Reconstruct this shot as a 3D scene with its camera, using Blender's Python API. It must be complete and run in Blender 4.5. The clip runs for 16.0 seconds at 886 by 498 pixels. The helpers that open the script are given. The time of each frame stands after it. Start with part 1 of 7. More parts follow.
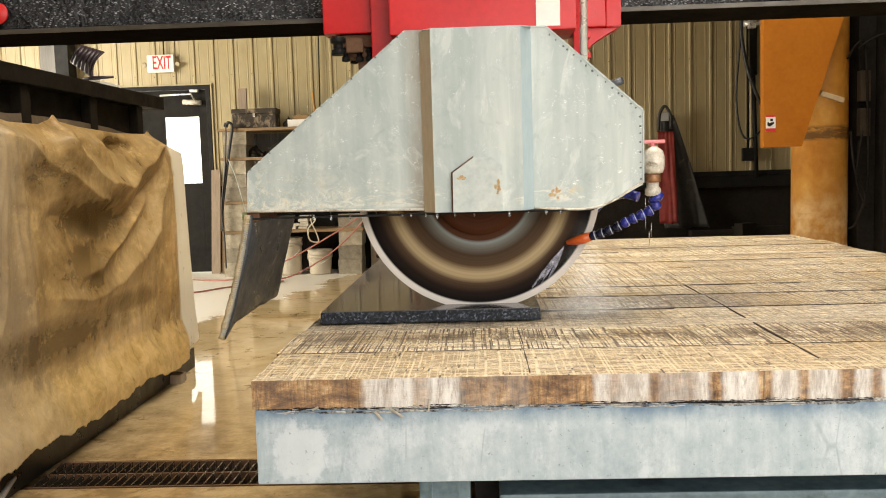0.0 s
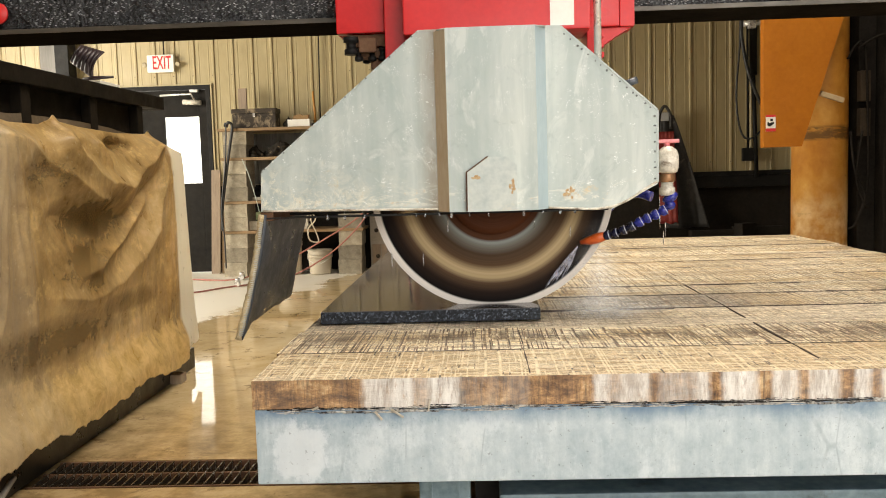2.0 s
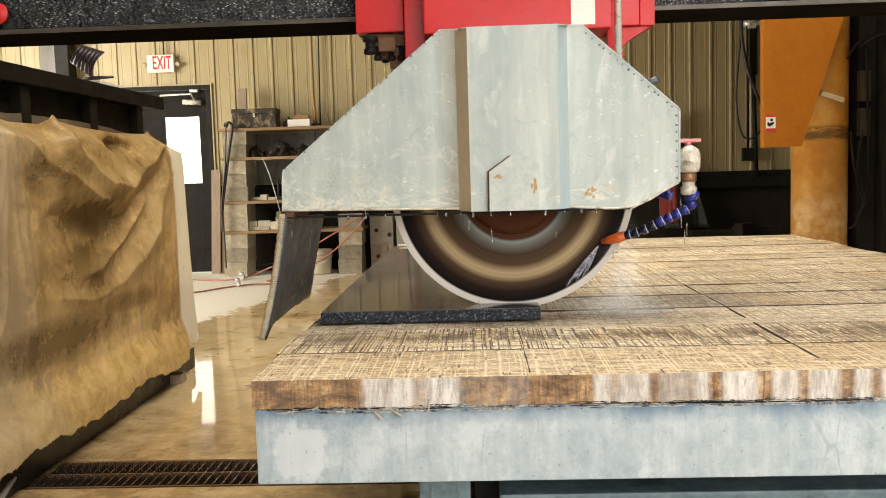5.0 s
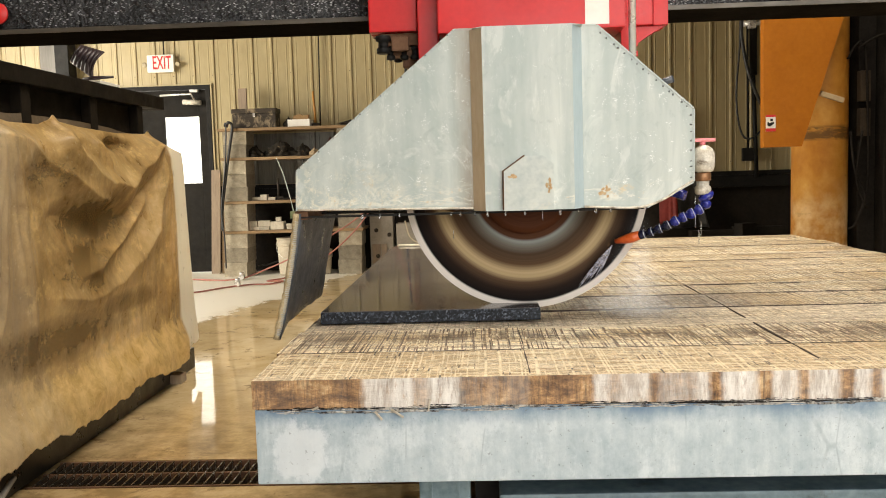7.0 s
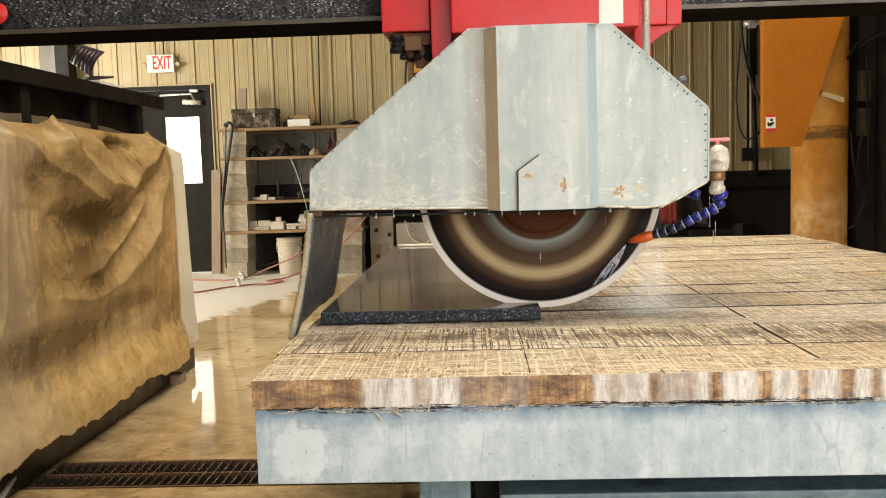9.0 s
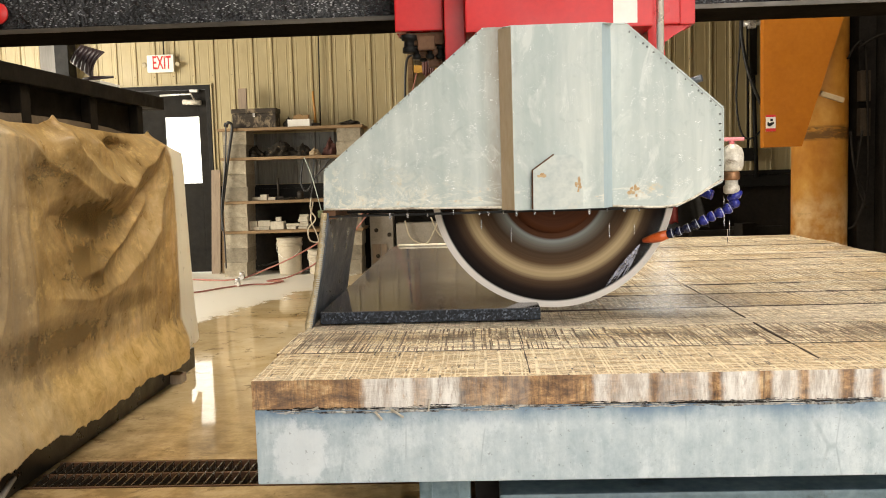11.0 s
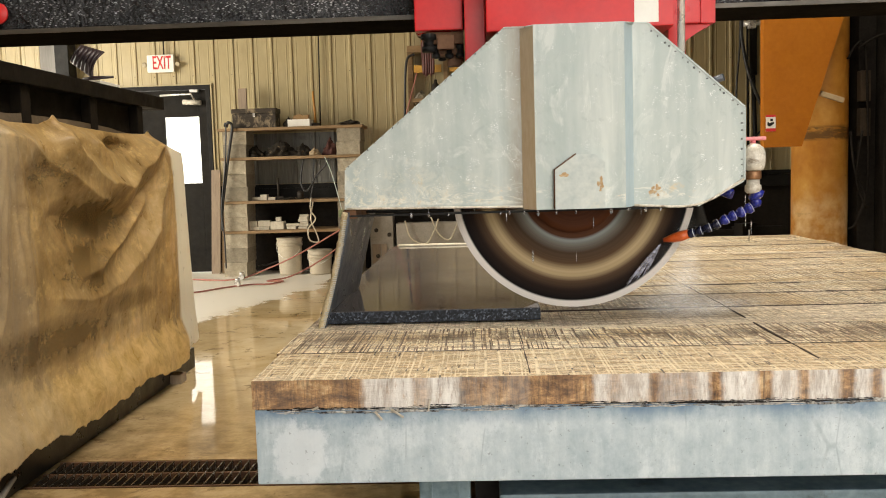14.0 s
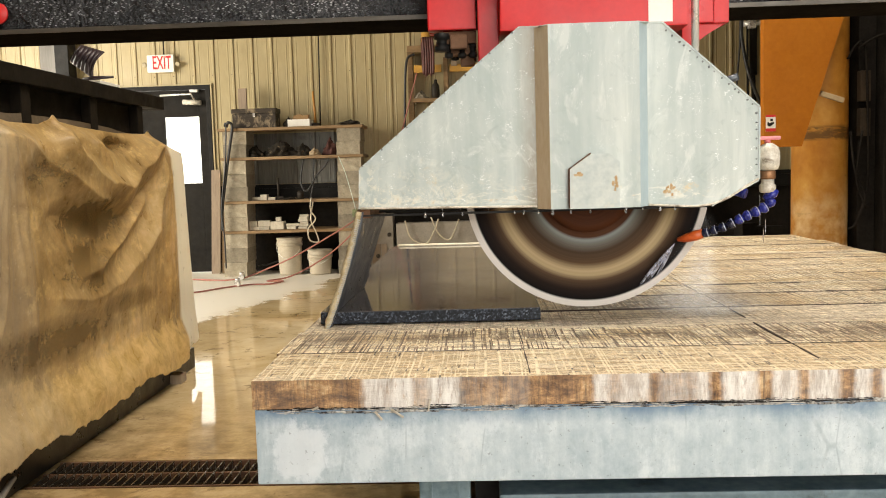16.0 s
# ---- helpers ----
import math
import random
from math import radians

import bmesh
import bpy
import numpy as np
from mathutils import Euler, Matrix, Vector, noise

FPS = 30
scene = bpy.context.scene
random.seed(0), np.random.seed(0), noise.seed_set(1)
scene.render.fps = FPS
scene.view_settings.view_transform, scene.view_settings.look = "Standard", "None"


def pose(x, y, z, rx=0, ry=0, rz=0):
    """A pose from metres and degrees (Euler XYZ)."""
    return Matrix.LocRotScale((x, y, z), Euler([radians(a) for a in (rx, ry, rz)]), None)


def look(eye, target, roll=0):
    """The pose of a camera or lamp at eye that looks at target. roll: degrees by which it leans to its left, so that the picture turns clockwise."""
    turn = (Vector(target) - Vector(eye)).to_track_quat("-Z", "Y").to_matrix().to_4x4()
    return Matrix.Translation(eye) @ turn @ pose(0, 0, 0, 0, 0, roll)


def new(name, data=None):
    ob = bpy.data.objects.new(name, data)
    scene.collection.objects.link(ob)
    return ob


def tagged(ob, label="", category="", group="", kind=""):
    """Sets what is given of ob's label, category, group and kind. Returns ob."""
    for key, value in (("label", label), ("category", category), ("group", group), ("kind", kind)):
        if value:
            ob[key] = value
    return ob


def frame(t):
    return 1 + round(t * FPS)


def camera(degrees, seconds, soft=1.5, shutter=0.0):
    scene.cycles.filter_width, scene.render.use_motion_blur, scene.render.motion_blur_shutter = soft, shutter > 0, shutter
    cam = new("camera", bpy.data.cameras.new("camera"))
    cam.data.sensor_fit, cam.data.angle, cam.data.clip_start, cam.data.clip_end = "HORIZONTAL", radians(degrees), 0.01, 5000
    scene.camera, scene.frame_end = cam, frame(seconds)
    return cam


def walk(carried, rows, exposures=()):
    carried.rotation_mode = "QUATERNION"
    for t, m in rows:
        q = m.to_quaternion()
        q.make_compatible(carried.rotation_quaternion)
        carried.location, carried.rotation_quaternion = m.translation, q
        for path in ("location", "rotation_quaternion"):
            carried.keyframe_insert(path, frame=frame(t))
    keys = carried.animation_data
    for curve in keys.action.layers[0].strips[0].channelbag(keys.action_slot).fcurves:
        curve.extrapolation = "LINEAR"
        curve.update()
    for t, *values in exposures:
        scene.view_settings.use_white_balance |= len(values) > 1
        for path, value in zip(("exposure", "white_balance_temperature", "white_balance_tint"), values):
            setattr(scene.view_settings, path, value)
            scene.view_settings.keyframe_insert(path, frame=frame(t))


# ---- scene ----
# camera: stands still
cam = camera(53.66, 16.0, soft=1.0)
EYE = (0.0, 0.0, 1.0714)
AIM = (-0.0403715, 0.9952197, 1.0714 - 0.0889262)
walk(cam, [(0.0, look(EYE, AIM, -1.714)), (16.0, look(EYE, AIM, -1.714))], exposures=[(0.0, 0.03, 6850, 10), (4.0, 0.0, 6850, 10), (13.0, 0.0, 6850, 10), (13.5, -0.06, 6850, 10), (14.0, -0.15, 6850, 10), (14.5, -0.30, 6850, 10), (15.0, 0.03, 6850, 10), (16.0, 0.05, 6850, 10)])

# ---- light: sky, sun, daylight in unseen bay doors, added roof light ----
world = bpy.data.worlds.new("sky")
scene.world = world
world.use_nodes = True
wn = world.node_tree
sky = wn.nodes.new("ShaderNodeTexSky")
sky.sky_type, sky.sun_disc = "NISHITA", False
sky.sun_elevation, sky.sun_rotation = radians(48), radians(150)
wn.links.new(sky.outputs[0], wn.nodes["Background"].inputs[0])
wn.nodes["Background"].inputs[1].default_value = 0.12


def lamp(name, kind, m, energy, color=(1, 1, 1), size=(1, 1), spread=180):
    d = bpy.data.lights.new(name, kind)
    d.energy, d.color = energy, color
    if kind == "AREA":
        d.shape, d.size, d.size_y, d.spread = "RECTANGLE", size[0], size[1], radians(spread)
    ob = new(name, d)
    ob.matrix_world = m
    return ob


sun = lamp("sun", "SUN", look((-6, -9, 14), (0, 6, 0)), 3.0, (1.0, 0.95, 0.87))
sun.data.angle = radians(0.5)
# daylight in unseen bay doors behind the camera and in the long wall
lamp("daylight_front", "AREA", look((1.5, -1.2, 1.9), (0.1, 2.5, 0.7)), 53, (1.0, 0.98, 0.95), (3.8, 3.2), spread=95)
lamp("daylight_side", "AREA", look((-6.4, 6.4, 1.9), (-2.5, 8.2, 0.5)), 420, (1.0, 0.95, 0.85), (3.0, 3.2))
# lamps added overhead, in an unseen roof opening that goes with them
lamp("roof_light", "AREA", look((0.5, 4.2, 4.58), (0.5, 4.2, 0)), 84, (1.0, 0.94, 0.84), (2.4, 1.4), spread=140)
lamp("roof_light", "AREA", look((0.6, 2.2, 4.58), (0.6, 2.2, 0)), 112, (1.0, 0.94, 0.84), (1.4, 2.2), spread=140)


# ---- helpers ----
def box(bm, x0, x1, y0, y1, z0, z1, bevel=0.0, m=None):
    r = bmesh.ops.create_cube(bm, size=1.0)
    vs = r["verts"]
    for v in vs:
        v.co = Vector((x0 + (v.co.x + 0.5) * (x1 - x0), y0 + (v.co.y + 0.5) * (y1 - y0), z0 + (v.co.z + 0.5) * (z1 - z0)))
    if m is not None:
        bmesh.ops.transform(bm, matrix=m, verts=vs)
    if bevel:
        es = list({e for v in vs for e in v.link_edges})
        bmesh.ops.bevel(bm, geom=es, offset=bevel, segments=2, affect="EDGES", profile=0.7)
    return bm


def prism(bm, pts, y0, y1):
    """An outline in x and z, extruded from y0 to y1."""
    a = [bm.verts.new((x, y0, z)) for x, z in pts]
    b = [bm.verts.new((x, y1, z)) for x, z in pts]
    n = len(pts)
    bm.faces.new(a)
    bm.faces.new(b[::-1])
    for i in range(n):
        bm.faces.new((a[i], b[i], b[(i + 1) % n], a[(i + 1) % n]))
    bmesh.ops.recalc_face_normals(bm, faces=bm.faces[:])
    return bm


def tube(bm, pts, r, seg=10, cap=True):
    """A round bar along points; r may be a list."""
    pts = [Vector(p) for p in pts]
    rs = r if isinstance(r, (list, tuple)) else [r] * len(pts)
    rings, up = [], None
    for i, p in enumerate(pts):
        d = (pts[min(i + 1, len(pts) - 1)] - pts[max(i - 1, 0)]).normalized()
        if up is None:
            up = d.orthogonal().normalized()
        up = (up - d * up.dot(d)).normalized()
        side = d.cross(up)
        rings.append([bm.verts.new(p + (up * math.cos(2 * math.pi * k / seg) + side * math.sin(2 * math.pi * k / seg)) * rs[i]) for k in range(seg)])
    for a, b in zip(rings, rings[1:]):
        for k in range(seg):
            f = bm.faces.new((a[k], a[(k + 1) % seg], b[(k + 1) % seg], b[k]))
            f.smooth = True
    if cap:
        bm.faces.new(rings[0][::-1])
        bm.faces.new(rings[-1])
    return bm


def curve_pts(pts, n=8):
    """A smooth path through points."""
    p = [Vector(q) for q in pts]
    p = [p[0] * 2 - p[1]] + p + [p[-1] * 2 - p[-2]]
    out = []
    for i in range(1, len(p) - 2):
        for k in range(n):
            t = k / n
            a, b, c, d = p[i - 1], p[i], p[i + 1], p[i + 2]
            out.append(0.5 * ((2 * b) + (c - a) * t + (2 * a - 5 * b + 4 * c - d) * t * t + (3 * b - a - 3 * c + d) * t ** 3))
    return out + [p[-2]]


def lathe(bm, prof, seg=32, axis="Y", at=(0, 0, 0)):
    """A profile of (radius, along) turned round an axis."""
    at = Vector(at)
    rings = []
    for r, h in prof:
        ring = []
        for k in range(seg):
            c, s = math.cos(2 * math.pi * k / seg) * r, math.sin(2 * math.pi * k / seg) * r
            ring.append(bm.verts.new(at + Vector({"Y": (c, h, s), "Z": (c, s, h), "X": (h, c, s)}[axis])))
        rings.append(ring)
    for a, b in zip(rings, rings[1:]):
        for k in range(seg):
            f = bm.faces.new((a[k], a[(k + 1) % seg], b[(k + 1) % seg], b[k]))
            f.smooth = True
    bm.faces.new(rings[0])
    bm.faces.new(rings[-1])
    bmesh.ops.recalc_face_normals(bm, faces=bm.faces[:])
    return bm


ORIGIN = {}


def thing(name, at, label, category, group="", kind=""):
    ob = new(name)
    ob.location = at
    ob.empty_display_size = 0.05
    ORIGIN[ob] = Vector(at)
    return tagged(ob, label, category, group, kind)


def solid(name, bm, material, label="", category="", group="", kind="", at=None):
    """One mesh that is a thing or a piece of the setting by itself."""
    o = Vector(at) if at else Vector((0, 0, 0))
    bmesh.ops.translate(bm, vec=-o, verts=bm.verts[:])
    me = bpy.data.meshes.new(name)
    bm.to_mesh(me)
    bm.free()
    me.materials.append(material)
    ob = new(name, me)
    ob.location = o
    ORIGIN[ob] = o
    return tagged(ob, label, category, group, kind)


def part(name, bm, material, parent, label="", at=None):
    """One mesh under a thing or a part, given in world coordinates; at: its own origin."""
    o = Vector(at) if at else ORIGIN[parent]
    bmesh.ops.translate(bm, vec=-o, verts=bm.verts[:])
    me = bpy.data.meshes.new(name)
    bm.to_mesh(me)
    bm.free()
    me.materials.append(material)
    ob = new(name, me)
    ob.parent = parent
    ob.location = o - ORIGIN[parent]
    ORIGIN[ob] = o
    return tagged(ob, label) if label else ob


def piece(name, me, parent, at, rot=(0, 0, 0), size=(1, 1, 1)):
    """A piece on shared mesh data, at a world place."""
    ob = new(name, me)
    ob.parent = parent
    ob.location = Vector(at) - ORIGIN[parent]
    ob.rotation_euler, ob.scale = rot, size
    ORIGIN[ob] = Vector(at)
    return ob


def mesh_of(name, bm, material):
    me = bpy.data.meshes.new(name)
    bm.to_mesh(me)
    bm.free()
    me.materials.append(material)
    return me


# ---- materials ----
class Nodes:
    """Short hand for a node material."""

    def __init__(self, name):
        self.mat = bpy.data.materials.new(name)
        self.mat.use_nodes = True
        self.t = self.mat.node_tree
        self.bsdf = self.t.nodes["Principled BSDF"]
        self.co = self.n("ShaderNodeTexCoord").outputs["Object"]

    def n(self, kind, **kw):
        nd = self.t.nodes.new(kind)
        for k, v in kw.items():
            nd.inputs[k].default_value = v
        return nd

    def link(self, a, b):
        self.t.links.new(a, b)

    def noise(self, scale, detail=4.0, rough=0.6, co=None, stretch=None, distortion=0.0):
        nd = self.n("ShaderNodeTexNoise", Scale=scale, Detail=detail, Roughness=rough, Distortion=distortion)
        src = co or self.co
        if stretch:
            mp = self.n("ShaderNodeMapping", Scale=stretch)
            self.link(src, mp.inputs[0])
            src = mp.outputs[0]
        self.link(src, nd.inputs["Vector"])
        return nd.outputs[0]

    def ramp(self, fac, stops):
        nd = self.n("ShaderNodeValToRGB")
        e = nd.color_ramp.elements
        while len(e) < len(stops):
            e.new(0.5)
        for el, (p, c) in zip(e, stops):
            el.position = p
            el.color = (c, c, c, 1) if isinstance(c, (int, float)) else (*c, 1)
        self.link(fac, nd.inputs[0])
        return nd.outputs[0]

    def mix(self, fac, a, b, how="MIX"):
        nd = self.t.nodes.new("ShaderNodeMix")
        nd.data_type, nd.blend_type = "RGBA", how
        for k, v in ((0, fac), (6, a), (7, b)):
            sock = nd.inputs[k]
            if hasattr(v, "links"):
                self.link(v, sock)
            elif isinstance(v, (int, float)):
                sock.default_value = v if k == 0 else (v, v, v, 1)
            else:
                sock.default_value = (*v, 1)
        return nd.outputs[2]

    def math(self, op, a, b=0.0, clamp=False):
        nd = self.t.nodes.new("ShaderNodeMath")
        nd.operation, nd.use_clamp = op, clamp
        for sock, v in zip(nd.inputs, (a, b)):
            if hasattr(v, "links"):
                self.link(v, sock)
            else:
                sock.default_value = v
        return nd.outputs[0]

    def axis(self, k, co=None):
        nd = self.n("ShaderNodeSeparateXYZ")
        self.link(co or self.co, nd.inputs[0])
        return nd.outputs[k]

    def set(self, base=None, rough=None, metal=None, height=None, bump=0.2, dist=0.01, **kw):
        for key, v in (("Base Color", base), ("Roughness", rough), ("Metallic", metal)):
            if v is None:
                continue
            if hasattr(v, "links"):
                self.link(v, self.bsdf.inputs[key])
            else:
                self.bsdf.inputs[key].default_value = (*v, 1) if isinstance(v, tuple) else v
        if height is not None:
            b = self.n("ShaderNodeBump", Strength=bump, Distance=dist)
            self.link(height, b.inputs["Height"])
            self.link(b.outputs[0], self.bsdf.inputs["Normal"])
        for k, v in kw.items():
            self.bsdf.inputs[k.replace("_", " ")].default_value = v
        return self.mat

    def vary(self, col, amount=0.25):
        """Differs from object to object."""
        r = self.n("ShaderNodeObjectInfo").outputs["Random"]
        return self.mix(1.0, col, self.ramp(r, [(0, 1 - amount), (1, 1 + amount * 0.4)]), "MULTIPLY")


def surf(name, dark, light, scale=6, fine=90, rough=0.6, metal=0.0, bump=0.25, stain=None, spread=(0.35, 0.68), stretch=None, vary=0.0, spot=0.62, dist=0.004, spec=0.5):
    m = Nodes(name)
    big, small = m.noise(scale, 5, 0.65, stretch=stretch), m.noise(fine, 3, 0.6, stretch=stretch)
    f = m.mix(0.35, big, small)
    col = m.ramp(f, [(spread[0], dark), (spread[1], light)])
    if stain:
        col = m.mix(m.ramp(m.noise(scale * 0.6, 6, 0.7, distortion=0.6), [(spot, 0), (spot + 0.12, 0.85)]), col, stain)
    if vary:
        col = m.vary(col, vary)
    r = m.ramp(m.noise(scale * 2.3, 4), [(0.3, max(rough - 0.12, 0.03)), (0.7, min(rough + 0.12, 1))])
    return m.set(col, r, metal, f, bump, dist, Specular_IOR_Level=spec)


WALL = surf("cream_wall_metal", (0.345, 0.275, 0.14), (0.45, 0.37, 0.205), 1.2, 30, 0.45, 0.0, 0.05, stain=(0.40, 0.32, 0.19), spot=0.6, stretch=(1, 1, 0.25))
# dark tone for unseen walls and ceiling, added to lower the fill light
BOUNCE_CUT = surf("bounce_cutting_dark", (0.10, 0.08, 0.05), (0.19, 0.155, 0.10), 1.5, 30, 0.8, 0, 0.1)
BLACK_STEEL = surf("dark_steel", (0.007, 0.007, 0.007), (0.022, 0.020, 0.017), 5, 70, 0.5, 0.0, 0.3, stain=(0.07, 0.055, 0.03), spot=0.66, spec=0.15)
DARK_WALL = surf("dark_wainscot", (0.010, 0.008, 0.006), (0.028, 0.021, 0.014), 3, 40, 0.8, 0, 0.2, spec=0.2)
RED = surf("red_paint", (0.50, 0.010, 0.012), (0.64, 0.018, 0.018), 3, 60, 0.36, 0.0, 0.06, stain=(0.66, 0.05, 0.045), spot=0.66, spec=0.35)
ORANGE = surf("orange_paint", (0.33, 0.10, 0.004), (0.43, 0.145, 0.008), 2.5, 50, 0.55, 0, 0.05, stain=(0.22, 0.07, 0.01), spot=0.63, spec=0.2)
# sheenless black: stands in for shade under the beam, also on leg and cables
SHADE_BLACK = surf("shade_black_paint", (0.008, 0.007, 0.006), (0.02, 0.017, 0.014), 5, 70, 0.95, 0, 0.1, spec=0.0)
BLOCK = surf("concrete_block", (0.26, 0.22, 0.155), (0.50, 0.435, 0.32), 16, 110, 0.9, 0, 1.0, vary=0.4, dist=0.012)
BOARD = surf("shelf_board", (0.17, 0.10, 0.04), (0.34, 0.22, 0.11), 5, 60, 0.7, 0, 0.3, stretch=(0.15, 1, 1), vary=0.2)
CHROME = surf("steel_rod", (0.66, 0.64, 0.61), (0.84, 0.82, 0.78), 8, 120, 0.3, 0.55, 0.05)
RUST = surf("rusty_steel", (0.08, 0.035, 0.015), (0.20, 0.10, 0.05), 9, 90, 0.7, 0.3, 0.4)
WHITE = surf("white_plastic", (0.70, 0.67, 0.60), (0.82, 0.79, 0.72), 6, 60, 0.4, 0, 0.05)
OFFWHITE = surf("limed_brass", (0.40, 0.35, 0.27), (0.80, 0.76, 0.66), 45, 200, 0.45, 0.1, 0.3, stain=(0.14, 0.10, 0.06), spot=0.56)
RUBBER = surf("black_rubber", (0.03, 0.034, 0.04), (0.10, 0.112, 0.13), 12, 120, 0.35, 0, 0.2, stain=(0.20, 0.21, 0.22), spot=0.66)


def hood_paint():
    m = Nodes("grey_green_hood_paint")
    big = m.noise(5, 6, 0.7, stretch=(1, 1, 0.55), distortion=0.5)
    streak = m.noise(9, 4, 0.6, stretch=(2.2, 1, 0.18))
    base = m.ramp(m.mix(0.45, big, streak), [(0.34, (0.33, 0.395, 0.375)), (0.50, (0.425, 0.48, 0.455)), (0.64, (0.54, 0.585, 0.545))])
    # pale runs of dried slurry, and a painted soft shadow beside the fold
    runs = m.math("MULTIPLY", m.ramp(m.noise(7, 5, 0.6, stretch=(3.4, 1, 0.22), distortion=0.5), [(0.56, 0), (0.66, 0.32)]), m.ramp(m.noise(2.5, 3), [(0.42, 0.1), (0.56, 1.0)]))
    base = m.mix(runs, base, (0.72, 0.74, 0.69))
    fold_shadow = m.math("MULTIPLY", m.ramp(m.math("ADD", m.axis(0), m.math("ADD", 0.5, m.math("MULTIPLY", m.noise(20, 5, 0.7, stretch=(1, 1, 0.3)), 0.03))), [(0.335, 0.0), (0.395, 0.95), (0.402, 0.0)]), m.ramp(m.noise(9, 5, 0.7, stretch=(1, 1, 0.4)), [(0.35, 0.5), (0.55, 1.0)]))
    base = m.mix(fold_shadow, base, (0.25, 0.20, 0.135))
    # cream scale flaking at the low outer corner
    flake = m.math("MULTIPLY", m.ramp(m.math("ADD", m.axis(0), 0.6), [(0.05, 0.9), (0.22, 0.55), (0.46, 0.0)]), m.ramp(m.math("ADD", m.axis(2), m.math("MULTIPLY", m.noise(9, 4), 0.05)), [(0.02, 0.4), (0.05, 1.0), (0.10, 0.6), (0.15, 0.0)]))
    flake = m.math("MULTIPLY", flake, m.ramp(m.noise(24, 8, 0.82, distortion=1.0), [(0.50, 0), (0.57, 1.0)]))
    base = m.mix(flake, base, (0.76, 0.72, 0.58))
    # lime scale above the lower edge
    z = m.axis(2)
    low = m.math("MULTIPLY", m.ramp(z, [(0.012, 0.0), (0.018, 0.8), (0.035, 0.8), (0.07, 0.0)]), m.ramp(m.noise(16, 8, 0.8, distortion=1.4, stretch=(0.5, 1, 1.4)), [(0.51, 0), (0.56, 0.9)]))
    base = m.mix(low, base, (0.70, 0.69, 0.60))
    base = m.mix(m.math("MULTIPLY", low, m.ramp(m.noise(70, 4, 0.7), [(0.55, 0), (0.62, 0.7)])), base, (0.55, 0.38, 0.16))
    rust = m.math("MULTIPLY", m.ramp(z, [(0.02, 0.0), (0.04, 1.0), (0.10, 1.0), (0.16, 0.0)]), m.ramp(m.noise(7, 5, 0.7), [(0.64, 0), (0.72, 0.8)]))
    rust = m.math("MULTIPLY", rust, m.ramp(m.noise(55, 5, 0.75), [(0.48, 0.15), (0.58, 1)]))
    base = m.mix(rust, base, (0.62, 0.49, 0.27))
    smear = m.ramp(m.noise(6, 6, 0.7, distortion=2.2, stretch=(1.2, 1, 0.6)), [(0.55, 0), (0.64, 0.35)])
    base = m.mix(smear, base, (0.74, 0.76, 0.71))
    grime = m.ramp(m.noise(17, 6, 0.75, distortion=0.8), [(0.57, 0), (0.66, 0.4)])
    base = m.mix(grime, base, (0.30, 0.35, 0.34))
    bent = m.mix(0.045, m.co, m.n("ShaderNodeTexNoise", Scale=90.0).outputs["Color"])
    v = m.n("ShaderNodeTexVoronoi", Scale=95.0)
    m.link(bent, v.inputs["Vector"])
    sp = m.math("MULTIPLY", m.ramp(v.outputs["Distance"], [(0.15, 1), (0.27, 0)]), m.ramp(m.noise(22, 3), [(0.54, 0), (0.60, 0.9)]))
    base = m.mix(sp, base, (0.86, 0.87, 0.84))
    v2 = m.n("ShaderNodeTexVoronoi", Scale=38.0)
    mp = m.n("ShaderNodeMapping", Rotation=(0, radians(25), 0), Scale=(1, 1, 0.45))
    m.link(bent, mp.inputs[0])
    m.link(mp.outputs[0], v2.inputs["Vector"])
    dash = m.math("MULTIPLY", m.ramp(v2.outputs["Distance"], [(0.07, 1), (0.13, 0)]), m.ramp(m.noise(12, 3), [(0.44, 0), (0.52, 0.9)]))
    base = m.mix(dash, base, (0.84, 0.86, 0.83))
    return m.set(base, m.ramp(big, [(0.3, 0.30), (0.7, 0.55)]), 0.0, m.mix(0.4, big, sp), 0.12, 0.003)


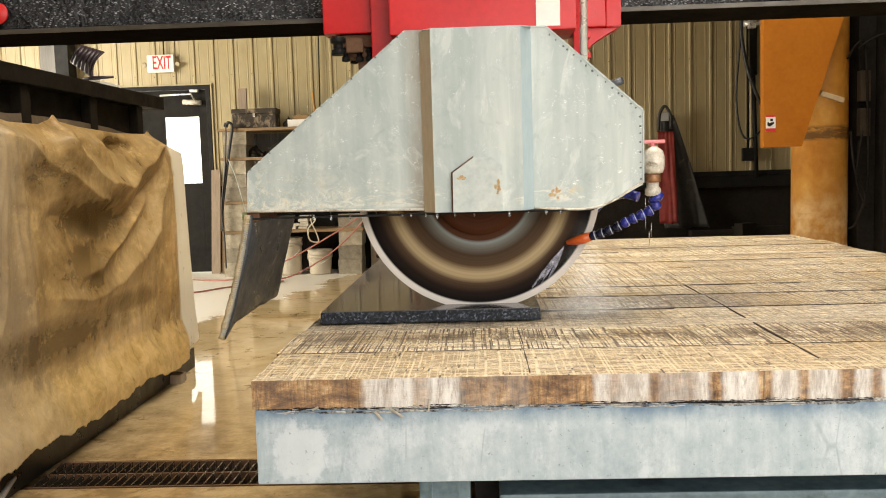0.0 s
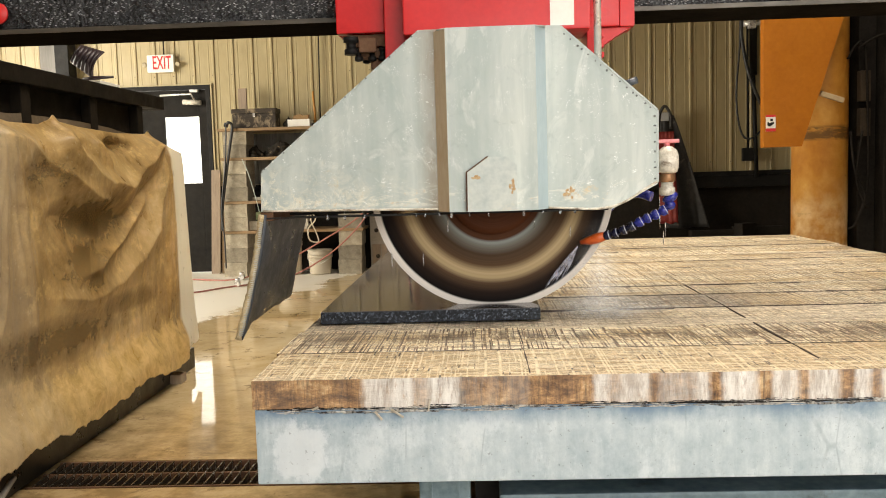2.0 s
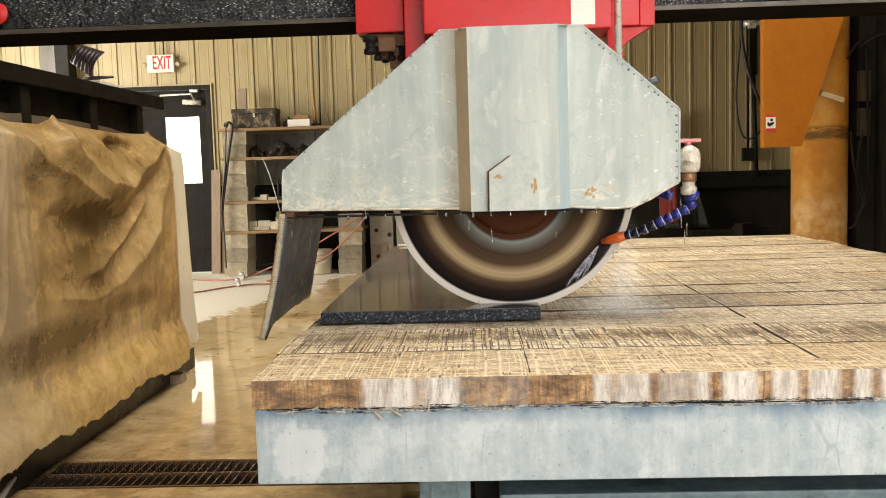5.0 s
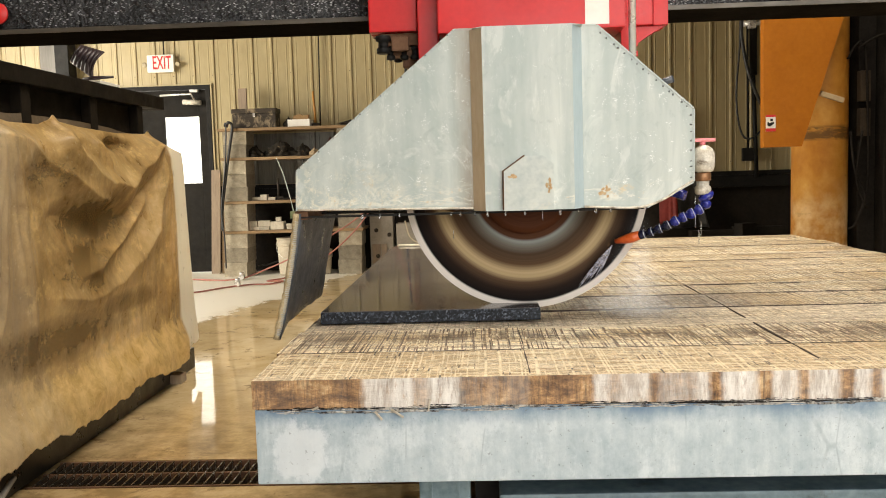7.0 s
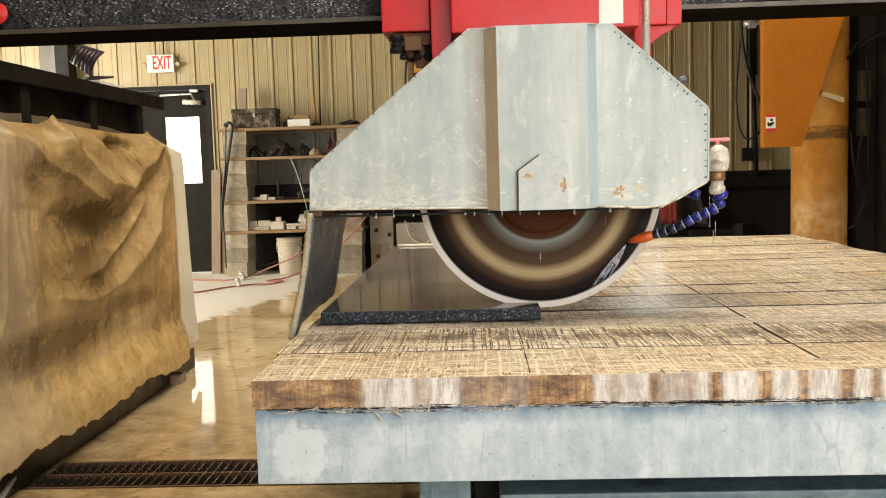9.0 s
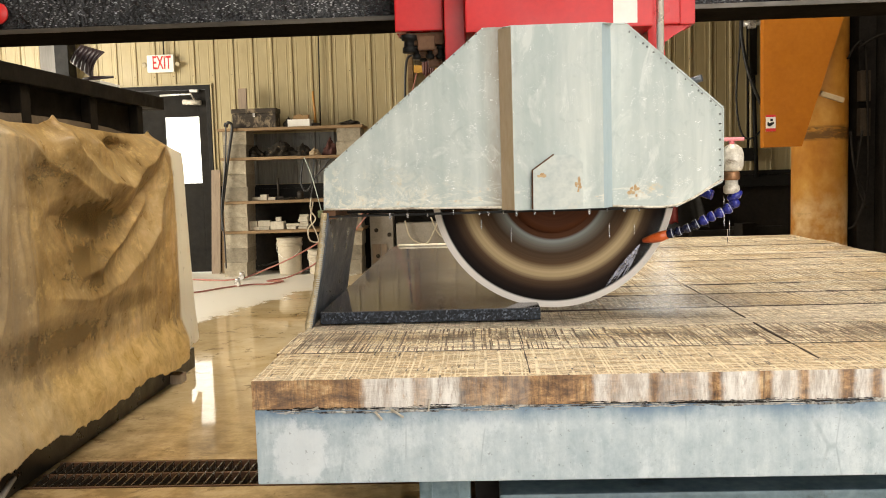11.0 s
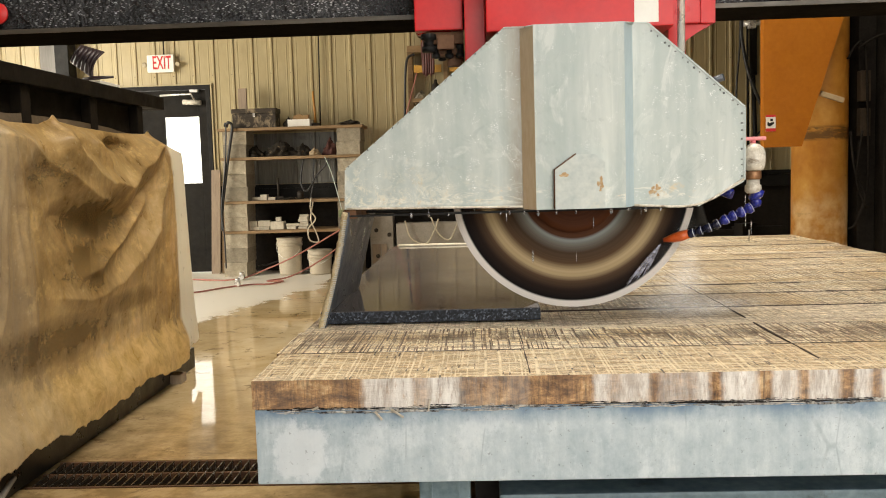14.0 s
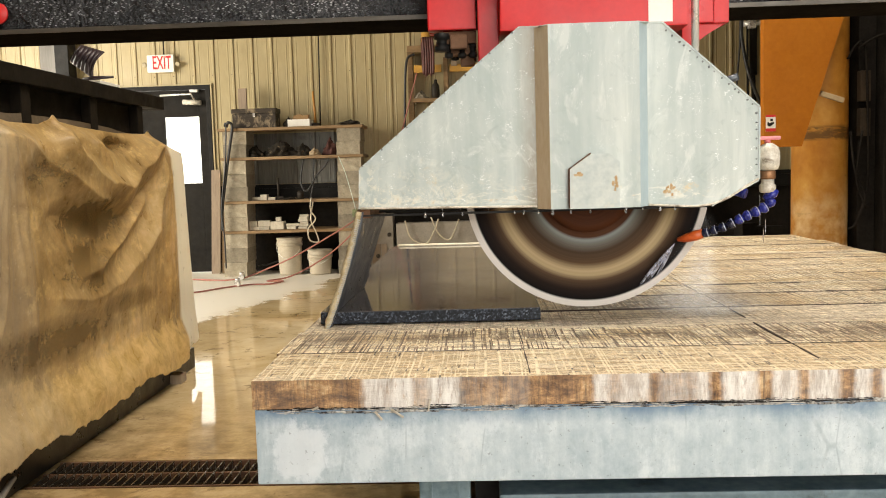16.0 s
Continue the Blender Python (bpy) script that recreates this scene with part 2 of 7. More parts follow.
def table_wood():
    """Timber scored by saw cuts both ways; each row of planks has its own colour and wear."""
    m = Nodes("sawn_table_timber")
    geo = m.n("ShaderNodeNewGeometry").outputs["Position"]
    x, y = m.axis(0, geo), m.axis(1, geo)
    nrm = m.axis(1, m.n("ShaderNodeNewGeometry").outputs["Normal"])
    front = m.ramp(m.math("MULTIPLY", nrm, -1.0), [(0.6, 0), (0.9, 1)])
    odd = m.n("ShaderNodeObjectInfo").outputs["Random"]

    def row(y0, y1, soft=0.004):
        d = m.math("SUBTRACT", y, y0 - 0.1)
        return m.ramp(d, [(0.1 - soft, 0), (0.1, 1), (y1 - y0 + 0.1 - soft, 1), (y1 - y0 + 0.1, 0)])

    first, second, third, fourth = row(1.50, 1.788), row(1.788, 2.036), row(2.036, 2.27), row(2.27, 2.50)
    far = m.ramp(m.math("DIVIDE", y, 10.0), [(0.225, 0), (0.23, 1)])
    grain = m.noise(5, 7, 0.75, stretch=(2.2, 34, 8), distortion=0.3, co=geo)
    big = m.noise(3.2, 6, 0.72, co=geo, stretch=(0.7, 2.4, 1))
    mott = m.noise(42, 6, 0.78, co=geo, stretch=(0.8, 1.6, 1))
    col = m.ramp(m.mix(0.5, grain, big), [(0.36, (0.19, 0.105, 0.045)), (0.42, (0.50, 0.34, 0.16)), (0.475, (0.76, 0.61, 0.38)), (0.55, (0.90, 0.81, 0.63))])
    col = m.vary(col, 0.14)
    # grey weathering here and there
    col = m.mix(m.ramp(m.noise(1.9, 6, 0.7, co=geo, stretch=(0.5, 2.2, 1)), [(0.52, 0), (0.62, 0.5)]), col, m.ramp(grain, [(0.4, (0.24, 0.18, 0.13)), (0.6, (0.60, 0.52, 0.41))]))
    # raw brown streaks on the first row, a dark stain along the middle of the second
    raw1 = m.math("MULTIPLY", first, m.ramp(m.noise(3.2, 7, 0.78, co=geo, stretch=(1.2, 13, 1)), [(0.42, 0.42), (0.54, 0.95)]))
    col = m.mix(raw1, col, m.ramp(grain, [(0.38, (0.24, 0.14, 0.06)), (0.48, (0.45, 0.31, 0.16)), (0.60, (0.68, 0.53, 0.33))]))
    off = m.math("ABSOLUTE", m.math("SUBTRACT", y, m.math("ADD", 1.885, m.math("MULTIPLY", m.noise(2, 3, co=geo), 0.08))))
    band = m.math("MULTIPLY", m.ramp(off, [(0.022, 1), (0.075, 0)]), m.ramp(m.noise(7, 7, 0.8, co=geo, stretch=(3.2, 0.25, 1)), [(0.47, 0.0), (0.54, 0.8)]))
    col = m.mix(m.math("MULTIPLY", band, second), col, m.ramp(mott, [(0.4, (0.05, 0.03, 0.02)), (0.6, (0.20, 0.125, 0.08))]))
    # beige slurry over the third row, blue-grey wet dust on part of the fourth
    film = m.math("MULTIPLY", third, m.ramp(m.noise(3.0, 6, 0.7, co=geo, stretch=(0.5, 2.5, 1)), [(0.34, 0.35), (0.5, 0.9)]))
    col = m.mix(film, col, m.ramp(mott, [(0.4, (0.52, 0.43, 0.31)), (0.6, (0.76, 0.66, 0.51))]))
    wetx = m.math("ADD", x, m.math("MULTIPLY", m.noise(6, 5, 0.7, co=geo), 0.3))
    blue = m.math("MULTIPLY", m.math("MULTIPLY", fourth, m.ramp(wetx, [(0.30, 0), (0.42, 1), (0.80, 1), (0.98, 0)])), m.ramp(m.noise(14, 6, 0.75, co=geo, stretch=(1, 2.5, 1)), [(0.36, 0.25), (0.52, 0.9)]))
    col = m.mix(blue, col, m.ramp(mott, [(0.38, (0.16, 0.15, 0.14)), (0.52, (0.33, 0.32, 0.30)), (0.64, (0.66, 0.66, 0.62))]))
    # pores and specks
    col = m.mix(1.0, col, m.ramp(mott, [(0.36, 0.62), (0.52, 1.0), (0.66, 1.15)]), "MULTIPLY")
    col = m.mix(1.0, col, m.ramp(m.noise(170, 5, 0.8, co=geo, stretch=(0.6, 1.4, 1)), [(0.38, 0.35), (0.5, 1.0), (0.60, 1.35)]), "MULTIPLY")
    hgt = grain
    shift = m.math("MULTIPLY", odd, 23.0)
    wob = m.math("MULTIPLY", m.noise(3.0, 2, 0.5, co=geo), 0.016)
    hard = m.math("MAXIMUM", second, m.math("MULTIPLY", blue, 1.2))
    cuts = ((y, 95.0, 0.07, 0.12, 5.0, 0.50), (y, 40.0, 0.045, 0.07, 2.0, 0.42), (y, 18.0, 0.024, 0.038, 7.0, 0.40),
            (x, 75.0, 0.07, 0.12, 3.0, 0.49), (x, 46.0, 0.052, 0.078, 6.0, 0.43), (x, 24.0, 0.034, 0.050, 9.0, 0.41), (x, 10.0, 0.017, 0.025, 1.0, 0.38))
    for src, sc, lo, hi, seed, thr in cuts:
        v = m.n("ShaderNodeTexVoronoi", Scale=sc)
        v.voronoi_dimensions, v.feature = "1D", "DISTANCE_TO_EDGE"
        m.link(m.math("ADD", m.math("ADD", m.math("ADD", src, wob), seed), shift), v.inputs["W"])
        line = m.ramp(v.outputs["Distance"], [(lo, 1), (hi, 0)])
        at = m.n("ShaderNodeCombineXYZ")
        m.link(m.math("ADD", x, m.math("MULTIPLY", odd, 9.0)), at.inputs[0])
        m.link(m.math("ADD", y, seed), at.inputs[1])
        mask = m.ramp(m.noise(3.0, 5, 0.78, co=at.outputs[0], stretch=(10.0, 1.4, 1) if src is x else (1.0, 16.0, 1)), [(thr, 0.0), (thr + 0.06, 1.0)])
        if src is x:
            mask = m.math("MAXIMUM", mask, m.math("MULTIPLY", hard, m.ramp(m.noise(5, 4, 0.7, co=geo), [(0.42, 0.0), (0.52, 0.9)])))
        mask = m.math("MULTIPLY", mask, m.ramp(m.noise(60, 4, 0.75, co=geo), [(0.34, 0.55), (0.46, 1.0)]))
        mask = m.math("MULTIPLY", mask, m.math("SUBTRACT", 1.0, m.math("MULTIPLY", film, 0.75)))
        line = m.math("MULTIPLY", m.math("MULTIPLY", line, mask), m.math("SUBTRACT", 1.0, front))
        pick = m.noise(4, 4, 0.65, co=at.outputs[0], stretch=(1.5, 3, 1))
        tone = m.ramp(pick, [(0.42, (0.035, 0.02, 0.012)), (0.51, (0.13, 0.07, 0.03)), (0.60, (0.33, 0.195, 0.08))])
        tone = m.mix(m.math("MULTIPLY", first, m.ramp(pick, [(0.39, 0.0), (0.44, 0.9)])), tone, m.ramp(mott, [(0.38, (0.66, 0.51, 0.30)), (0.55, (0.88, 0.77, 0.56))]))
        tone = m.mix(hard, tone, m.ramp(pick, [(0.42, (0.05, 0.028, 0.017)), (0.53, (0.15, 0.085, 0.045)), (0.57, (0.36, 0.24, 0.13)), (0.60, (0.86, 0.77, 0.58))]))
        col = m.mix(m.math("MULTIPLY", line, m.mix(far, 0.95, 0.88)), col, tone)
        hgt = m.mix(line, hgt, 0.0)
    # front ends of the first row: raw brown wood and pale dried slurry by turns
    run = m.math("DIVIDE", m.math("ADD", m.math("ADD", x, 0.485), m.math("MULTIPLY", m.noise(11, 6, 0.75, co=geo, stretch=(1.6, 1, 0.35)), 0.03)), 1.3)
    stops = [(0.0, 0.06)]
    for at, wet in ((-0.218, 0.92), (-0.131, 0.45), (-0.105, 0.95), (-0.044, 0.22), (0.083, 0.05), (0.199, 0.95), (0.222, 0.5), (0.247, 0.9), (0.297, 0.1), (0.317, 0.5), (0.382, 0.97), (0.399, 0.0), (0.424, 0.95)):
        stops += [((at + 0.498) / 1.3, stops[-1][1]), ((at + 0.508) / 1.3, wet)]
    late = [(0.0, 0.95)]
    for at, wet in ((0.487, 0.03), (0.513, 0.95), (0.556, 0.12), (0.579, 1.0), (0.632, 0.08), (0.660, 0.95), (0.684, 0.15), (0.707, 0.9), (0.76, 0.2), (0.80, 0.9)):
        late += [((at + 0.498) / 1.3, late[-1][1]), ((at + 0.508) / 1.3, wet)]
    wash = m.mix(m.ramp(run, [(0.725, 0), (0.73, 1)]), m.ramp(run, stops), m.ramp(run, late))
    wash = m.math("MULTIPLY", wash, m.ramp(m.noise(38, 7, 0.8, co=geo, stretch=(1.8, 1, 0.4)), [(0.34, 0.35), (0.48, 1.0)]))
    raw = m.ramp(m.noise(8, 7, 0.78, co=geo, stretch=(1.6, 1, 2.6), distortion=0.4), [(0.36, (0.06, 0.028, 0.014)), (0.47, (0.20, 0.10, 0.036)), (0.56, (0.40, 0.22, 0.085)), (0.66, (0.60, 0.42, 0.22))])
    saw = m.ramp(m.noise(60, 5, 0.8, co=geo, stretch=(3.2, 1, 0.25)), [(0.36, 0.45), (0.5, 1.0), (0.64, 1.3)])
    raw = m.mix(1.0, raw, saw, "MULTIPLY")
    lime = m.ramp(m.noise(26, 6, 0.75, co=geo, stretch=(2, 1, 0.35)), [(0.38, (0.50, 0.45, 0.39)), (0.50, (0.74, 0.71, 0.65)), (0.62, (0.88, 0.86, 0.80))])
    col = m.mix(front, col, m.mix(wash, raw, lime))
    wet = m.ramp(m.noise(2.2, 4, 0.6, co=geo), [(0.4, 0.36), (0.6, 0.72)])
    return m.set(col, wet, 0.0, hgt, 0.8, 0.005)


def panel_paint():
    m = Nodes("blue_grey_frame_paint")
    big, fine = m.noise(4, 7, 0.75), m.noise(40, 4, 0.7)
    streak = m.noise(7, 6, 0.65, stretch=(3.5, 1, 0.10))
    col = m.ramp(m.mix(0.4, m.mix(0.4, big, streak), m.noise(30, 8, 0.8, stretch=(1, 1, 0.7))), [(0.37, (0.29, 0.375, 0.415)), (0.47, (0.41, 0.49, 0.52)), (0.54, (0.50, 0.575, 0.595)), (0.63, (0.65, 0.705, 0.71))])
    x, z = m.axis(0), m.axis(2)
    # lime bloom in clouds, and a ragged darker blue band along the top
    cloud = m.ramp(m.noise(8, 8, 0.82, stretch=(1, 1, 0.7)), [(0.51, 0), (0.60, 0.5)])
    col = m.mix(cloud, col, (0.70, 0.76, 0.775))
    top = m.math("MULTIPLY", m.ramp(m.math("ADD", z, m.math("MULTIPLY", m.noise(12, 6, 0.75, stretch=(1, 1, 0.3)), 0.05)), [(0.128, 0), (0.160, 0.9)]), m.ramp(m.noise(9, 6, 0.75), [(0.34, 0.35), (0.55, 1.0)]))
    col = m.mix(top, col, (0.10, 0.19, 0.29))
    px, pz = m.math("DIVIDE", m.math("SUBTRACT", x, 0.083), 0.055), m.math("DIVIDE", m.math("SUBTRACT", z, 0.058), 0.060)
    d = m.math("POWER", m.math("ADD", m.math("POWER", m.math("ABSOLUTE", px), 3.0), m.math("POWER", m.math("ABSOLUTE", pz), 3.0)), 0.333)
    d = m.math("ADD", d, m.math("MULTIPLY", m.math("SUBTRACT", m.noise(26, 8, 0.82), 0.5), 1.7))
    col = m.mix(m.ramp(d, [(0.80, 0.65), (1.05, 0.0)]), col, (0.72, 0.77, 0.785))
    scr = m.n("ShaderNodeTexVoronoi", Scale=9.0)
    scr.feature = "DISTANCE_TO_EDGE"
    mp = m.n("ShaderNodeMapping", Rotation=(0, radians(35), 0), Scale=(1.0, 1, 0.25))
    m.link(m.co, mp.inputs[0])
    m.link(mp.outputs[0], scr.inputs["Vector"])
    col = m.mix(m.math("MULTIPLY", m.ramp(scr.outputs["Distance"], [(0.005, 0.4), (0.014, 0)]), m.ramp(m.noise(8, 3), [(0.5, 0), (0.6, 1)])), col, (0.26, 0.33, 0.36))
    pit = m.ramp(m.noise(90, 4, 0.75), [(0.62, 0), (0.66, 0.6)])
    col = m.mix(pit, col, (0.14, 0.17, 0.18))
    return m.set(col, m.ramp(big, [(0.3, 0.35), (0.7, 0.6)]), 0.0, m.mix(0.5, big, fine), 0.2, 0.003)


def wet_floor():
    m = Nodes("wet_muddy_concrete")
    big, mid = m.noise(0.7, 6, 0.65, distortion=0.8), m.noise(6, 5, 0.7)
    col = m.ramp(m.mix(0.3, big, mid), [(0.36, (0.42, 0.29, 0.125)), (0.5, (0.60, 0.45, 0.24)), (0.66, (0.74, 0.60, 0.38))])
    # brown mud round the drain; its darkening also stands in for weaker reflections
    mud_dimming = m.ramp(m.math("ADD", m.math("DIVIDE", m.axis(1), 10.0), m.math("MULTIPLY", m.noise(1.4, 6, 0.7), 0.2)), [(0.42, 0.85), (0.56, 0.0)])
    col = m.mix(mud_dimming, col, m.ramp(mid, [(0.38, (0.17, 0.105, 0.045)), (0.52, (0.31, 0.20, 0.09)), (0.64, (0.44, 0.30, 0.15))]))
    # the dry part ends in a ragged tide line that runs slantwise to the wall
    tide = m.math("SUBTRACT", m.math("SUBTRACT", m.axis(1), 6.3), m.math("MULTIPLY", m.math("ADD", m.axis(0), 2.1), 3.6))
    tide = m.math("ADD", tide, m.math("MULTIPLY", m.math("SUBTRACT", m.noise(1.5, 8, 0.72, distortion=1.2), 0.5), 3.4))
    dry = m.ramp(m.math("ADD", m.math("DIVIDE", tide, 10.0), 0.5), [(0.49, 0), (0.515, 0.8), (0.57, 1)])
    # dry concrete, made paler also to stand in for the daylight there
    col = m.mix(dry, col, (0.84, 0.79, 0.68))
    # scraps and silt lying in the water
    silt = m.math("MULTIPLY", m.ramp(m.noise(9, 6, 0.75, stretch=(0.7, 1, 1), distortion=0.5), [(0.56, 0), (0.61, 0.7)]), m.ramp(m.noise(1.3, 3), [(0.42, 0.2), (0.56, 1)]))
    col = m.mix(m.math("MULTIPLY", silt, m.math("SUBTRACT", 1.0, dry)), col, (0.15, 0.095, 0.045))
    bits = m.ramp(m.noise(55, 3, 0.7), [(0.70, 0), (0.73, 0.8)])
    col = m.mix(bits, col, (0.09, 0.055, 0.03))
    wetr = m.ramp(m.noise(1.1, 5, 0.7), [(0.40, 0.03), (0.62, 0.11), (0.75, 0.3)])
    rough = m.mix(dry, wetr, 0.45)
    h = m.noise(1.6, 3, 0.5)
    return m.set(col, rough, 0.0, h, 0.03, 0.02, Specular_IOR_Level=0.6)


def beam_paint():
    m = Nodes("glossy_black_gantry_paint")
    n1, n2 = m.noise(55, 4, 0.7, stretch=(1, 1, 0.7)), m.noise(6, 4)
    bent = m.mix(0.03, m.co, m.n("ShaderNodeTexNoise", Scale=60.0).outputs["Color"])
    v = m.n("ShaderNodeTexVoronoi", Scale=150.0)
    mp = m.n("ShaderNodeMapping", Rotation=(0, radians(30), 0), Scale=(0.6, 1, 1.2))
    m.link(bent, mp.inputs[0])
    m.link(mp.outputs[0], v.inputs["Vector"])
    # pale flecks in the colour stand in for glints on the hammered paint
    sp = m.math("MULTIPLY", m.ramp(v.outputs["Distance"], [(0.18, 1), (0.34, 0)]), m.ramp(m.noise(6, 5, 0.75), [(0.44, 0), (0.56, 1)]))
    col = m.mix(m.math("MULTIPLY", sp, 0.6), m.ramp(n2, [(0.3, (0.006, 0.006, 0.007)), (0.7, (0.022, 0.022, 0.023))]), (0.60, 0.60, 0.60))
    return m.set(col, m.ramp(n2, [(0.3, 0.14), (0.7, 0.30)]), 0.0, m.mix(0.4, n1, m.noise(24, 3)), 1.0, 0.02)


def granite(polished):
    m = Nodes("dark_granite_face" if polished else "dark_granite_edge")
    v = m.n("ShaderNodeTexVoronoi", Scale=210.0)
    m.link(m.co, v.inputs["Vector"])
    f = m.mix(0.55, v.outputs["Color"], m.noise(230, 4, 0.75, distortion=0.8))
    col = m.ramp(f, [(0.38, (0.004, 0.005, 0.008)), (0.55, (0.012, 0.015, 0.022)), (0.63, (0.05, 0.062, 0.085)), (0.74, (0.16, 0.185, 0.22))])
    if polished:
        # greyish film, its tone lifted to stand in for mist and reflections
        film = m.ramp(m.noise(3, 5, 0.7, stretch=(1, 0.4, 1)), [(0.35, 0.2), (0.65, 0.8)])
        col = m.mix(film, m.mix(0.5, col, (0.055, 0.052, 0.055)), (0.175, 0.155, 0.15))
        return m.set(col, m.ramp(m.noise(4, 4), [(0.4, 0.05), (0.7, 0.16)]), 0.0, m.noise(40, 3), 0.03, 0.003, Specular_IOR_Level=0.42)
    return m.set(col, 0.4, 0.0, f, 0.6, 0.003, Specular_IOR_Level=0.3)


def blade_steel():
    m = Nodes("spinning_blade_steel")
    xx, zz = m.axis(0), m.axis(2)
    r = m.math("SQRT", m.math("ADD", m.math("MULTIPLY", xx, xx), m.math("MULTIPLY", zz, zz)))
    f = m.math("DIVIDE", r, 0.305)
    # the tan ring near 0.7 paints in a glossy reflection
    stops = [(0.0, (0.05, 0.02, 0.01)), (0.36, (0.075, 0.026, 0.011)), (0.425, (0.07, 0.029, 0.014)), (0.445, (0.22, 0.24, 0.23)), (0.49, (0.13, 0.12, 0.10)),
             (0.55, (0.055, 0.034, 0.02)), (0.64, (0.075, 0.043, 0.022)), (0.70, (0.36, 0.27, 0.15)), (0.735, (0.36, 0.27, 0.15)), (0.785, (0.075, 0.044, 0.024)),
             (0.86, (0.016, 0.009, 0.006)), (0.94, (0.004, 0.003, 0.003)), (0.955, (0.62, 0.57, 0.52))]
    col = m.ramp(f, stops)
    ring = m.n("ShaderNodeTexNoise", Scale=60.0, Detail=4.0)
    ring.noise_dimensions = "1D"
    m.link(f, ring.inputs["W"])
    col = m.mix(0.2, col, m.ramp(ring.outputs[0], [(0.3, 0.6), (0.7, 1.4)]), "MULTIPLY")
    return m.set(col, 0.55, 0.0, ring.outputs[0], 0.1, 0.002, Specular_IOR_Level=0.06)


HOOD, TIMBER, PANEL, FLOOR, BEAM = hood_paint(), table_wood(), panel_paint(), wet_floor(), beam_paint()
GRANITE, GRANITE_EDGE, BLADE = granite(True), granite(False), blade_steel()


def tarp_plastic():
    m = Nodes("muddy_translucent_sheeting")
    big, mid = m.noise(2.2, 5, 0.65, distortion=0.4), m.noise(12, 6, 0.72, distortion=0.5)
    col = m.ramp(m.mix(0.35, big, mid), [(0.36, (0.30, 0.185, 0.065)), (0.46, (0.48, 0.315, 0.125)), (0.55, (0.62, 0.435, 0.20)), (0.66, (0.76, 0.59, 0.34))])
    y, z = m.axis(1), m.axis(2)
    # slurry run down in faint streaks
    streak = m.ramp(m.noise(4.5, 6, 0.7, stretch=(1, 2.6, 0.35), distortion=0.3), [(0.50, 0), (0.68, 0.45)])
    col = m.mix(streak, col, (0.20, 0.125, 0.05))
    # yellow-brown mud in dried patches; extra brightness paints the light along the hem
    splash = m.ramp(m.math("ADD", z, m.math("MULTIPLY", m.noise(7, 6, 0.75), 0.22)), [(0.14, 0.26), (0.30, 0.20), (0.40, 0.0)])
    dab = m.ramp(m.math("ADD", splash, m.noise(6, 8, 0.8)), [(0.54, 0), (0.64, 0.85)])
    col = m.mix(dab, col, m.ramp(mid, [(0.4, (0.58, 0.375, 0.125)), (0.6, (0.80, 0.585, 0.26))]))
    # pale free end paints in the backlight, greyer near end paints in haze
    end = m.math("SUBTRACT", m.math("ADD", y, m.math("MULTIPLY", m.noise(5, 3), 0.06)), 1.0)
    col = m.mix(m.ramp(end, [(0.41, 0.0), (0.46, 0.92)]), col, (0.90, 0.86, 0.74))
    near = m.math("SUBTRACT", m.math("MULTIPLY", m.noise(3, 6, 0.72, stretch=(1, 1.4, 0.5)), 1.2), m.math("ADD", y, 0.18))
    col = m.mix(m.ramp(near, [(0.46, 0), (0.9, 0.5)]), col, (0.52, 0.43, 0.31))
    # paler towards the top, painting in the light from above
    top = m.ramp(m.math("ADD", z, m.math("MULTIPLY", m.noise(6, 5, 0.7), 0.25)), [(1.02, 0.0), (1.20, 0.75)])
    col = m.mix(top, col, (0.80, 0.63, 0.37))
    fleck = m.ramp(m.noise(60, 4, 0.75), [(0.62, 0), (0.68, 0.4)])
    col = m.mix(fleck, col, (0.80, 0.70, 0.48))
    soot = m.ramp(m.noise(85, 4, 0.75), [(0.67, 0), (0.71, 0.6)])
    col = m.mix(soot, col, (0.08, 0.05, 0.02))
    # the tank's black plate, let through, stands in for shade in the folds
    fold_shade = None
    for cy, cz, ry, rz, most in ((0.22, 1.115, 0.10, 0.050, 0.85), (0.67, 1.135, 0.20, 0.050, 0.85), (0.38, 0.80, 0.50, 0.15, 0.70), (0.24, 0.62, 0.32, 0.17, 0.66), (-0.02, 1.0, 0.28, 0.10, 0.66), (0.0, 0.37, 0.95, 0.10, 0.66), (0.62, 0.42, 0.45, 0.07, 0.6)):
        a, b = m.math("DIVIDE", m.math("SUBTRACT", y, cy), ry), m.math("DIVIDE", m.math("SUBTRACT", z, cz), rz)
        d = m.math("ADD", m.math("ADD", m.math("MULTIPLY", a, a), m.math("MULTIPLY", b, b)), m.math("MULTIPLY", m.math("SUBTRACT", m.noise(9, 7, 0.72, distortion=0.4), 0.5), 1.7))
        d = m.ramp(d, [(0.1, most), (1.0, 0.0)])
        fold_shade = d if fold_shade is None else m.math("MAXIMUM", fold_shade, d)
    crease = m.noise(24, 5, 0.65, distortion=0.9)
    m.set(col, m.ramp(mid, [(0.35, 0.26), (0.65, 0.5)]), 0.0, crease, 0.25, 0.010, Specular_IOR_Level=0.45)
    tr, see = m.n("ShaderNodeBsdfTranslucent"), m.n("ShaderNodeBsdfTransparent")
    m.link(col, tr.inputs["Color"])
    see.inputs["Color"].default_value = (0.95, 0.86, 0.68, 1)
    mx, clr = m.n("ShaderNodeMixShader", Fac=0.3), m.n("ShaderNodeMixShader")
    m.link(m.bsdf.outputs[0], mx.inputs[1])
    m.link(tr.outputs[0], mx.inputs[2])
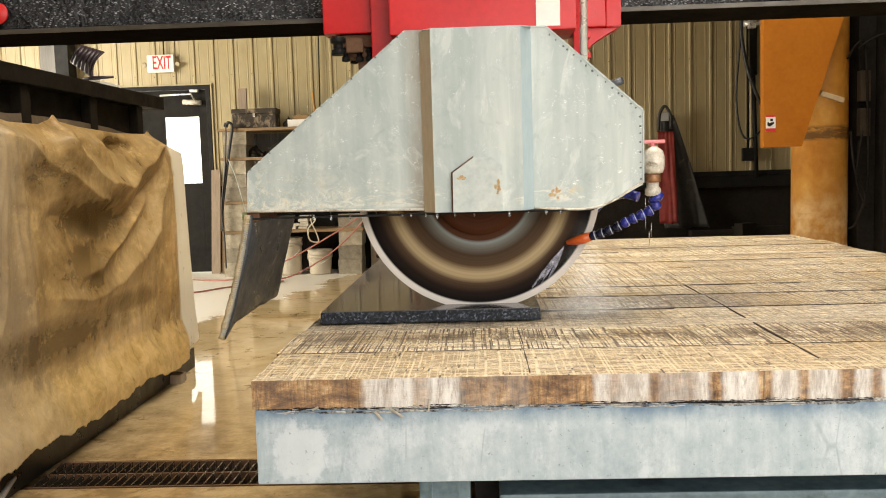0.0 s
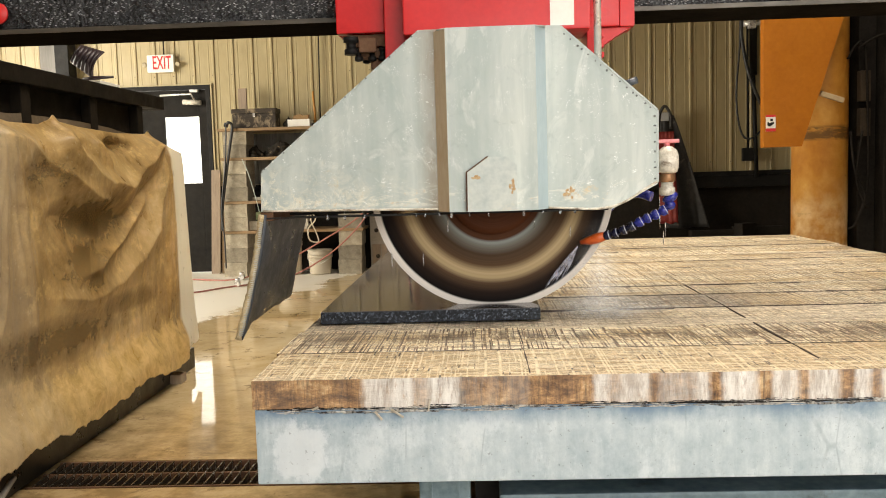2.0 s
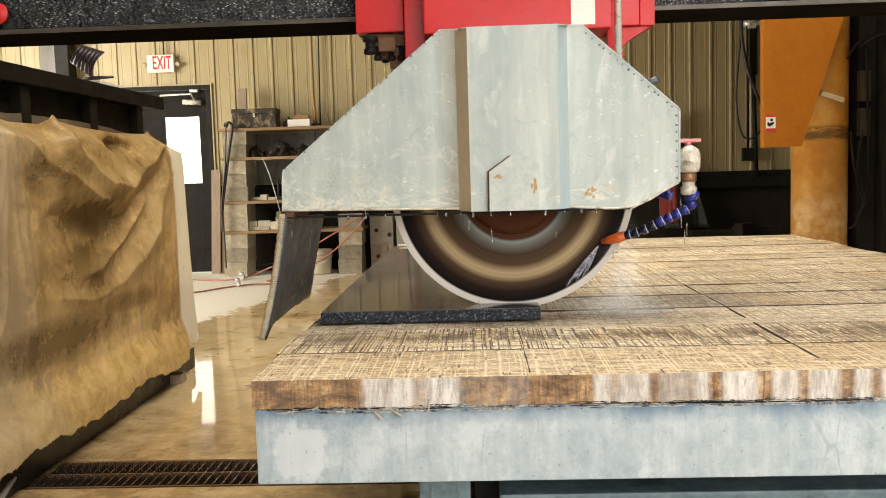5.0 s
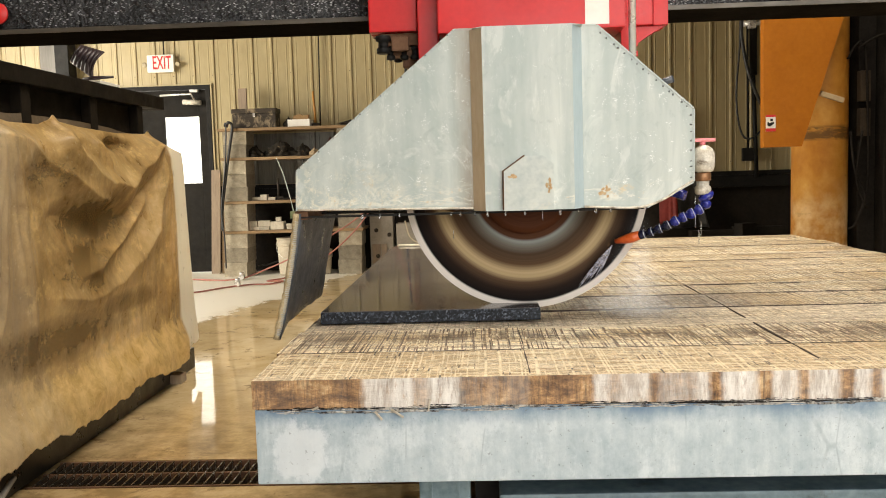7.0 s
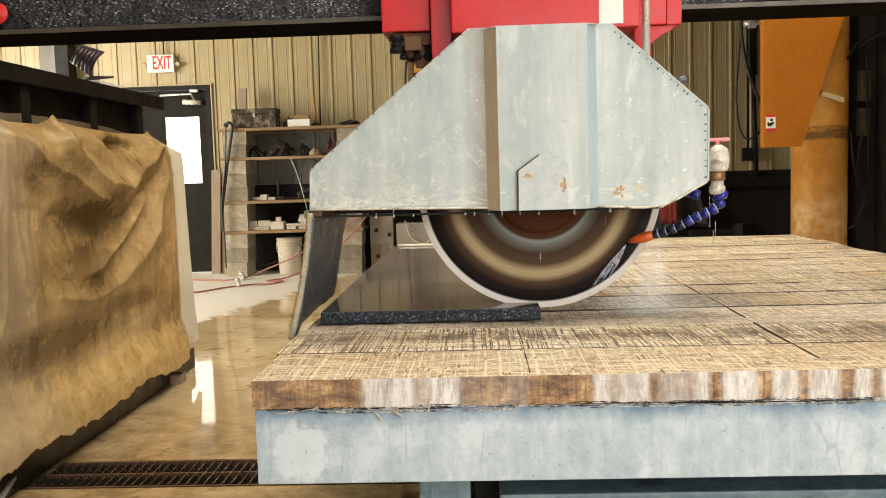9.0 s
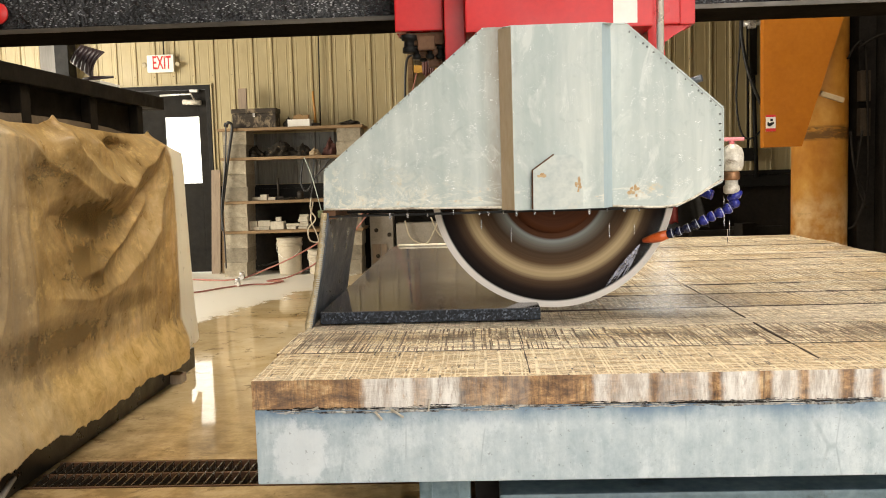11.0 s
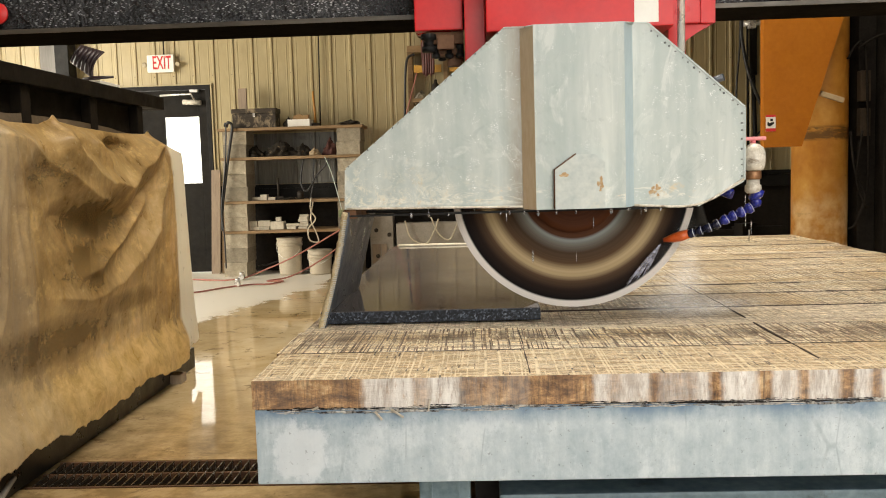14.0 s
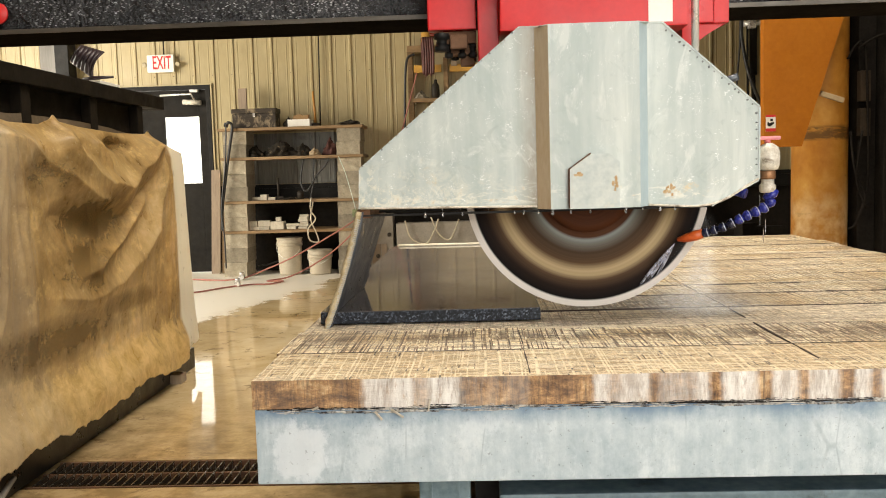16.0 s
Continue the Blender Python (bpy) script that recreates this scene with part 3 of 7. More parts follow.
    m.link(fold_shade, clr.inputs[0])
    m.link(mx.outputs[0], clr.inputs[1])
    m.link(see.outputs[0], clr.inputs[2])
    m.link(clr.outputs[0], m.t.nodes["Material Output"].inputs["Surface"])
    return m.mat


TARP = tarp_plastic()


# ---- the hall ----
XL, XR, YB, YF, ZC = -6.5, 6.5, 9.76, -1.3, 4.6

bm = bmesh.new()
box(bm, -40, 40, -40, 2.93, -0.2, 0)
box(bm, -40, 40, 3.225, 45, -0.2, 0)
box(bm, -40, -1.9, 2.93, 3.225, -0.2, 0)
box(bm, 2.2, 40, 2.93, 3.225, -0.2, 0)
floor = solid("floor", bm, FLOOR, "wet tan concrete floor covered with muddy water", "floor", kind="structure")


def ribbed(name, x0, x1, y, z0, z1, label, gap=None, mat=None):
    """A wall of upright ribbed metal sheets, 0.22 m from rib to rib."""
    bm = bmesh.new()
    prof = []
    x = x0 - 0.2185 + (-2.238 - 0.106 - x0) % 0.2185
    while x < x1:
        for dx, dy in ((0.0, 0.0), (0.050, 0.0), (0.054, -0.0025), (0.062, -0.0025), (0.066, 0.0), (0.094, 0.0), (0.104, -0.013), (0.122, -0.013), (0.132, 0.0), (0.160, 0.0), (0.164, -0.0025), (0.172, -0.0025), (0.176, 0.0)):
            prof.append((x + dx, y + dy))
        x += 0.2185
    prof = [(max(min(a, x1), x0), b) for a, b in prof] + [(x1, y)]
    for (a, b), (c, d) in zip(prof, prof[1:]):
        if c - a < 1e-5:
            continue
        spans = [(z0, z1)]
        if gap and c > gap[0] and a < gap[1]:
            spans = [(gap[2], z1)]
            a, c = (a, min(c, gap[0])) if a < gap[0] and c <= gap[0] else (a, c)
        for za, zb in spans:
            bm.faces.new([bm.verts.new(q) for q in ((a, b, za), (c, d, za), (c, d, zb), (a, b, zb))])
    bmesh.ops.remove_doubles(bm, verts=bm.verts[:], dist=1e-4)
    ret = bmesh.ops.extrude_face_region(bm, geom=bm.faces[:])
    bmesh.ops.translate(bm, vec=(0, 0.06, 0), verts=[g for g in ret["geom"] if isinstance(g, bmesh.types.BMVert)])
    bmesh.ops.recalc_face_normals(bm, faces=bm.faces[:])
    return solid(name, bm, mat or WALL, label, "wall", kind="structure")


ribbed("wall_back", XL, -2.93, YB + 0.012, 0, ZC, "cream ribbed metal wall sheets round the door", gap=(-3.93, -2.93, 2.10))
ribbed("wall_back_end", -2.93, XR, YB + 0.012, 0.97, ZC, "cream ribbed metal wall sheets above a dark wainscot")
# added grey sheet stands in for the shade behind the shelf boards
SHELF_SHADE = surf("shaded_wall_metal", (0.10, 0.10, 0.09), (0.24, 0.235, 0.21), 3, 30, 0.5, 0.0, 0.05, stain=(0.06, 0.05, 0.04), spot=0.60, stretch=(2, 1, 0.2))
ribbed("wall_back_lower", -2.50, -1.44, YB - 0.006, 0.98, 1.54, "grey ribbed sheet painting in the shade behind the shelf", mat=SHELF_SHADE)
bm = bmesh.new()
for k in range(-14, 26):
    for z in (2.203, 1.08):
        if z > 2 or k > 15:
            lathe(bm, [(0.005, YB - 0.0075), (0.005, YB - 0.010), (0.003, YB - 0.012)], 6, "Y", (-2.238 + 0.2185 * k - 0.004, 0, z))
solid("wall_screws", bm, BLACK_STEEL, "row of dark screws in the metal wall ribs", "screws", kind="structure")
bm = bmesh.new()
box(bm, -2.93, XR, YB + 0.05, YB + 0.2, 0, 0.97)
solid("wainscot", bm, DARK_WALL, "dark lower wall behind the table", "wall", kind="structure")
bm = bmesh.new()
box(bm, -2.93, XR, YB - 0.05, YB - 0.004, 0.80, 0.93, 0.008)
box(bm, -2.93, XR, YB - 0.06, YB - 0.004, 0.932, 0.975)
solid("wall_girt", bm, BLACK_STEEL, "dark steel girt along the metal wall", "girt", kind="structure")


def plain_wall(name, x0, x1, y0, y1, z0, z1, label):
    bm = bmesh.new()
    box(bm, x0, x1, y0, y1, z0, z1)
    return solid(name, bm, BOUNCE_CUT, label, "wall", kind="structure")


# unseen walls and ceiling, dark to cut bounce light, with two bay door openings
plain_wall("wall_right", XR, XR + 0.15, YF, YB + 0.2, 0, ZC, "unseen side wall, dark to cut bounce light")
plain_wall("wall_left", XL - 0.15, XL, YF, 4.8, 0, ZC, "unseen side wall, dark to cut bounce light")
plain_wall("wall_left_end", XL - 0.15, XL, 8.0, YB + 0.2, 0, ZC, "unseen side wall, dark to cut bounce light")
plain_wall("wall_left_top", XL - 0.15, XL, 4.8, 8.0, 3.6, ZC, "unseen wall above the bay door, dark to cut bounce light")
plain_wall("wall_front", XL, -0.45, YF - 0.15, YF, 0, ZC, "unseen front wall, dark to cut bounce light")
plain_wall("wall_front_end", 3.45, XR, YF - 0.15, YF, 0, ZC, "unseen front wall, dark to cut bounce light")
plain_wall("wall_front_top", -0.45, 3.45, YF - 0.15, YF, 3.8, ZC, "unseen wall above the bay door, dark to cut bounce light")
bm = bmesh.new()
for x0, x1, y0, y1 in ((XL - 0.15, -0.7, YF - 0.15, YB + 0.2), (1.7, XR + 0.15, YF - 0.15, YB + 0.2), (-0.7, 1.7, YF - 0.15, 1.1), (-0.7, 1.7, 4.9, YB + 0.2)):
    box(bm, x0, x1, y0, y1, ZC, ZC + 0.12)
solid("ceiling", bm, BOUNCE_CUT, "unseen ceiling, dark to cut bounce light", "ceiling", kind="structure")
# unseen roof sheets added to go with the overhead lamps
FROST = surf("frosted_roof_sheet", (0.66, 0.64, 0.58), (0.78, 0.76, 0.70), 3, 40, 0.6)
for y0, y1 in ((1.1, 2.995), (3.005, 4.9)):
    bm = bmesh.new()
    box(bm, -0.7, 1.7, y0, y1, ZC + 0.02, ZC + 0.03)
    solid("roof_light", bm, FROST, "unseen frosted roof sheet added above the overhead lamps", "roof light", kind="structure")


# ---- sawing table ----
TZ = 0.701
table = thing("saw_table", (0.59, 3.0, 0.0), "blue-grey steel saw table decked with scarred timber planks", "table")
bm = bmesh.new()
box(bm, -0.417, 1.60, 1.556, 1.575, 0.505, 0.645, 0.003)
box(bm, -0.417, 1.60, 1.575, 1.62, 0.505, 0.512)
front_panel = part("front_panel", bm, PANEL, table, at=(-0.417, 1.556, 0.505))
bm = bmesh.new()
box(bm, -0.417, -0.398, 1.577, 4.45, 0.505, 0.645, 0.003)
part("side_panel", bm, PANEL, table, at=(-0.417, 1.556, 0.505))
bm = bmesh.new()
box(bm, 1.58, 1.60, 1.577, 4.45, 0.505, 0.645, 0.003)
part("side_panel", bm, PANEL, table, at=(1.58, 1.556, 0.505))
bm = bmesh.new()
box(bm, -0.395, 1.578, 1.62, 4.45, 0.60, 0.646)
part("bed", bm, BLACK_STEEL, table)
LOWZ = 0.424
# the frame's blue, stained and darkened to stand in for shade below
FRAME_SHADE = surf("shaded_blue_steel", (0.07, 0.12, 0.145), (0.24, 0.34, 0.38), 6, 50, 0.5, 0, 0.3, stain=(0.03, 0.028, 0.025), spot=0.56)
for lx, ly in ((-0.128, 1.66), (1.3, 1.66), (-0.128, 4.2), (1.3, 4.2)):
    bm = bmesh.new()
    box(bm, lx, lx + 0.10, ly, ly + 0.10, 0.0, 0.60, 0.006)
    box(bm, lx + 0.022, lx + 0.026, ly - 0.004, ly + 0.001, 0.0, 0.598)
    box(bm, lx + 0.075, lx + 0.079, ly - 0.004, ly + 0.001, 0.0, 0.598)
    box(bm, lx - 0.03, lx + 0.13, ly - 0.03, ly + 0.13, 0.0, 0.012, 0.003)
    part("leg", bm, FRAME_SHADE, table, "steel leg in stained blue darkened for the table's shade")
bm = bmesh.new()
box(bm, 0.03, 1.55, 1.70, 1.80, 0.31, LOWZ, 0.006)
part("lower_beam", bm, FRAME_SHADE, table, "stained blue-grey lower beam darkened for the table's shade")
# added black sheet stands in for the shade under the table
bm = bmesh.new()
box(bm, -0.02, 1.55, 1.82, 1.84, 0.05, 0.598)
part("skirt", bm, BLACK_STEEL, table)

# ---- black gantry beam ----
gantry = thing("gantry_beam", (0, 2.5, 1.488), "glossy black hammered-paint steel gantry beam with pale painted glints", "beam")
bm = bmesh.new()
box(bm, -6.4, 6.4, 2.425, 2.62, 1.4935, 2.05, 0.006)
part("web", bm, BEAM, gantry)
bm = bmesh.new()
box(bm, -6.4, 6.4, 2.405, 2.625, 1.4800, 1.4925, 0.002)
part("lower_flange", bm, SHADE_BLACK, gantry)
# paler strip paints in the light caught by the lower edge
bm = bmesh.new()
box(bm, -6.4, 6.4, 2.4005, 2.4045, 1.4800, 1.4925, 0.0015)
part("flange_edge", bm, surf("lit_flange_edge", (0.035, 0.028, 0.02), (0.12, 0.10, 0.075), 6, 90, 0.45, 0.1, 0.2, stretch=(0.3, 1, 1)), gantry, "flange edge, paler brown-grey for the light it catches")

# ---- steel settling tank with plastic sheeting ----
TX = -1.66
TANKSTEEL = surf("black_tank_steel", (0.005, 0.004, 0.003), (0.016, 0.012, 0.008), 4, 60, 0.6, 0.0, 0.3, stain=(0.045, 0.032, 0.018), spot=0.62, spec=0.12)
tank = thing("settling_tank", (-2.4, 3.4, 0), "black welded steel tank with a rectangular-tube rim", "tank")
bm = bmesh.new()
box(bm, TX - 0.07, TX + 0.02, 1.6, 4.62, 1.435, 1.50, 0.006)
part("top_rail", bm, TANKSTEEL, tank)
bm = bmesh.new()
box(bm, -3.3, TX - 0.072, 4.55, 4.62, 1.435, 1.50, 0.006)
part("end_rail", bm, TANKSTEEL, tank)
bm = bmesh.new()
box(bm, TX - 0.06, TX - 0.045, 1.6, 4.40, 0.1, 1.434)
part("side_plate", bm, TANKSTEEL, tank)
# unseen plate added to block a stray window reflection in the floor
bm = bmesh.new()
box(bm, TX - 0.028, TX - 0.014, 4.402, 4.90, 0.117, 0.5)
part("end_skirt", bm, TANKSTEEL, tank)
bm = bmesh.new()
box(bm, -3.3, TX - 0.062, 4.38, 4.395, 0.1, 1.434)
part("end_plate", bm, TANKSTEEL, tank)
bm = bmesh.new()
box(bm, -3.35, -3.3, 1.6, 4.62, 0.0, 1.50)
part("far_plate", bm, TANKSTEEL, tank)
for y in (2.2, 2.7, 3.22, 3.80, 4.33):
    bm = bmesh.new()
    box(bm, TX - 0.044, TX + 0.0, y - 0.035, y + 0.035, 0.1, 1.434, 0.004)
    part("upright", bm, TANKSTEEL, tank)
MUD = surf("muddy_dark_steel", (0.008, 0.007, 0.005), (0.03, 0.023, 0.014), 4, 50, 0.35, 0.0, 0.3, stain=(0.13, 0.09, 0.04), spot=0.62)
bm = bmesh.new()
box(bm, TX - 0.06, TX + 0.03, 1.6, 4.86, 0.0, 0.115, 0.008)
part("base_channel", bm, MUD, tank, "mud-caked base channel")
bm = bmesh.new()
box(bm, -3.3, TX - 0.062, 4.70, 4.80, 0.0, 0.10, 0.006)
part("base_channel", bm, MUD, tank)


def crest(y, z, line, amp, up, down, fade=0.12):
    """A fold along a line of (y, z): rises slowly on its upper side and falls away quickly on its lower one."""
    best = np.full(y.shape, 1e9)
    side = np.zeros(y.shape)
    along = np.zeros(y.shape)
    total = sum(math.hypot(b[0] - a[0], b[1] - a[1]) for a, b in zip(line, line[1:]))
    run = 0.0
    for (ya, za), (yb, zb) in zip(line, line[1:]):
        dy, dz = yb - ya, zb - za
        L = math.hypot(dy, dz)
        t = np.clip(((y - ya) * dy + (z - za) * dz) / (L * L), 0, 1)
        ey, ez = y - ya - t * dy, z - za - t * dz
        d = np.hypot(ey, ez)
        near = d < best
        n = (ez * dy - ey * dz) / L * (1 if dy >= 0 else -1)
        best = np.where(near, d, best)
        side = np.where(near, n, side)
        along = np.where(near, run + t * L, along)
        run += L
    ends = np.clip(along / fade, 0, 1) * np.clip((total - along) / fade, 0, 1)
    ends = ends * ends * (3 - 2 * ends)
    return amp * ends * np.where(side >= 0, np.exp(-(best / up) ** 1.25), np.exp(-(best / down) ** 1.25))


def sheet():
    """Sheeting hung over the tank's side: a deep swag between two fixings, folds fanning from them, and a flared hem."""
    side = 3.19
    ys = np.concatenate([np.linspace(1.64, 2.58, 36), np.linspace(2.60, 1.64 + side, 330), [1.64 + side + 0.03]])
    nv = 230
    vs = np.linspace(0, 1, nv + 1)
    top = np.interp(ys, [1.64, 2.3, 2.6, 2.89, 3.03, 3.24, 3.335, 3.362, 3.41, 3.58, 3.95, 4.30, 4.345, 4.38, 4.677, 4.86],
                    [1.30, 1.32, 1.29, 1.306, 1.288, 1.290, 1.315, 1.334, 1.308, 1.296, 1.286, 1.296, 1.316, 1.288, 1.235, 1.205])
    low = np.array([0.135 + 0.045 * noise.noise((q * 2.2, 4, 1)) + 0.02 * noise.noise((q * 11, 2, 6)) + 0.008 * noise.noise((q * 40, 2, 3)) for q in ys])
    Y = np.repeat(ys[:, None], nv + 1, 1)
    Z = top[:, None] + (low - top)[:, None] * vs[None, :]
    # the folds wander a little
    wob = np.array([[(noise.noise((a * 5, b * 5, 8.0)), noise.noise((a * 5, b * 5, 3.0))) for b in Z[i]] for i, a in enumerate(ys)])
    fine = np.array([[noise.noise((a * 17 + b * 6, b * 9, 1.0)) + 0.6 * noise.noise((a * 38, b * 30 + a * 9, 5.0)) for b in Z[i]] for i, a in enumerate(ys)])
    long_ = np.array([[noise.noise((a * 1.6, b * 0.9, 3.0)) for b in Z[i]] for i, a in enumerate(ys)])
    wy, wz = Y + 0.022 * wob[..., 0], Z + 0.022 * wob[..., 1]
    f = 0.02 + 0.016 * long_ + 0.0022 * fine
    # the main swag's lip, the fold from the first fixing, the rolled fold and the long one to the free end's fixing
    f += crest(wy, wz, [(3.30, 1.29), (3.38, 1.17), (3.62, 1.055), (3.86, 1.045), (4.13, 1.15), (4.36, 1.30)], 0.075, 0.075, 0.10, 0.10)
    f += crest(wy, wz, [(2.84, 1.32), (3.08, 1.19), (3.34, 1.07), (3.60, 0.985), (3.66, 0.97)], 0.036, 0.045, 0.05, 0.10)
    f += crest(wy, wz, [(4.20, 1.02), (4.12, 0.965), (3.86, 0.835), (3.53, 0.71), (3.30, 0.70)], 0.034, 0.035, 0.035, 0.12)
    f += crest(wy, wz, [(4.42, 1.27), (4.32, 1.03), (4.22, 0.83), (4.00, 0.70), (3.74, 0.625), (3.40, 0.60), (3.05, 0.66)], 0.046, 0.07, 0.10, 0.25)
    f += crest(wy, wz, [(4.42, 1.22), (4.36, 0.80), (4.40, 0.42)], 0.016, 0.03, 0.02, 0.15)
    f += crest(wy, wz, [(2.89, 1.30), (2.98, 1.00), (3.02, 0.62), (3.0, 0.40)], 0.022, 0.04, 0.03, 0.15)
    f += crest(wy, wz, [(2.88, 1.30), (2.86, 0.95), (2.80, 0.5)], 0.018, 0.03, 0.025, 0.15)
    f += crest(wy, wz, [(2.92, 1.28), (3.14, 1.02), (3.30, 0.78), (3.36, 0.52)], 0.018, 0.035, 0.03, 0.15)
    f += crest(wy, wz, [(3.70, 0.93), (3.52, 0.84), (3.42, 0.80)], 0.012, 0.02, 0.015, 0.06)
    f -= crest(wy, wz, [(3.10, 0.96), (3.36, 0.93), (3.62, 0.92), (3.90, 0.92), (4.12, 1.01), (4.28, 1.14)], 0.040, 0.04, 0.09, 0.15)
    # crumples that fan out from the middle fixing, with a hollow on each hand
    for k, (yy, zz) in enumerate(((3.59, 1.19), (3.645, 1.15), (3.70, 1.13), (3.52, 1.22))):
        f += crest(wy, wz, [(3.61 + 0.01 * k, 1.30), (yy + 0.01, zz + 0.03), (yy + 0.02, zz - 0.03)], 0.018, 0.012, 0.012, 0.04)
    for yy, zz, wy_, wz_, a in ((3.46, 1.215, 0.075, 0.034, 0.045), (3.90, 1.235, 0.15, 0.036, 0.05), (3.20, 1.12, 0.10, 0.05, 0.022)):
        f -= a * np.exp(-((Y - yy) / wy_) ** 2 - ((Z - zz) / wz_) ** 2)
    # straight fine pleats hanging to the free end, and radiating from the first fixing
    for k in range(9):
        y0 = 4.40 + 0.035 * k
        f += crest(wy, wz, [(4.42 + 0.02 * k, 1.24 - 0.01 * k), (y0, 0.8), (y0 - 0.02 + 0.012 * k, 0.28)], 0.007 + 0.004 * (k % 3 == 0), 0.012, 0.010, 0.2)
    for k in range(8):
        a = -0.5 + 0.16 * k
        f += crest(wy, wz, [(2.89, 1.30), (2.89 + 0.3 * math.tan(a), 1.0), (2.89 + 0.75 * math.tan(a), 0.55)], 0.008, 0.013, 0.010, 0.2)
    ease = np.clip((top[:, None] - Z) / 0.07, 0, 1)
    f = f * ease * ease * (3 - 2 * ease) + 0.02 * np.clip((Z - 0.30) / 0.5, 0, 1) * ease
    f *= 0.12 + 0.88 * np.clip((4.70 - Y) / 0.28, 0, 1)
    # the hem runs out over the base channel
    hem = np.clip((0.37 + 0.03 * wob[..., 0] - Z) / 0.19, 0, 1)
    f = f * (1 - 0.7 * hem) + (0.072 + 0.02 * wob[..., 1]) * hem * hem * (3 - 2 * hem) * np.clip((4.80 - Y) / 0.3, 0.1, 1)
    X = TX + 0.028 + np.maximum(f, -0.03) + 0.015 * vs[None, :]
    out = Y + 0.06 * np.clip((Y - 4.6) / 0.23, 0, 1) * vs[None, :] ** 2
    X[-1] -= 0.03
    bm = bmesh.new()
    grid = [[bm.verts.new((X[i, j], out[i, j], Z[i, j])) for j in range(nv + 1)] for i in range(len(ys))]
    for a, b in zip(grid, grid[1:]):
        for k in range(nv):
            bm.faces.new((a[k], b[k], b[k + 1], a[k + 1]))
    bmesh.ops.recalc_face_normals(bm, faces=bm.faces[:])
    bmesh.ops.solidify(bm, geom=bm.faces[:], thickness=0.003)
    for q in bm.faces:
        q.smooth = True
    return bm


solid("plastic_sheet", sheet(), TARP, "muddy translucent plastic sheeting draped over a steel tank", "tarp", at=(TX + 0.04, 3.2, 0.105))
OLDSHEET = surf("old_brown_sheeting", (0.04, 0.026, 0.013), (0.12, 0.08, 0.04), 5, 60, 0.5, 0, 0.3)
bm = bmesh.new()
cols = []
for i in range(90):
    q = 2.2 + 2.05 * i / 89
    zt = 1.325 - 0.035 * max(0.0, (q - 3.5) / 0.7) ** 2 + 0.006 * noise.noise((q * 7, 1, 1))
    xx = TX - 0.006 + 0.006 * noise.noise((q * 9, 3, 5))
    cols.append([bm.verts.new((xx + dx, q, zz)) for dx, zz in ((0.0, zt), (0.004, 1.24), (0.004, 1.16))])
for a, b in zip(cols, cols[1:]):
    for k in range(2):
        bm.faces.new((a[k], b[k], b[k + 1], a[k + 1])).smooth = True
bmesh.ops.recalc_face_normals(bm, faces=bm.faces[:])
bmesh.ops.solidify(bm, geom=bm.faces[:], thickness=0.003)
solid("old_sheet", bm, OLDSHEET, "brown older sheeting tucked behind the newer sheet", "tarp", at=(TX, 3.2, 1.16))

# ---- drain grate across the floor ----
bm = bmesh.new()
box(bm, -1.9, 2.2, 2.93, 3.225, -0.3, -0.2)
solid("drain_channel", bm, BLACK_STEEL, "dark wet drain channel under a grate", "drain", kind="structure")
grate = thing("drain_grate", (-0.4, 3.07, 0.0), "rusty steel bar grate over a floor drain", "grate")
for y in (2.945, 3.077, 3.21):
    bm = bmesh.new()
    box(bm, -1.62, 1.9, y - 0.005, y + 0.005, -0.035, 0.001)
    part("bearer", bm, RUST, grate)
bm = bmesh.new()
box(bm, -0.003, 0.003, -0.128, 0.128, -0.028, 0.0, 0.0012)
WETBAR = surf("wet_grate_steel", (0.035, 0.026, 0.018), (0.16, 0.125, 0.09), 14, 120, 0.22, 0.7, 0.5)
bar = mesh_of("bar", bm, WETBAR)
for k in range(108):
    piece("bar", bar, grate, (-1.60 + k * 0.0324, 3.077, 0.0025), rot=(0, 0, radians(0)))

# ---- granite slab being cut ----
slab = thing("granite_slab", (-0.123, 3.05, TZ), "dark speckled granite slab lying wet on the table", "slab")
bm = bmesh.new()
box(bm, -0.394, 0.148, 2.127, 4.0, TZ + 0.001, 0.7305, 0.002)
part("slab_body", bm, GRANITE_EDGE, slab, "rough sawn granite edge")
bm = bmesh.new()
box(bm, -0.392, 0.146, 2.130, 3.998, 0.7306, 0.7318)
part("polished_face", bm, GRANITE, slab, "wet polished granite face")
# pale strip added to give the slab's far edge its bright line
bm = bmesh.new()
tube(bm, [(-0.365 + 0.03 * i, 3.985 + 0.006 * noise.noise((i * 0.7, 0, 0)), 0.734) for i in range(17)], 0.008, 8)
part("slurry_bead", bm, surf("pale_far_strip", (0.56, 0.50, 0.36), (0.80, 0.74, 0.58), 40, 160, 0.4, 0, 0.5), slab, "pale strip added for the bright line at the far edge")

# ---- the saw head, carried along the gantry ----
head = thing("bridge_saw", (0.0, 2.25, 0.975), "red bridge-saw carriage with a grey blade hood dripping water", "saw")
FY, CY = 2.104, 2.054


def outline():
    return [(-0.553, 0.985), (-0.549, 1.080), (-0.162, 1.400), (0.171, 1.400), (0.395, 1.199), (0.394, 1.029), (0.285, 0.972)]


bm = bmesh.new()
prism(bm, outline(), FY, FY + 0.004)
hood = part("hood", bm, HOOD, head, "grey painted sheet-steel blade hood", at=(0, FY, 0.975))
bm = bmesh.new()
prism(bm, outline(), 2.36, 2.364)
part("back_plate", bm, HOOD, hood, at=(0, FY, 0.975))
pts = outline()
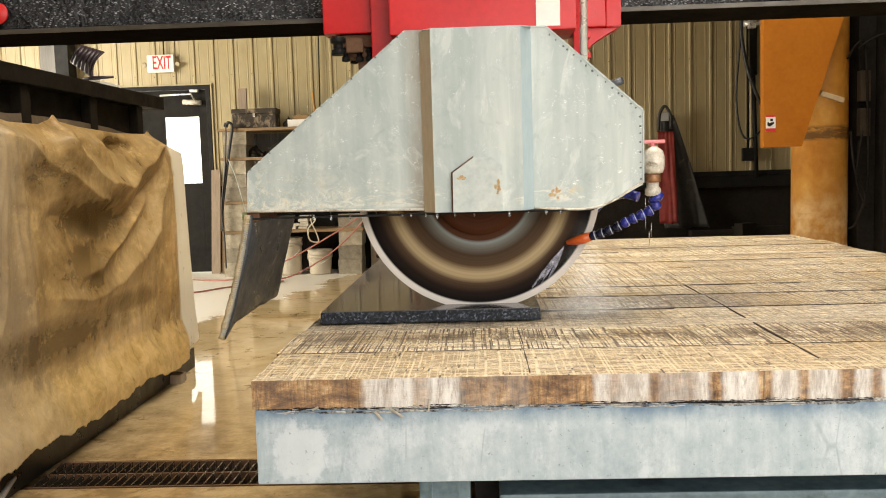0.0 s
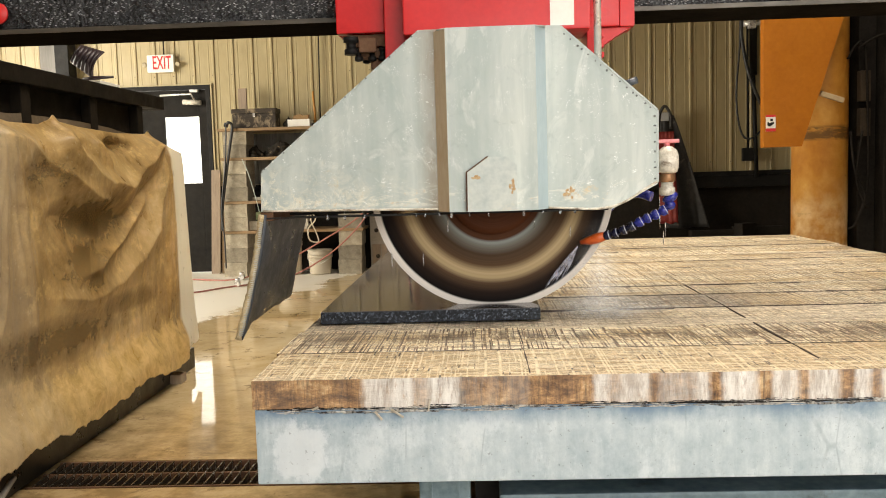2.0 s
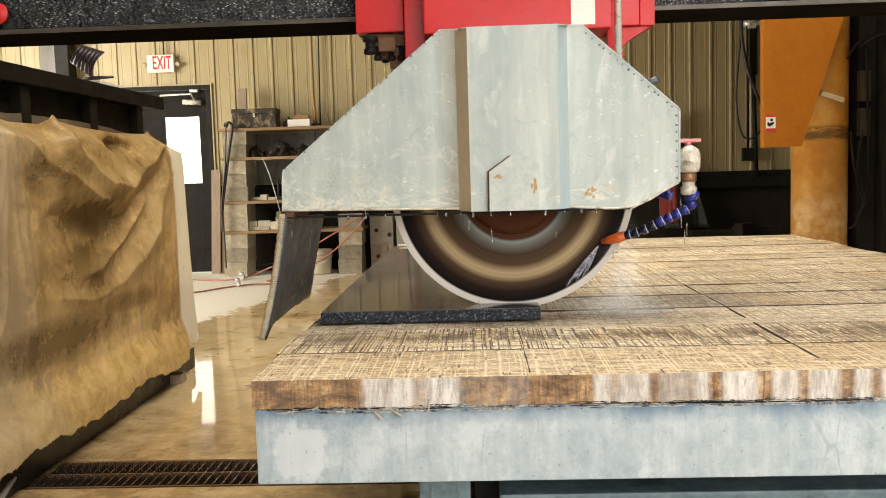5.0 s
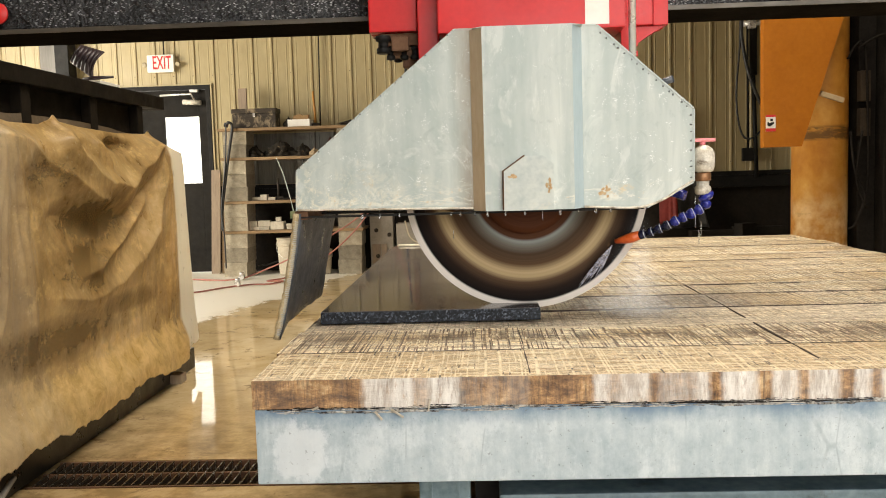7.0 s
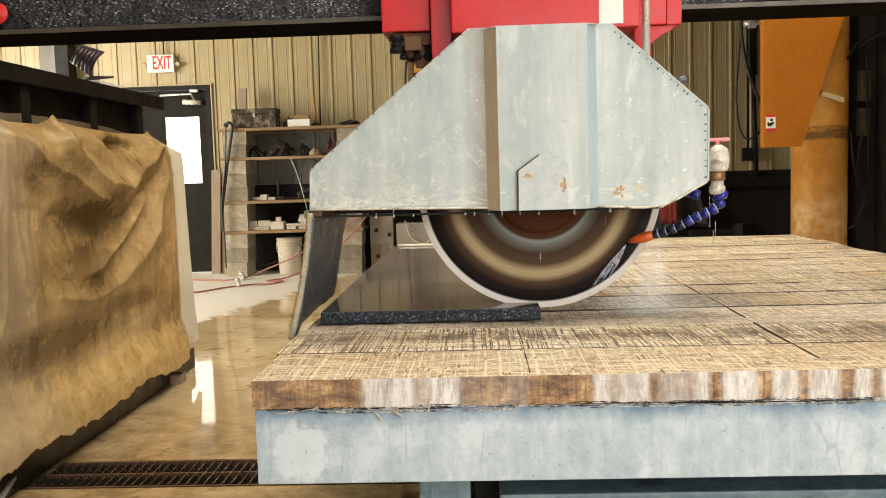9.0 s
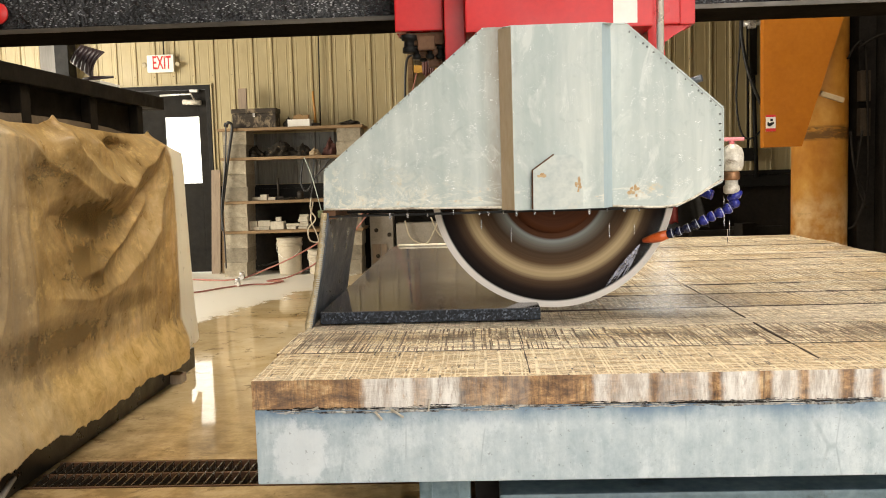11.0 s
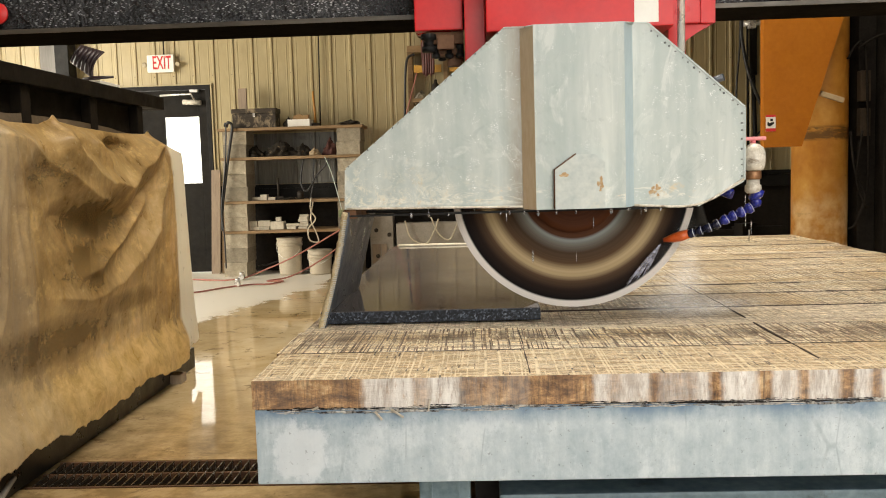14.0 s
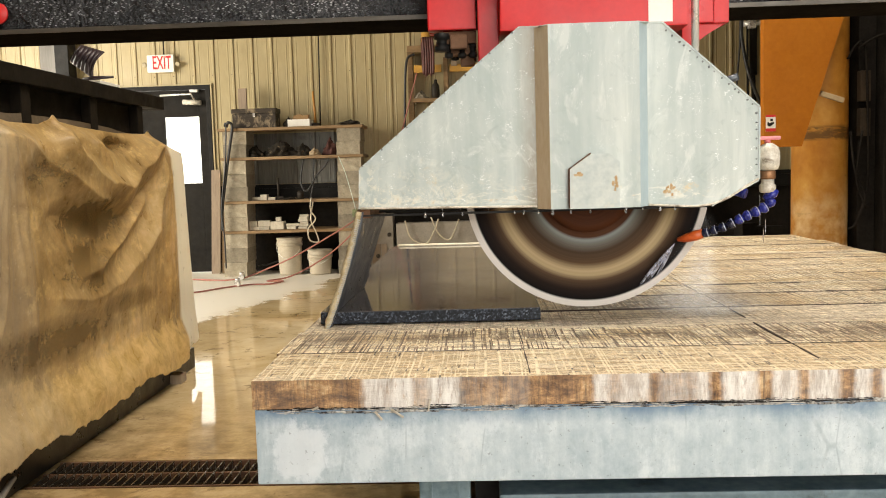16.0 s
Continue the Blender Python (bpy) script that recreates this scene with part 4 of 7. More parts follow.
for (a, b) in zip(pts[:6], pts[1:]):
    bm = bmesh.new()
    d = Vector((b[0] - a[0], 0, b[1] - a[1])).normalized()
    n = Vector((-d.z, 0, d.x)) * 0.004
    q = [Vector((a[0], FY - 0.001, a[1])), Vector((b[0], FY - 0.001, b[1]))]
    vs = []
    for p in (q[0], q[1], q[1] + n, q[0] + n):
        vs.append((p.x, p.z))
    prism(bm, vs, FY - 0.002, 2.366)
    part("edge_strip", bm, HOOD, hood, at=(0, FY, 0.975))
# fold colours: brown paints in warm bounce light, pale blue the lit side
FOLD_BROWN = surf("warm_bounce_fold", (0.62, 0.46, 0.27), (0.80, 0.68, 0.50), 8, 90, 0.5, 0, 0.15, stretch=(1, 1, 0.3))
FOLD_BLUE = surf("lit_side_fold", (0.36, 0.47, 0.51), (0.48, 0.58, 0.61), 8, 90, 0.45, 0, 0.1, stretch=(1, 1, 0.3))
# raised centre panel with sloping folds
bm = bmesh.new()
prism(bm, [(-0.099, 0.974), (0.109, 0.974), (0.109, 1.398), (-0.099, 1.398)], CY, CY + 0.003)
part("centre_panel", bm, HOOD, hood, at=(0, FY, 0.975))
bm = bmesh.new()
a = [(-0.099, CY), (-0.127, FY - 0.001), (-0.124, FY - 0.001), (-0.096, CY + 0.003)]
f0 = [bm.verts.new((x, y, 0.974)) for x, y in a]
f1 = [bm.verts.new((x, y, 1.398)) for x, y in a]
bm.faces.new(f0[::-1]), bm.faces.new(f1)
for i in range(4):
    bm.faces.new((f0[i], f0[(i + 1) % 4], f1[(i + 1) % 4], f1[i]))
bmesh.ops.recalc_face_normals(bm, faces=bm.faces[:])
part("fold", bm, FOLD_BROWN, hood, "sloping fold, brown for the warm bounce light on it", at=(0, FY, 0.975))
bm = bmesh.new()
a = [(0.109, CY), (0.136, FY - 0.001), (0.133, FY - 0.001), (0.106, CY + 0.003)]
f0 = [bm.verts.new((x, y, 0.974)) for x, y in a]
f1 = [bm.verts.new((x, y, 1.398)) for x, y in a]
bm.faces.new(f0), bm.faces.new(f1[::-1])
for i in range(4):
    bm.faces.new((f0[i], f0[(i + 1) % 4], f1[(i + 1) % 4], f1[i]))
bmesh.ops.recalc_face_normals(bm, faces=bm.faces[:])
part("fold", bm, FOLD_BLUE, hood, "sloping fold, pale blue for its lit side", at=(0, FY, 0.975))
bm = bmesh.new()
prism(bm, [(-0.119, 1.397), (0.134, 1.397), (0.108, 1.400), (-0.096, 1.400)], CY + 0.004, FY)
part("fold_cap", bm, HOOD, hood, at=(0, FY, 0.975))
# small cover plate
bm = bmesh.new()
prism(bm, [(-0.056, 0.974), (0.059, 0.974), (0.060, 1.080), (0.036, 1.100), (-0.006, 1.100), (-0.055, 1.066)], CY - 0.014, CY - 0.001)
COVER = surf("scaled_cover_paint", (0.40, 0.455, 0.44), (0.60, 0.63, 0.58), 14, 90, 0.5, 0, 0.2, stain=(0.66, 0.60, 0.45), spot=0.58)
cover = part("cover_plate", bm, COVER, hood, "small rust-spotted cover plate", at=(0, FY, 0.975))
bm = bmesh.new()
tube(bm, [(-0.0572, CY - 0.010, 0.976), (-0.0566, CY - 0.010, 1.066), (-0.0065, CY - 0.010, 1.1010)], 0.0022, 6)
part("weld_seam", bm, RUST, cover, "dark brown line along the plate's left edge")

# blade
BC = (0.004, 2.215, 1.023)
bm = bmesh.new()
lathe(bm, [(0.30, -0.0035), (0.305, -0.003), (0.305, 0.003), (0.30, 0.0035)], 128, "Y", BC)
for q in bm.faces:
    q.smooth = False
blade = part("blade", bm, BLADE, head, "spinning diamond saw blade with a pale worn rim", at=BC)
bm = bmesh.new()
lathe(bm, [(0.10, -0.02), (0.115, -0.016), (0.115, -0.0036)], 64, "Y", BC)
part("flange", bm, BLADE, blade, "rust-brown clamping flange", at=BC)
bm = bmesh.new()
lathe(bm, [(0.03, 0.0036), (0.03, 0.14)], 24, "Y", BC)
part("spindle", bm, RUST, blade, at=BC)

# red carriage
bm = bmesh.new()
box(bm, -0.204, 0.252, 2.18, 2.36, 1.406, 2.0, 0.004)
carriage = part("carriage", bm, RED, head, "glossy red carriage housing")
bm = bmesh.new()
box(bm, -0.387, -0.262, 2.30, 2.40, 1.433, 2.0, 0.004)
part("left_box", bm, RED, carriage)
bm = bmesh.new()
box(bm, -0.258, -0.205, 2.262, 2.40, 1.24, 2.0, 0.003)
part("column", bm, RED, carriage)
bm = bmesh.new()
box(bm, 0.254, 0.285, 2.262, 2.40, 1.24, 2.0, 0.003)
part("column", bm, RED, carriage)
bm = bmesh.new()
box(bm, 0.287, 0.338, 2.28, 2.40, 1.425, 2.0, 0.003)
part("right_box", bm, RED, carriage)
bm = bmesh.new()
box(bm, 0.340, 0.378, 2.285, 2.40, 1.424, 2.0, 0.003)
part("right_box", bm, RED, carriage)
bm = bmesh.new()
box(bm, 0.155, 0.213, 2.1785, 2.1799, 1.415, 1.9)
part("label_patch", bm, WHITE, carriage, "blank white sticker")
bm = bmesh.new()
tube(bm, [(0.272, 2.20, 1.30), (0.272, 2.20, 1.9)], 0.0092, 16)
part("pipe", bm, CHROME, head, "bright steel water pipe")

# hood fixings
bm = bmesh.new()
lathe(bm, [(0.0045, 0.0), (0.0045, -0.003), (0.003, -0.0045)], 8, "Y")
BOLT = mesh_of("bolt", bm, surf("dull_bolt", (0.10, 0.11, 0.11), (0.24, 0.25, 0.24), 60, 300, 0.6, 0.0, 0.1, vary=0.5))
PALEBOLT = BOLT.copy()
PALEBOLT.materials[0] = surf("lime_coated_bolt", (0.34, 0.36, 0.34), (0.66, 0.66, 0.60), 60, 300, 0.6, 0.0, 0.1, vary=0.5)
rng = random.Random(11)
for k in range(30):
    f = (k + rng.uniform(0.0, 1.0)) / 30
    piece("bolt", BOLT if k % 4 == 0 else PALEBOLT, hood, (-0.549 + 0.387 * f - 0.0005, FY - 0.001 - rng.uniform(0, 0.001), 1.080 + 0.320 * f + 0.0022 + rng.uniform(-0.001, 0.001)), size=(rng.uniform(0.3, 0.6), rng.uniform(0.6, 1.0), rng.uniform(0.3, 0.6)))
for k in range(15):
    f = (k + rng.uniform(0.2, 0.8)) / 15
    piece("bolt", BOLT, hood, (0.176 + 0.214 * f - 0.004, FY - 0.0015, 1.392 - 0.19 * f - 0.002), size=(rng.uniform(0.35, 0.7), 0.5, rng.uniform(0.35, 0.7)))
for k in range(8):
    piece("bolt", BOLT, hood, (0.3895, FY - 0.0015, 1.185 - 0.145 * (k + rng.uniform(-0.2, 0.2)) / 7), size=(rng.uniform(0.35, 0.7), 0.5, rng.uniform(0.35, 0.7)))
# rust spots where bolts sit
RUSTSPOT = surf("rust_bloom", (0.36, 0.20, 0.075), (0.60, 0.47, 0.28), 160, 420, 0.8, 0, 0.3)


def blotch(name, x, y, z, w, h, seed, mat, parent):
    bm = bmesh.new()
    n = 22
    vs = []
    for k in range(n):
        a = 2 * math.pi * k / n
        r = 0.75 + 0.55 * noise.noise((math.cos(a) * 1.7 + seed, math.sin(a) * 1.7, seed * 2.3))
        vs.append(bm.verts.new((x + w * r * math.cos(a), y, z + h * r * math.sin(a))))
    f = bm.faces.new(vs)
    ret = bmesh.ops.extrude_face_region(bm, geom=[f])
    bmesh.ops.translate(bm, vec=(0, 0.0012, 0), verts=[g for g in ret["geom"] if isinstance(g, bmesh.types.BMVert)])
    bmesh.ops.recalc_face_normals(bm, faces=bm.faces[:])
    return part(name, bm, mat, parent)


for x, y, z, w, h, s in ((0.189, FY - 0.001, 1.014, 0.010, 0.014, 1), (0.178, FY - 0.001, 1.010, 0.006, 0.008, 4), (0.049, CY - 0.015, 1.035, 0.006, 0.022, 2), (-0.034, CY - 0.015, 1.053, 0.011, 0.006, 3)):
    for k in range(9):
        q = rng.uniform(0.16, 0.42)
        blotch("rust_patch", x + rng.gauss(0, 0.45) * w, y + 0.0004 - 0.00007 * k, z + rng.gauss(0, 0.45) * h, 0.008 * q + w * q * 0.5, 0.008 * q + h * q * 0.5, s + k * 1.7, RUSTSPOT, hood)
# welds along the lower rim
bm = bmesh.new()
tube(bm, curve_pts([(-0.552, FY - 0.002, 0.987), (-0.3, FY - 0.003, 0.983), (-0.128, FY - 0.002, 0.980)], 10), 0.003, 6)
part("lower_bead", bm, OFFWHITE, hood)
bm = bmesh.new()
tube(bm, curve_pts([(0.137, FY - 0.002, 0.976), (0.285, FY - 0.002, 0.974), (0.394, FY - 0.002, 1.031)], 6), 0.003, 6)
part("lower_bead", bm, OFFWHITE, hood)
bm = bmesh.new()
tube(bm, [(0.317, 2.14, 1.262), (0.352, 2.12, 1.272)], 0.009, 10)
part("hose_stub", bm, RUBBER, hood)
# black plate and strips added so that the hood's inside reads dark
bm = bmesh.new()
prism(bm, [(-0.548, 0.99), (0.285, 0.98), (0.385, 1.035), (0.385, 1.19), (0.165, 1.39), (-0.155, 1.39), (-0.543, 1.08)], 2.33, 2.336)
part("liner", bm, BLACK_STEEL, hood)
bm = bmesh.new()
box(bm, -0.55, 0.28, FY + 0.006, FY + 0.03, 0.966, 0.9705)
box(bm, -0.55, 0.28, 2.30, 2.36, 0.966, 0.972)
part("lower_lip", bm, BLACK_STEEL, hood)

# motor mount below the carriage's left end
mount = bmesh.new()
box(mount, -0.36, -0.262, 2.32, 2.40, 1.40, 1.432, 0.004)
part("mount_plate", mount, RUST, carriage, "greasy red-brown mounting plate")
for k, (x, y) in enumerate(((-0.335, 2.33), (-0.300, 2.335), (-0.272, 2.33), (-0.32, 2.38))):
    bm = bmesh.new()
    lathe(bm, [(0.009, 1.399), (0.010, 1.390), (0.007, 1.389), (0.007, 1.378), (0.011, 1.376), (0.011, 1.366), (0.005, 1.364)], 12, "Z", (x, y, 0))
    part("mount_bolt", bm, BLACK_STEEL, carriage)
bm = bmesh.new()
prism(bm, [(-0.387, 1.4325), (-0.262, 1.4325), (-0.262, 1.36), (-0.30, 1.385)], 2.395, 2.40)
part("gusset", bm, RUST, carriage)
bm = bmesh.new()
prism(bm, [(0.287, 1.424), (0.372, 1.424), (0.330, 1.40), (0.287, 1.37)], 2.30, 2.38)
part("gusset", bm, RED, carriage)
for z in (1.345, 1.37, 1.395):
    bm = bmesh.new()
    box(bm, 0.2845, 0.297, 2.262, 2.30, z, z + 0.014, 0.002)
    part("clamp", bm, RED, carriage)

for x0, x1, y0, y1, z0, z1 in ((-0.345, -0.275, 2.335, 2.375, 1.372, 1.399), (-0.330, -0.285, 2.300, 2.319, 1.384, 1.420), (-0.368, -0.350, 2.33, 2.36, 1.385, 1.410), (-0.305, -0.268, 2.34, 2.37, 1.345, 1.371)):
    bm = bmesh.new()
    box(bm, x0, x1, y0, y1, z0, z1, 0.005)
    part("mount_block", bm, RUST, carriage)
bm = bmesh.new()
lathe(bm, [(0.020, 1.425), (0.020, 1.412), (0.013, 1.410), (0.013, 1.395), (0.018, 1.393), (0.018, 1.380)], 12, "Z", (-0.352, 2.315, 0))
part("mount_bolt", bm, BLACK_STEEL, carriage)

# rubber flap with a caked edge
FH = (-0.553, 2.10, 0.978)
bm = bmesh.new()
nu, nv = 26, 22
grid = []
for i in range(nu + 1):
    u = i / nu
    row = []
    for j in range(nv + 1):
        v = j / nv
        length = 0.312 - 0.03 * min(u / 0.12, 1.0) - 0.016 * u
        bow = 0.006 * math.sin(math.pi * v) * (1 - u) + 0.006 * noise.noise((u * 3, v * 3, 4))
        row.append(bm.verts.new((FH[0] + 0.012 * u * u + bow, FH[1] + 0.001 + 0.47 * u, FH[2] - length * v + 0.004 * noise.noise((u * 9, v * 2, 7)) * v)))
    grid.append(row)
for a, b in zip(grid, grid[1:]):
    for k in range(nv):
        bm.faces.new((a[k], b[k], b[k + 1], a[k + 1])).smooth = True
bmesh.ops.recalc_face_normals(bm, faces=bm.faces[:])
bmesh.ops.solidify(bm, geom=bm.faces[:], thickness=0.007)
flap = part("splash_flap", bm, RUBBER, head, "wet black rubber splash flap", at=FH)
CRUST = surf("dried_slurry_crust", (0.28, 0.20, 0.09), (0.66, 0.55, 0.35), 60, 260, 0.85, 0, 1.0)
bm = bmesh.new()
rr = random.Random(3)
pts = [(FH[0] - 0.003 + 0.006 * math.sin(math.pi * k / 40), FH[1] - 0.002, FH[2] - 0.312 * k / 40) for k in range(41)]
tube(bm, pts, [0.0075 + rr.uniform(-0.0015, 0.0018) for _ in pts], 8)
part("caked_edge", bm, CRUST, flap, "flap edge caked with dried slurry", at=FH)
bm = bmesh.new()
for k in range(60):
    z = FH[2] - 0.02 - 0.285 * k / 60
    x = FH[0] - 0.002 + 0.006 * math.sin(math.pi * (FH[2] - z) / 0.312)
    box(bm, x - 0.002 + rr.uniform(0, 0.001), x + 0.0075, FH[1] - 0.0095, FH[1] - 0.004, z, z + 0.0022)
part("ribbing", bm, surf("pale_lime_scale", (0.36, 0.36, 0.32), (0.58, 0.57, 0.52), 40, 200, 0.7), flap, at=FH)
bm = bmesh.new()
box(bm, -0.562, -0.53, FY + 0.008, 2.58, 0.962, 0.984, 0.003)
part("flap_clamp", bm, RUST, head, "rusty clamp bar")
WHIP = [(-0.605, 2.13, 1.114), (-0.590, 2.13, 1.074), (-0.575, 2.13, 1.015), (-0.567, 2.13, 0.978)]
bm = bmesh.new()
tube(bm, curve_pts(WHIP, 5), 0.0011, 6)
part("wire_end", bm, surf("pale_green_wire", (0.42, 0.50, 0.40), (0.74, 0.76, 0.66), 30, 120, 0.5), head, "loose pale green wire end")
bm = bmesh.new()
box(bm, WHIP[-1][0] - 0.008, WHIP[-1][0] + 0.008, 2.118, 2.14, WHIP[-1][2] - 0.012, WHIP[-1][2] + 0.006, 0.002)
part("wire_clip", bm, surf("green_brass", (0.10, 0.16, 0.06), (0.34, 0.34, 0.16), 40, 160, 0.5), head, "verdigris brass clip")

# water valve and jointed coolant hose
VX, VY = 0.421, 2.12
valve = bmesh.new()
lathe(valve, [(0.014, 1.049), (0.022, 1.052), (0.0255, 1.062), (0.0265, 1.075), (0.026, 1.092), (0.022, 1.104), (0.013, 1.111), (0.008, 1.114)], 20, "Z", (VX + 0.002, VY, 0))
valve = part("valve", valve, OFFWHITE, head, "lime-scaled brass ball valve")
bm = bmesh.new()
lathe(bm, [(0.007, 1.112), (0.007, 1.122)], 10, "Z", (VX, VY, 0))
box(bm, VX - 0.022, VX + 0.029, VY - 0.007, VY + 0.007, 1.121, 1.130, 0.003)
PINK = surf("faded_red_plastic", (0.62, 0.16, 0.17), (0.78, 0.30, 0.30), 20, 120, 0.4, 0, 0.05)
part("handle", bm, PINK, valve, "faded pink-red valve handle")
bm = bmesh.new()
lathe(bm, [(0.018, 1.029), (0.020, 1.032), (0.020, 1.046), (0.018, 1.049)], 6, "Z", (VX, VY, 0))
part("nut", bm, surf("copper_nut", (0.20, 0.09, 0.04), (0.40, 0.22, 0.11), 30, 150, 0.5, 0.6, 0.2), valve, "brown copper-coloured nut")
bm = bmesh.new()
lathe(bm, [(0.014, 0.996), (0.019, 1.0), (0.019, 1.014), (0.015, 1.018), (0.015, 1.029)], 16, "Z", (VX, VY, 0))
part("elbow", bm, OFFWHITE, valve)
bm = bmesh.new()
tube(bm, [(0.37, VY + 0.02, 1.09), (VX, VY, 1.09)], 0.012, 12)
part("inlet", bm, OFFWHITE, valve)
BLUE = surf("blue_hose_plastic", (0.012, 0.016, 0.11), (0.03, 0.04, 0.33), 40, 160, 0.2, 0, 0.05, stain=(0.45, 0.46, 0.55), spot=0.60)
# darker copy of the blue, painting in shade on the lower links
HOSE_SHADE = surf("shaded_hose_plastic", (0.006, 0.007, 0.018), (0.015, 0.018, 0.05), 40, 160, 0.2, 0, 0.05)
SCALE = surf("pale_scale_ring", (0.30, 0.32, 0.42), (0.52, 0.54, 0.62), 40, 200, 0.5)
path = curve_pts([(0.424, VY, 1.000), (0.434, VY, 0.984), (0.420, VY - 0.002, 0.965), (0.392, VY, 0.951), (0.362, VY + 0.003, 0.938), (0.334, VY + 0.009, 0.922), (0.304, VY + 0.016, 0.910), (0.270, VY + 0.03, 0.899)], 12)
run = [0.0]
for p, q in zip(path, path[1:]):
    run.append(run[-1] + (q - p).length)


def on_hose(f):
    k = min(range(len(run)), key=lambda i: abs(run[i] - f * run[-1]))
    return path[k]


n = 10
hose = None
for k in range(n):
    a, b = on_hose(k / n), on_hose((k + 1) / n)
    d = (b - a).normalized()
    L = (b - a).length
    r = 0.0180 if k == 0 else 0.0124 - 0.00025 * k
    bm = bmesh.new()
    tube(bm, [a + d * L * q for q in (0.0, 0.12, 0.3, 0.5, 0.62, 0.8, 1.0)], [r * q for q in (0.60, 0.92, 1.08, 1.14, 1.08, 0.88, 0.58)], 14)
    if hose is None:
        hose = part("coolant_hose", bm, BLUE, head, "blue jointed plastic coolant hose")
    else:
        part("hose_link", bm, BLUE if k < 6 else HOSE_SHADE, hose)
    if k > 1:
        bm = bmesh.new()
        tube(bm, [a + d * L * q for q in (0.16, 0.24)], r * 1.07, 14)
        part("scale_ring", bm, SCALE, hose)
bm = bmesh.new()
e = path[-1]
tube(bm, [e + Vector(q) for q in ((0.006, 0, 0.002), (-0.012, 0.006, -0.004), (-0.03, 0.012, -0.009), (-0.052, 0.018, -0.014))], [0.011, 0.013, 0.011, 0.005], 12)
part("nozzle", bm, surf("orange_nozzle_plastic", (0.42, 0.06, 0.012), (0.62, 0.12, 0.02), 30, 120, 0.35), hose, "orange spray nozzle")
bm = bmesh.new()
tube(bm, curve_pts([(0.41, 2.25, 0.99), (0.375, 2.27, 1.0), (0.33, 2.28, 0.985), (0.30, 2.28, 0.96)], 5), 0.013, 12)
part("rear_hose", bm, BLUE, head, "blue coolant hose behind the blade")

# water: jet on the blade, curtain off the rim, drops under the hood
def water(name, tint, alpha, scale, stretch, lo=0.42, hi=0.68):
    m = Nodes(name)
    m.set(tint, 0.25, 0.0)
    tr = m.n("ShaderNodeBsdfTransparent")
    edge = m.noise(scale, 4, 0.65, stretch=stretch)
    fac = m.math("MULTIPLY", m.ramp(edge, [(lo, 0.0), (hi, 1.0)]), alpha)
    return m, tr, fac


def finish(m, tr, fac):
    mx = m.n("ShaderNodeMixShader")
    m.link(fac, mx.inputs[0])
    m.link(tr.outputs[0], mx.inputs[1])
    m.link(m.bsdf.outputs[0], mx.inputs[2])
    m.link(mx.outputs[0], m.t.nodes["Material Output"].inputs["Surface"])
    return m.mat


JET = finish(*water("water_jet", (0.62, 0.62, 0.72), 0.5, 40, (1, 1, 0.3), 0.36, 0.6))


def mist_mat():
    m, tr, fac = water("spray_mist", (0.86, 0.84, 0.80), 0.28, 6, (1, 1, 0.4), 0.15, 0.80)
    # thins out towards the sheet's rim
    uv = m.n("ShaderNodeTexCoord").outputs["UV"]
    u, v = m.axis(0, uv), m.axis(1, uv)
    d = m.math("ADD", m.math("POWER", m.math("SUBTRACT", u, 0.5), 2.0), m.math("POWER", m.math("SUBTRACT", v, 0.5), 2.0))
    return finish(m, tr, m.math("MULTIPLY", fac, m.ramp(d, [(0.0, 1.0), (0.06, 0.6), (0.14, 0.2), (0.24, 0.0)])))


MIST = mist_mat()


def puff(c, w, h, turn=0.0, bulge=0.02):
    """A thin curved veil of spray."""
    bm = bmesh.new()
    uvl = bm.loops.layers.uv.new("uv")
    n = 8
    g = [[bm.verts.new((c[0] + (i / n - 0.5) * w * math.cos(turn), c[1] + (i / n - 0.5) * w * math.sin(turn) - bulge * (1 - (2 * i / n - 1) ** 2), c[2] + (j / n - 0.5) * h)) for j in range(n + 1)] for i in range(n + 1)]
    for i in range(n):
        for j in range(n):
            f = bm.faces.new((g[i][j], g[i + 1][j], g[i + 1][j + 1], g[i][j + 1]))
            f.smooth = True
            for lp, (a, b) in zip(f.loops, ((i, j), (i + 1, j), (i + 1, j + 1), (i, j + 1))):
                lp[uvl].uv = (a / n, b / n)
    return bm


rr = random.Random(21)
for k in range(9):
    bm = bmesh.new()
    e0, e1 = Vector((0.212, 2.170, 0.876)), Vector((0.125 + 0.007 * k, 2.2085, 0.765 + 0.004 * k + rr.uniform(-0.01, 0.01)))
    pts = [e0.lerp(e1, q) + Vector((0.006 * math.sin(3 * q), 0, 0.010 * math.sin(math.pi * q))) for q in (0, 0.3, 0.6, 0.85, 1)]
    tube(bm, pts, [0.001, 0.0022, 0.0026, 0.0018, 0.0006], 7)
    part("water_jet", bm, JET, head, "pale water jet striking the blade")
SPRAYS = []
for c, w, h in (((0.262, 2.19, 0.80), 0.15, 0.22), ((0.27, 2.18, 0.760), 0.24, 0.14), ((0.30, 2.14, 0.722), 0.40, 0.05), ((0.272, 2.20, 0.82), 0.10, 0.28), ((0.22, 2.17, 0.735), 0.24, 0.08), ((0.27, 2.12, 0.725), 0.30, 0.08)):
    SPRAYS.append(part("spray", puff(c, w, h), MIST, head, "thin white water spray", at=c))
GLASS = Nodes("water_drop")
GLASS = GLASS.set((0.9, 0.92, 0.93), 0.05, 0.0, Transmission_Weight=0.85, IOR=1.33)
bm = bmesh.new()
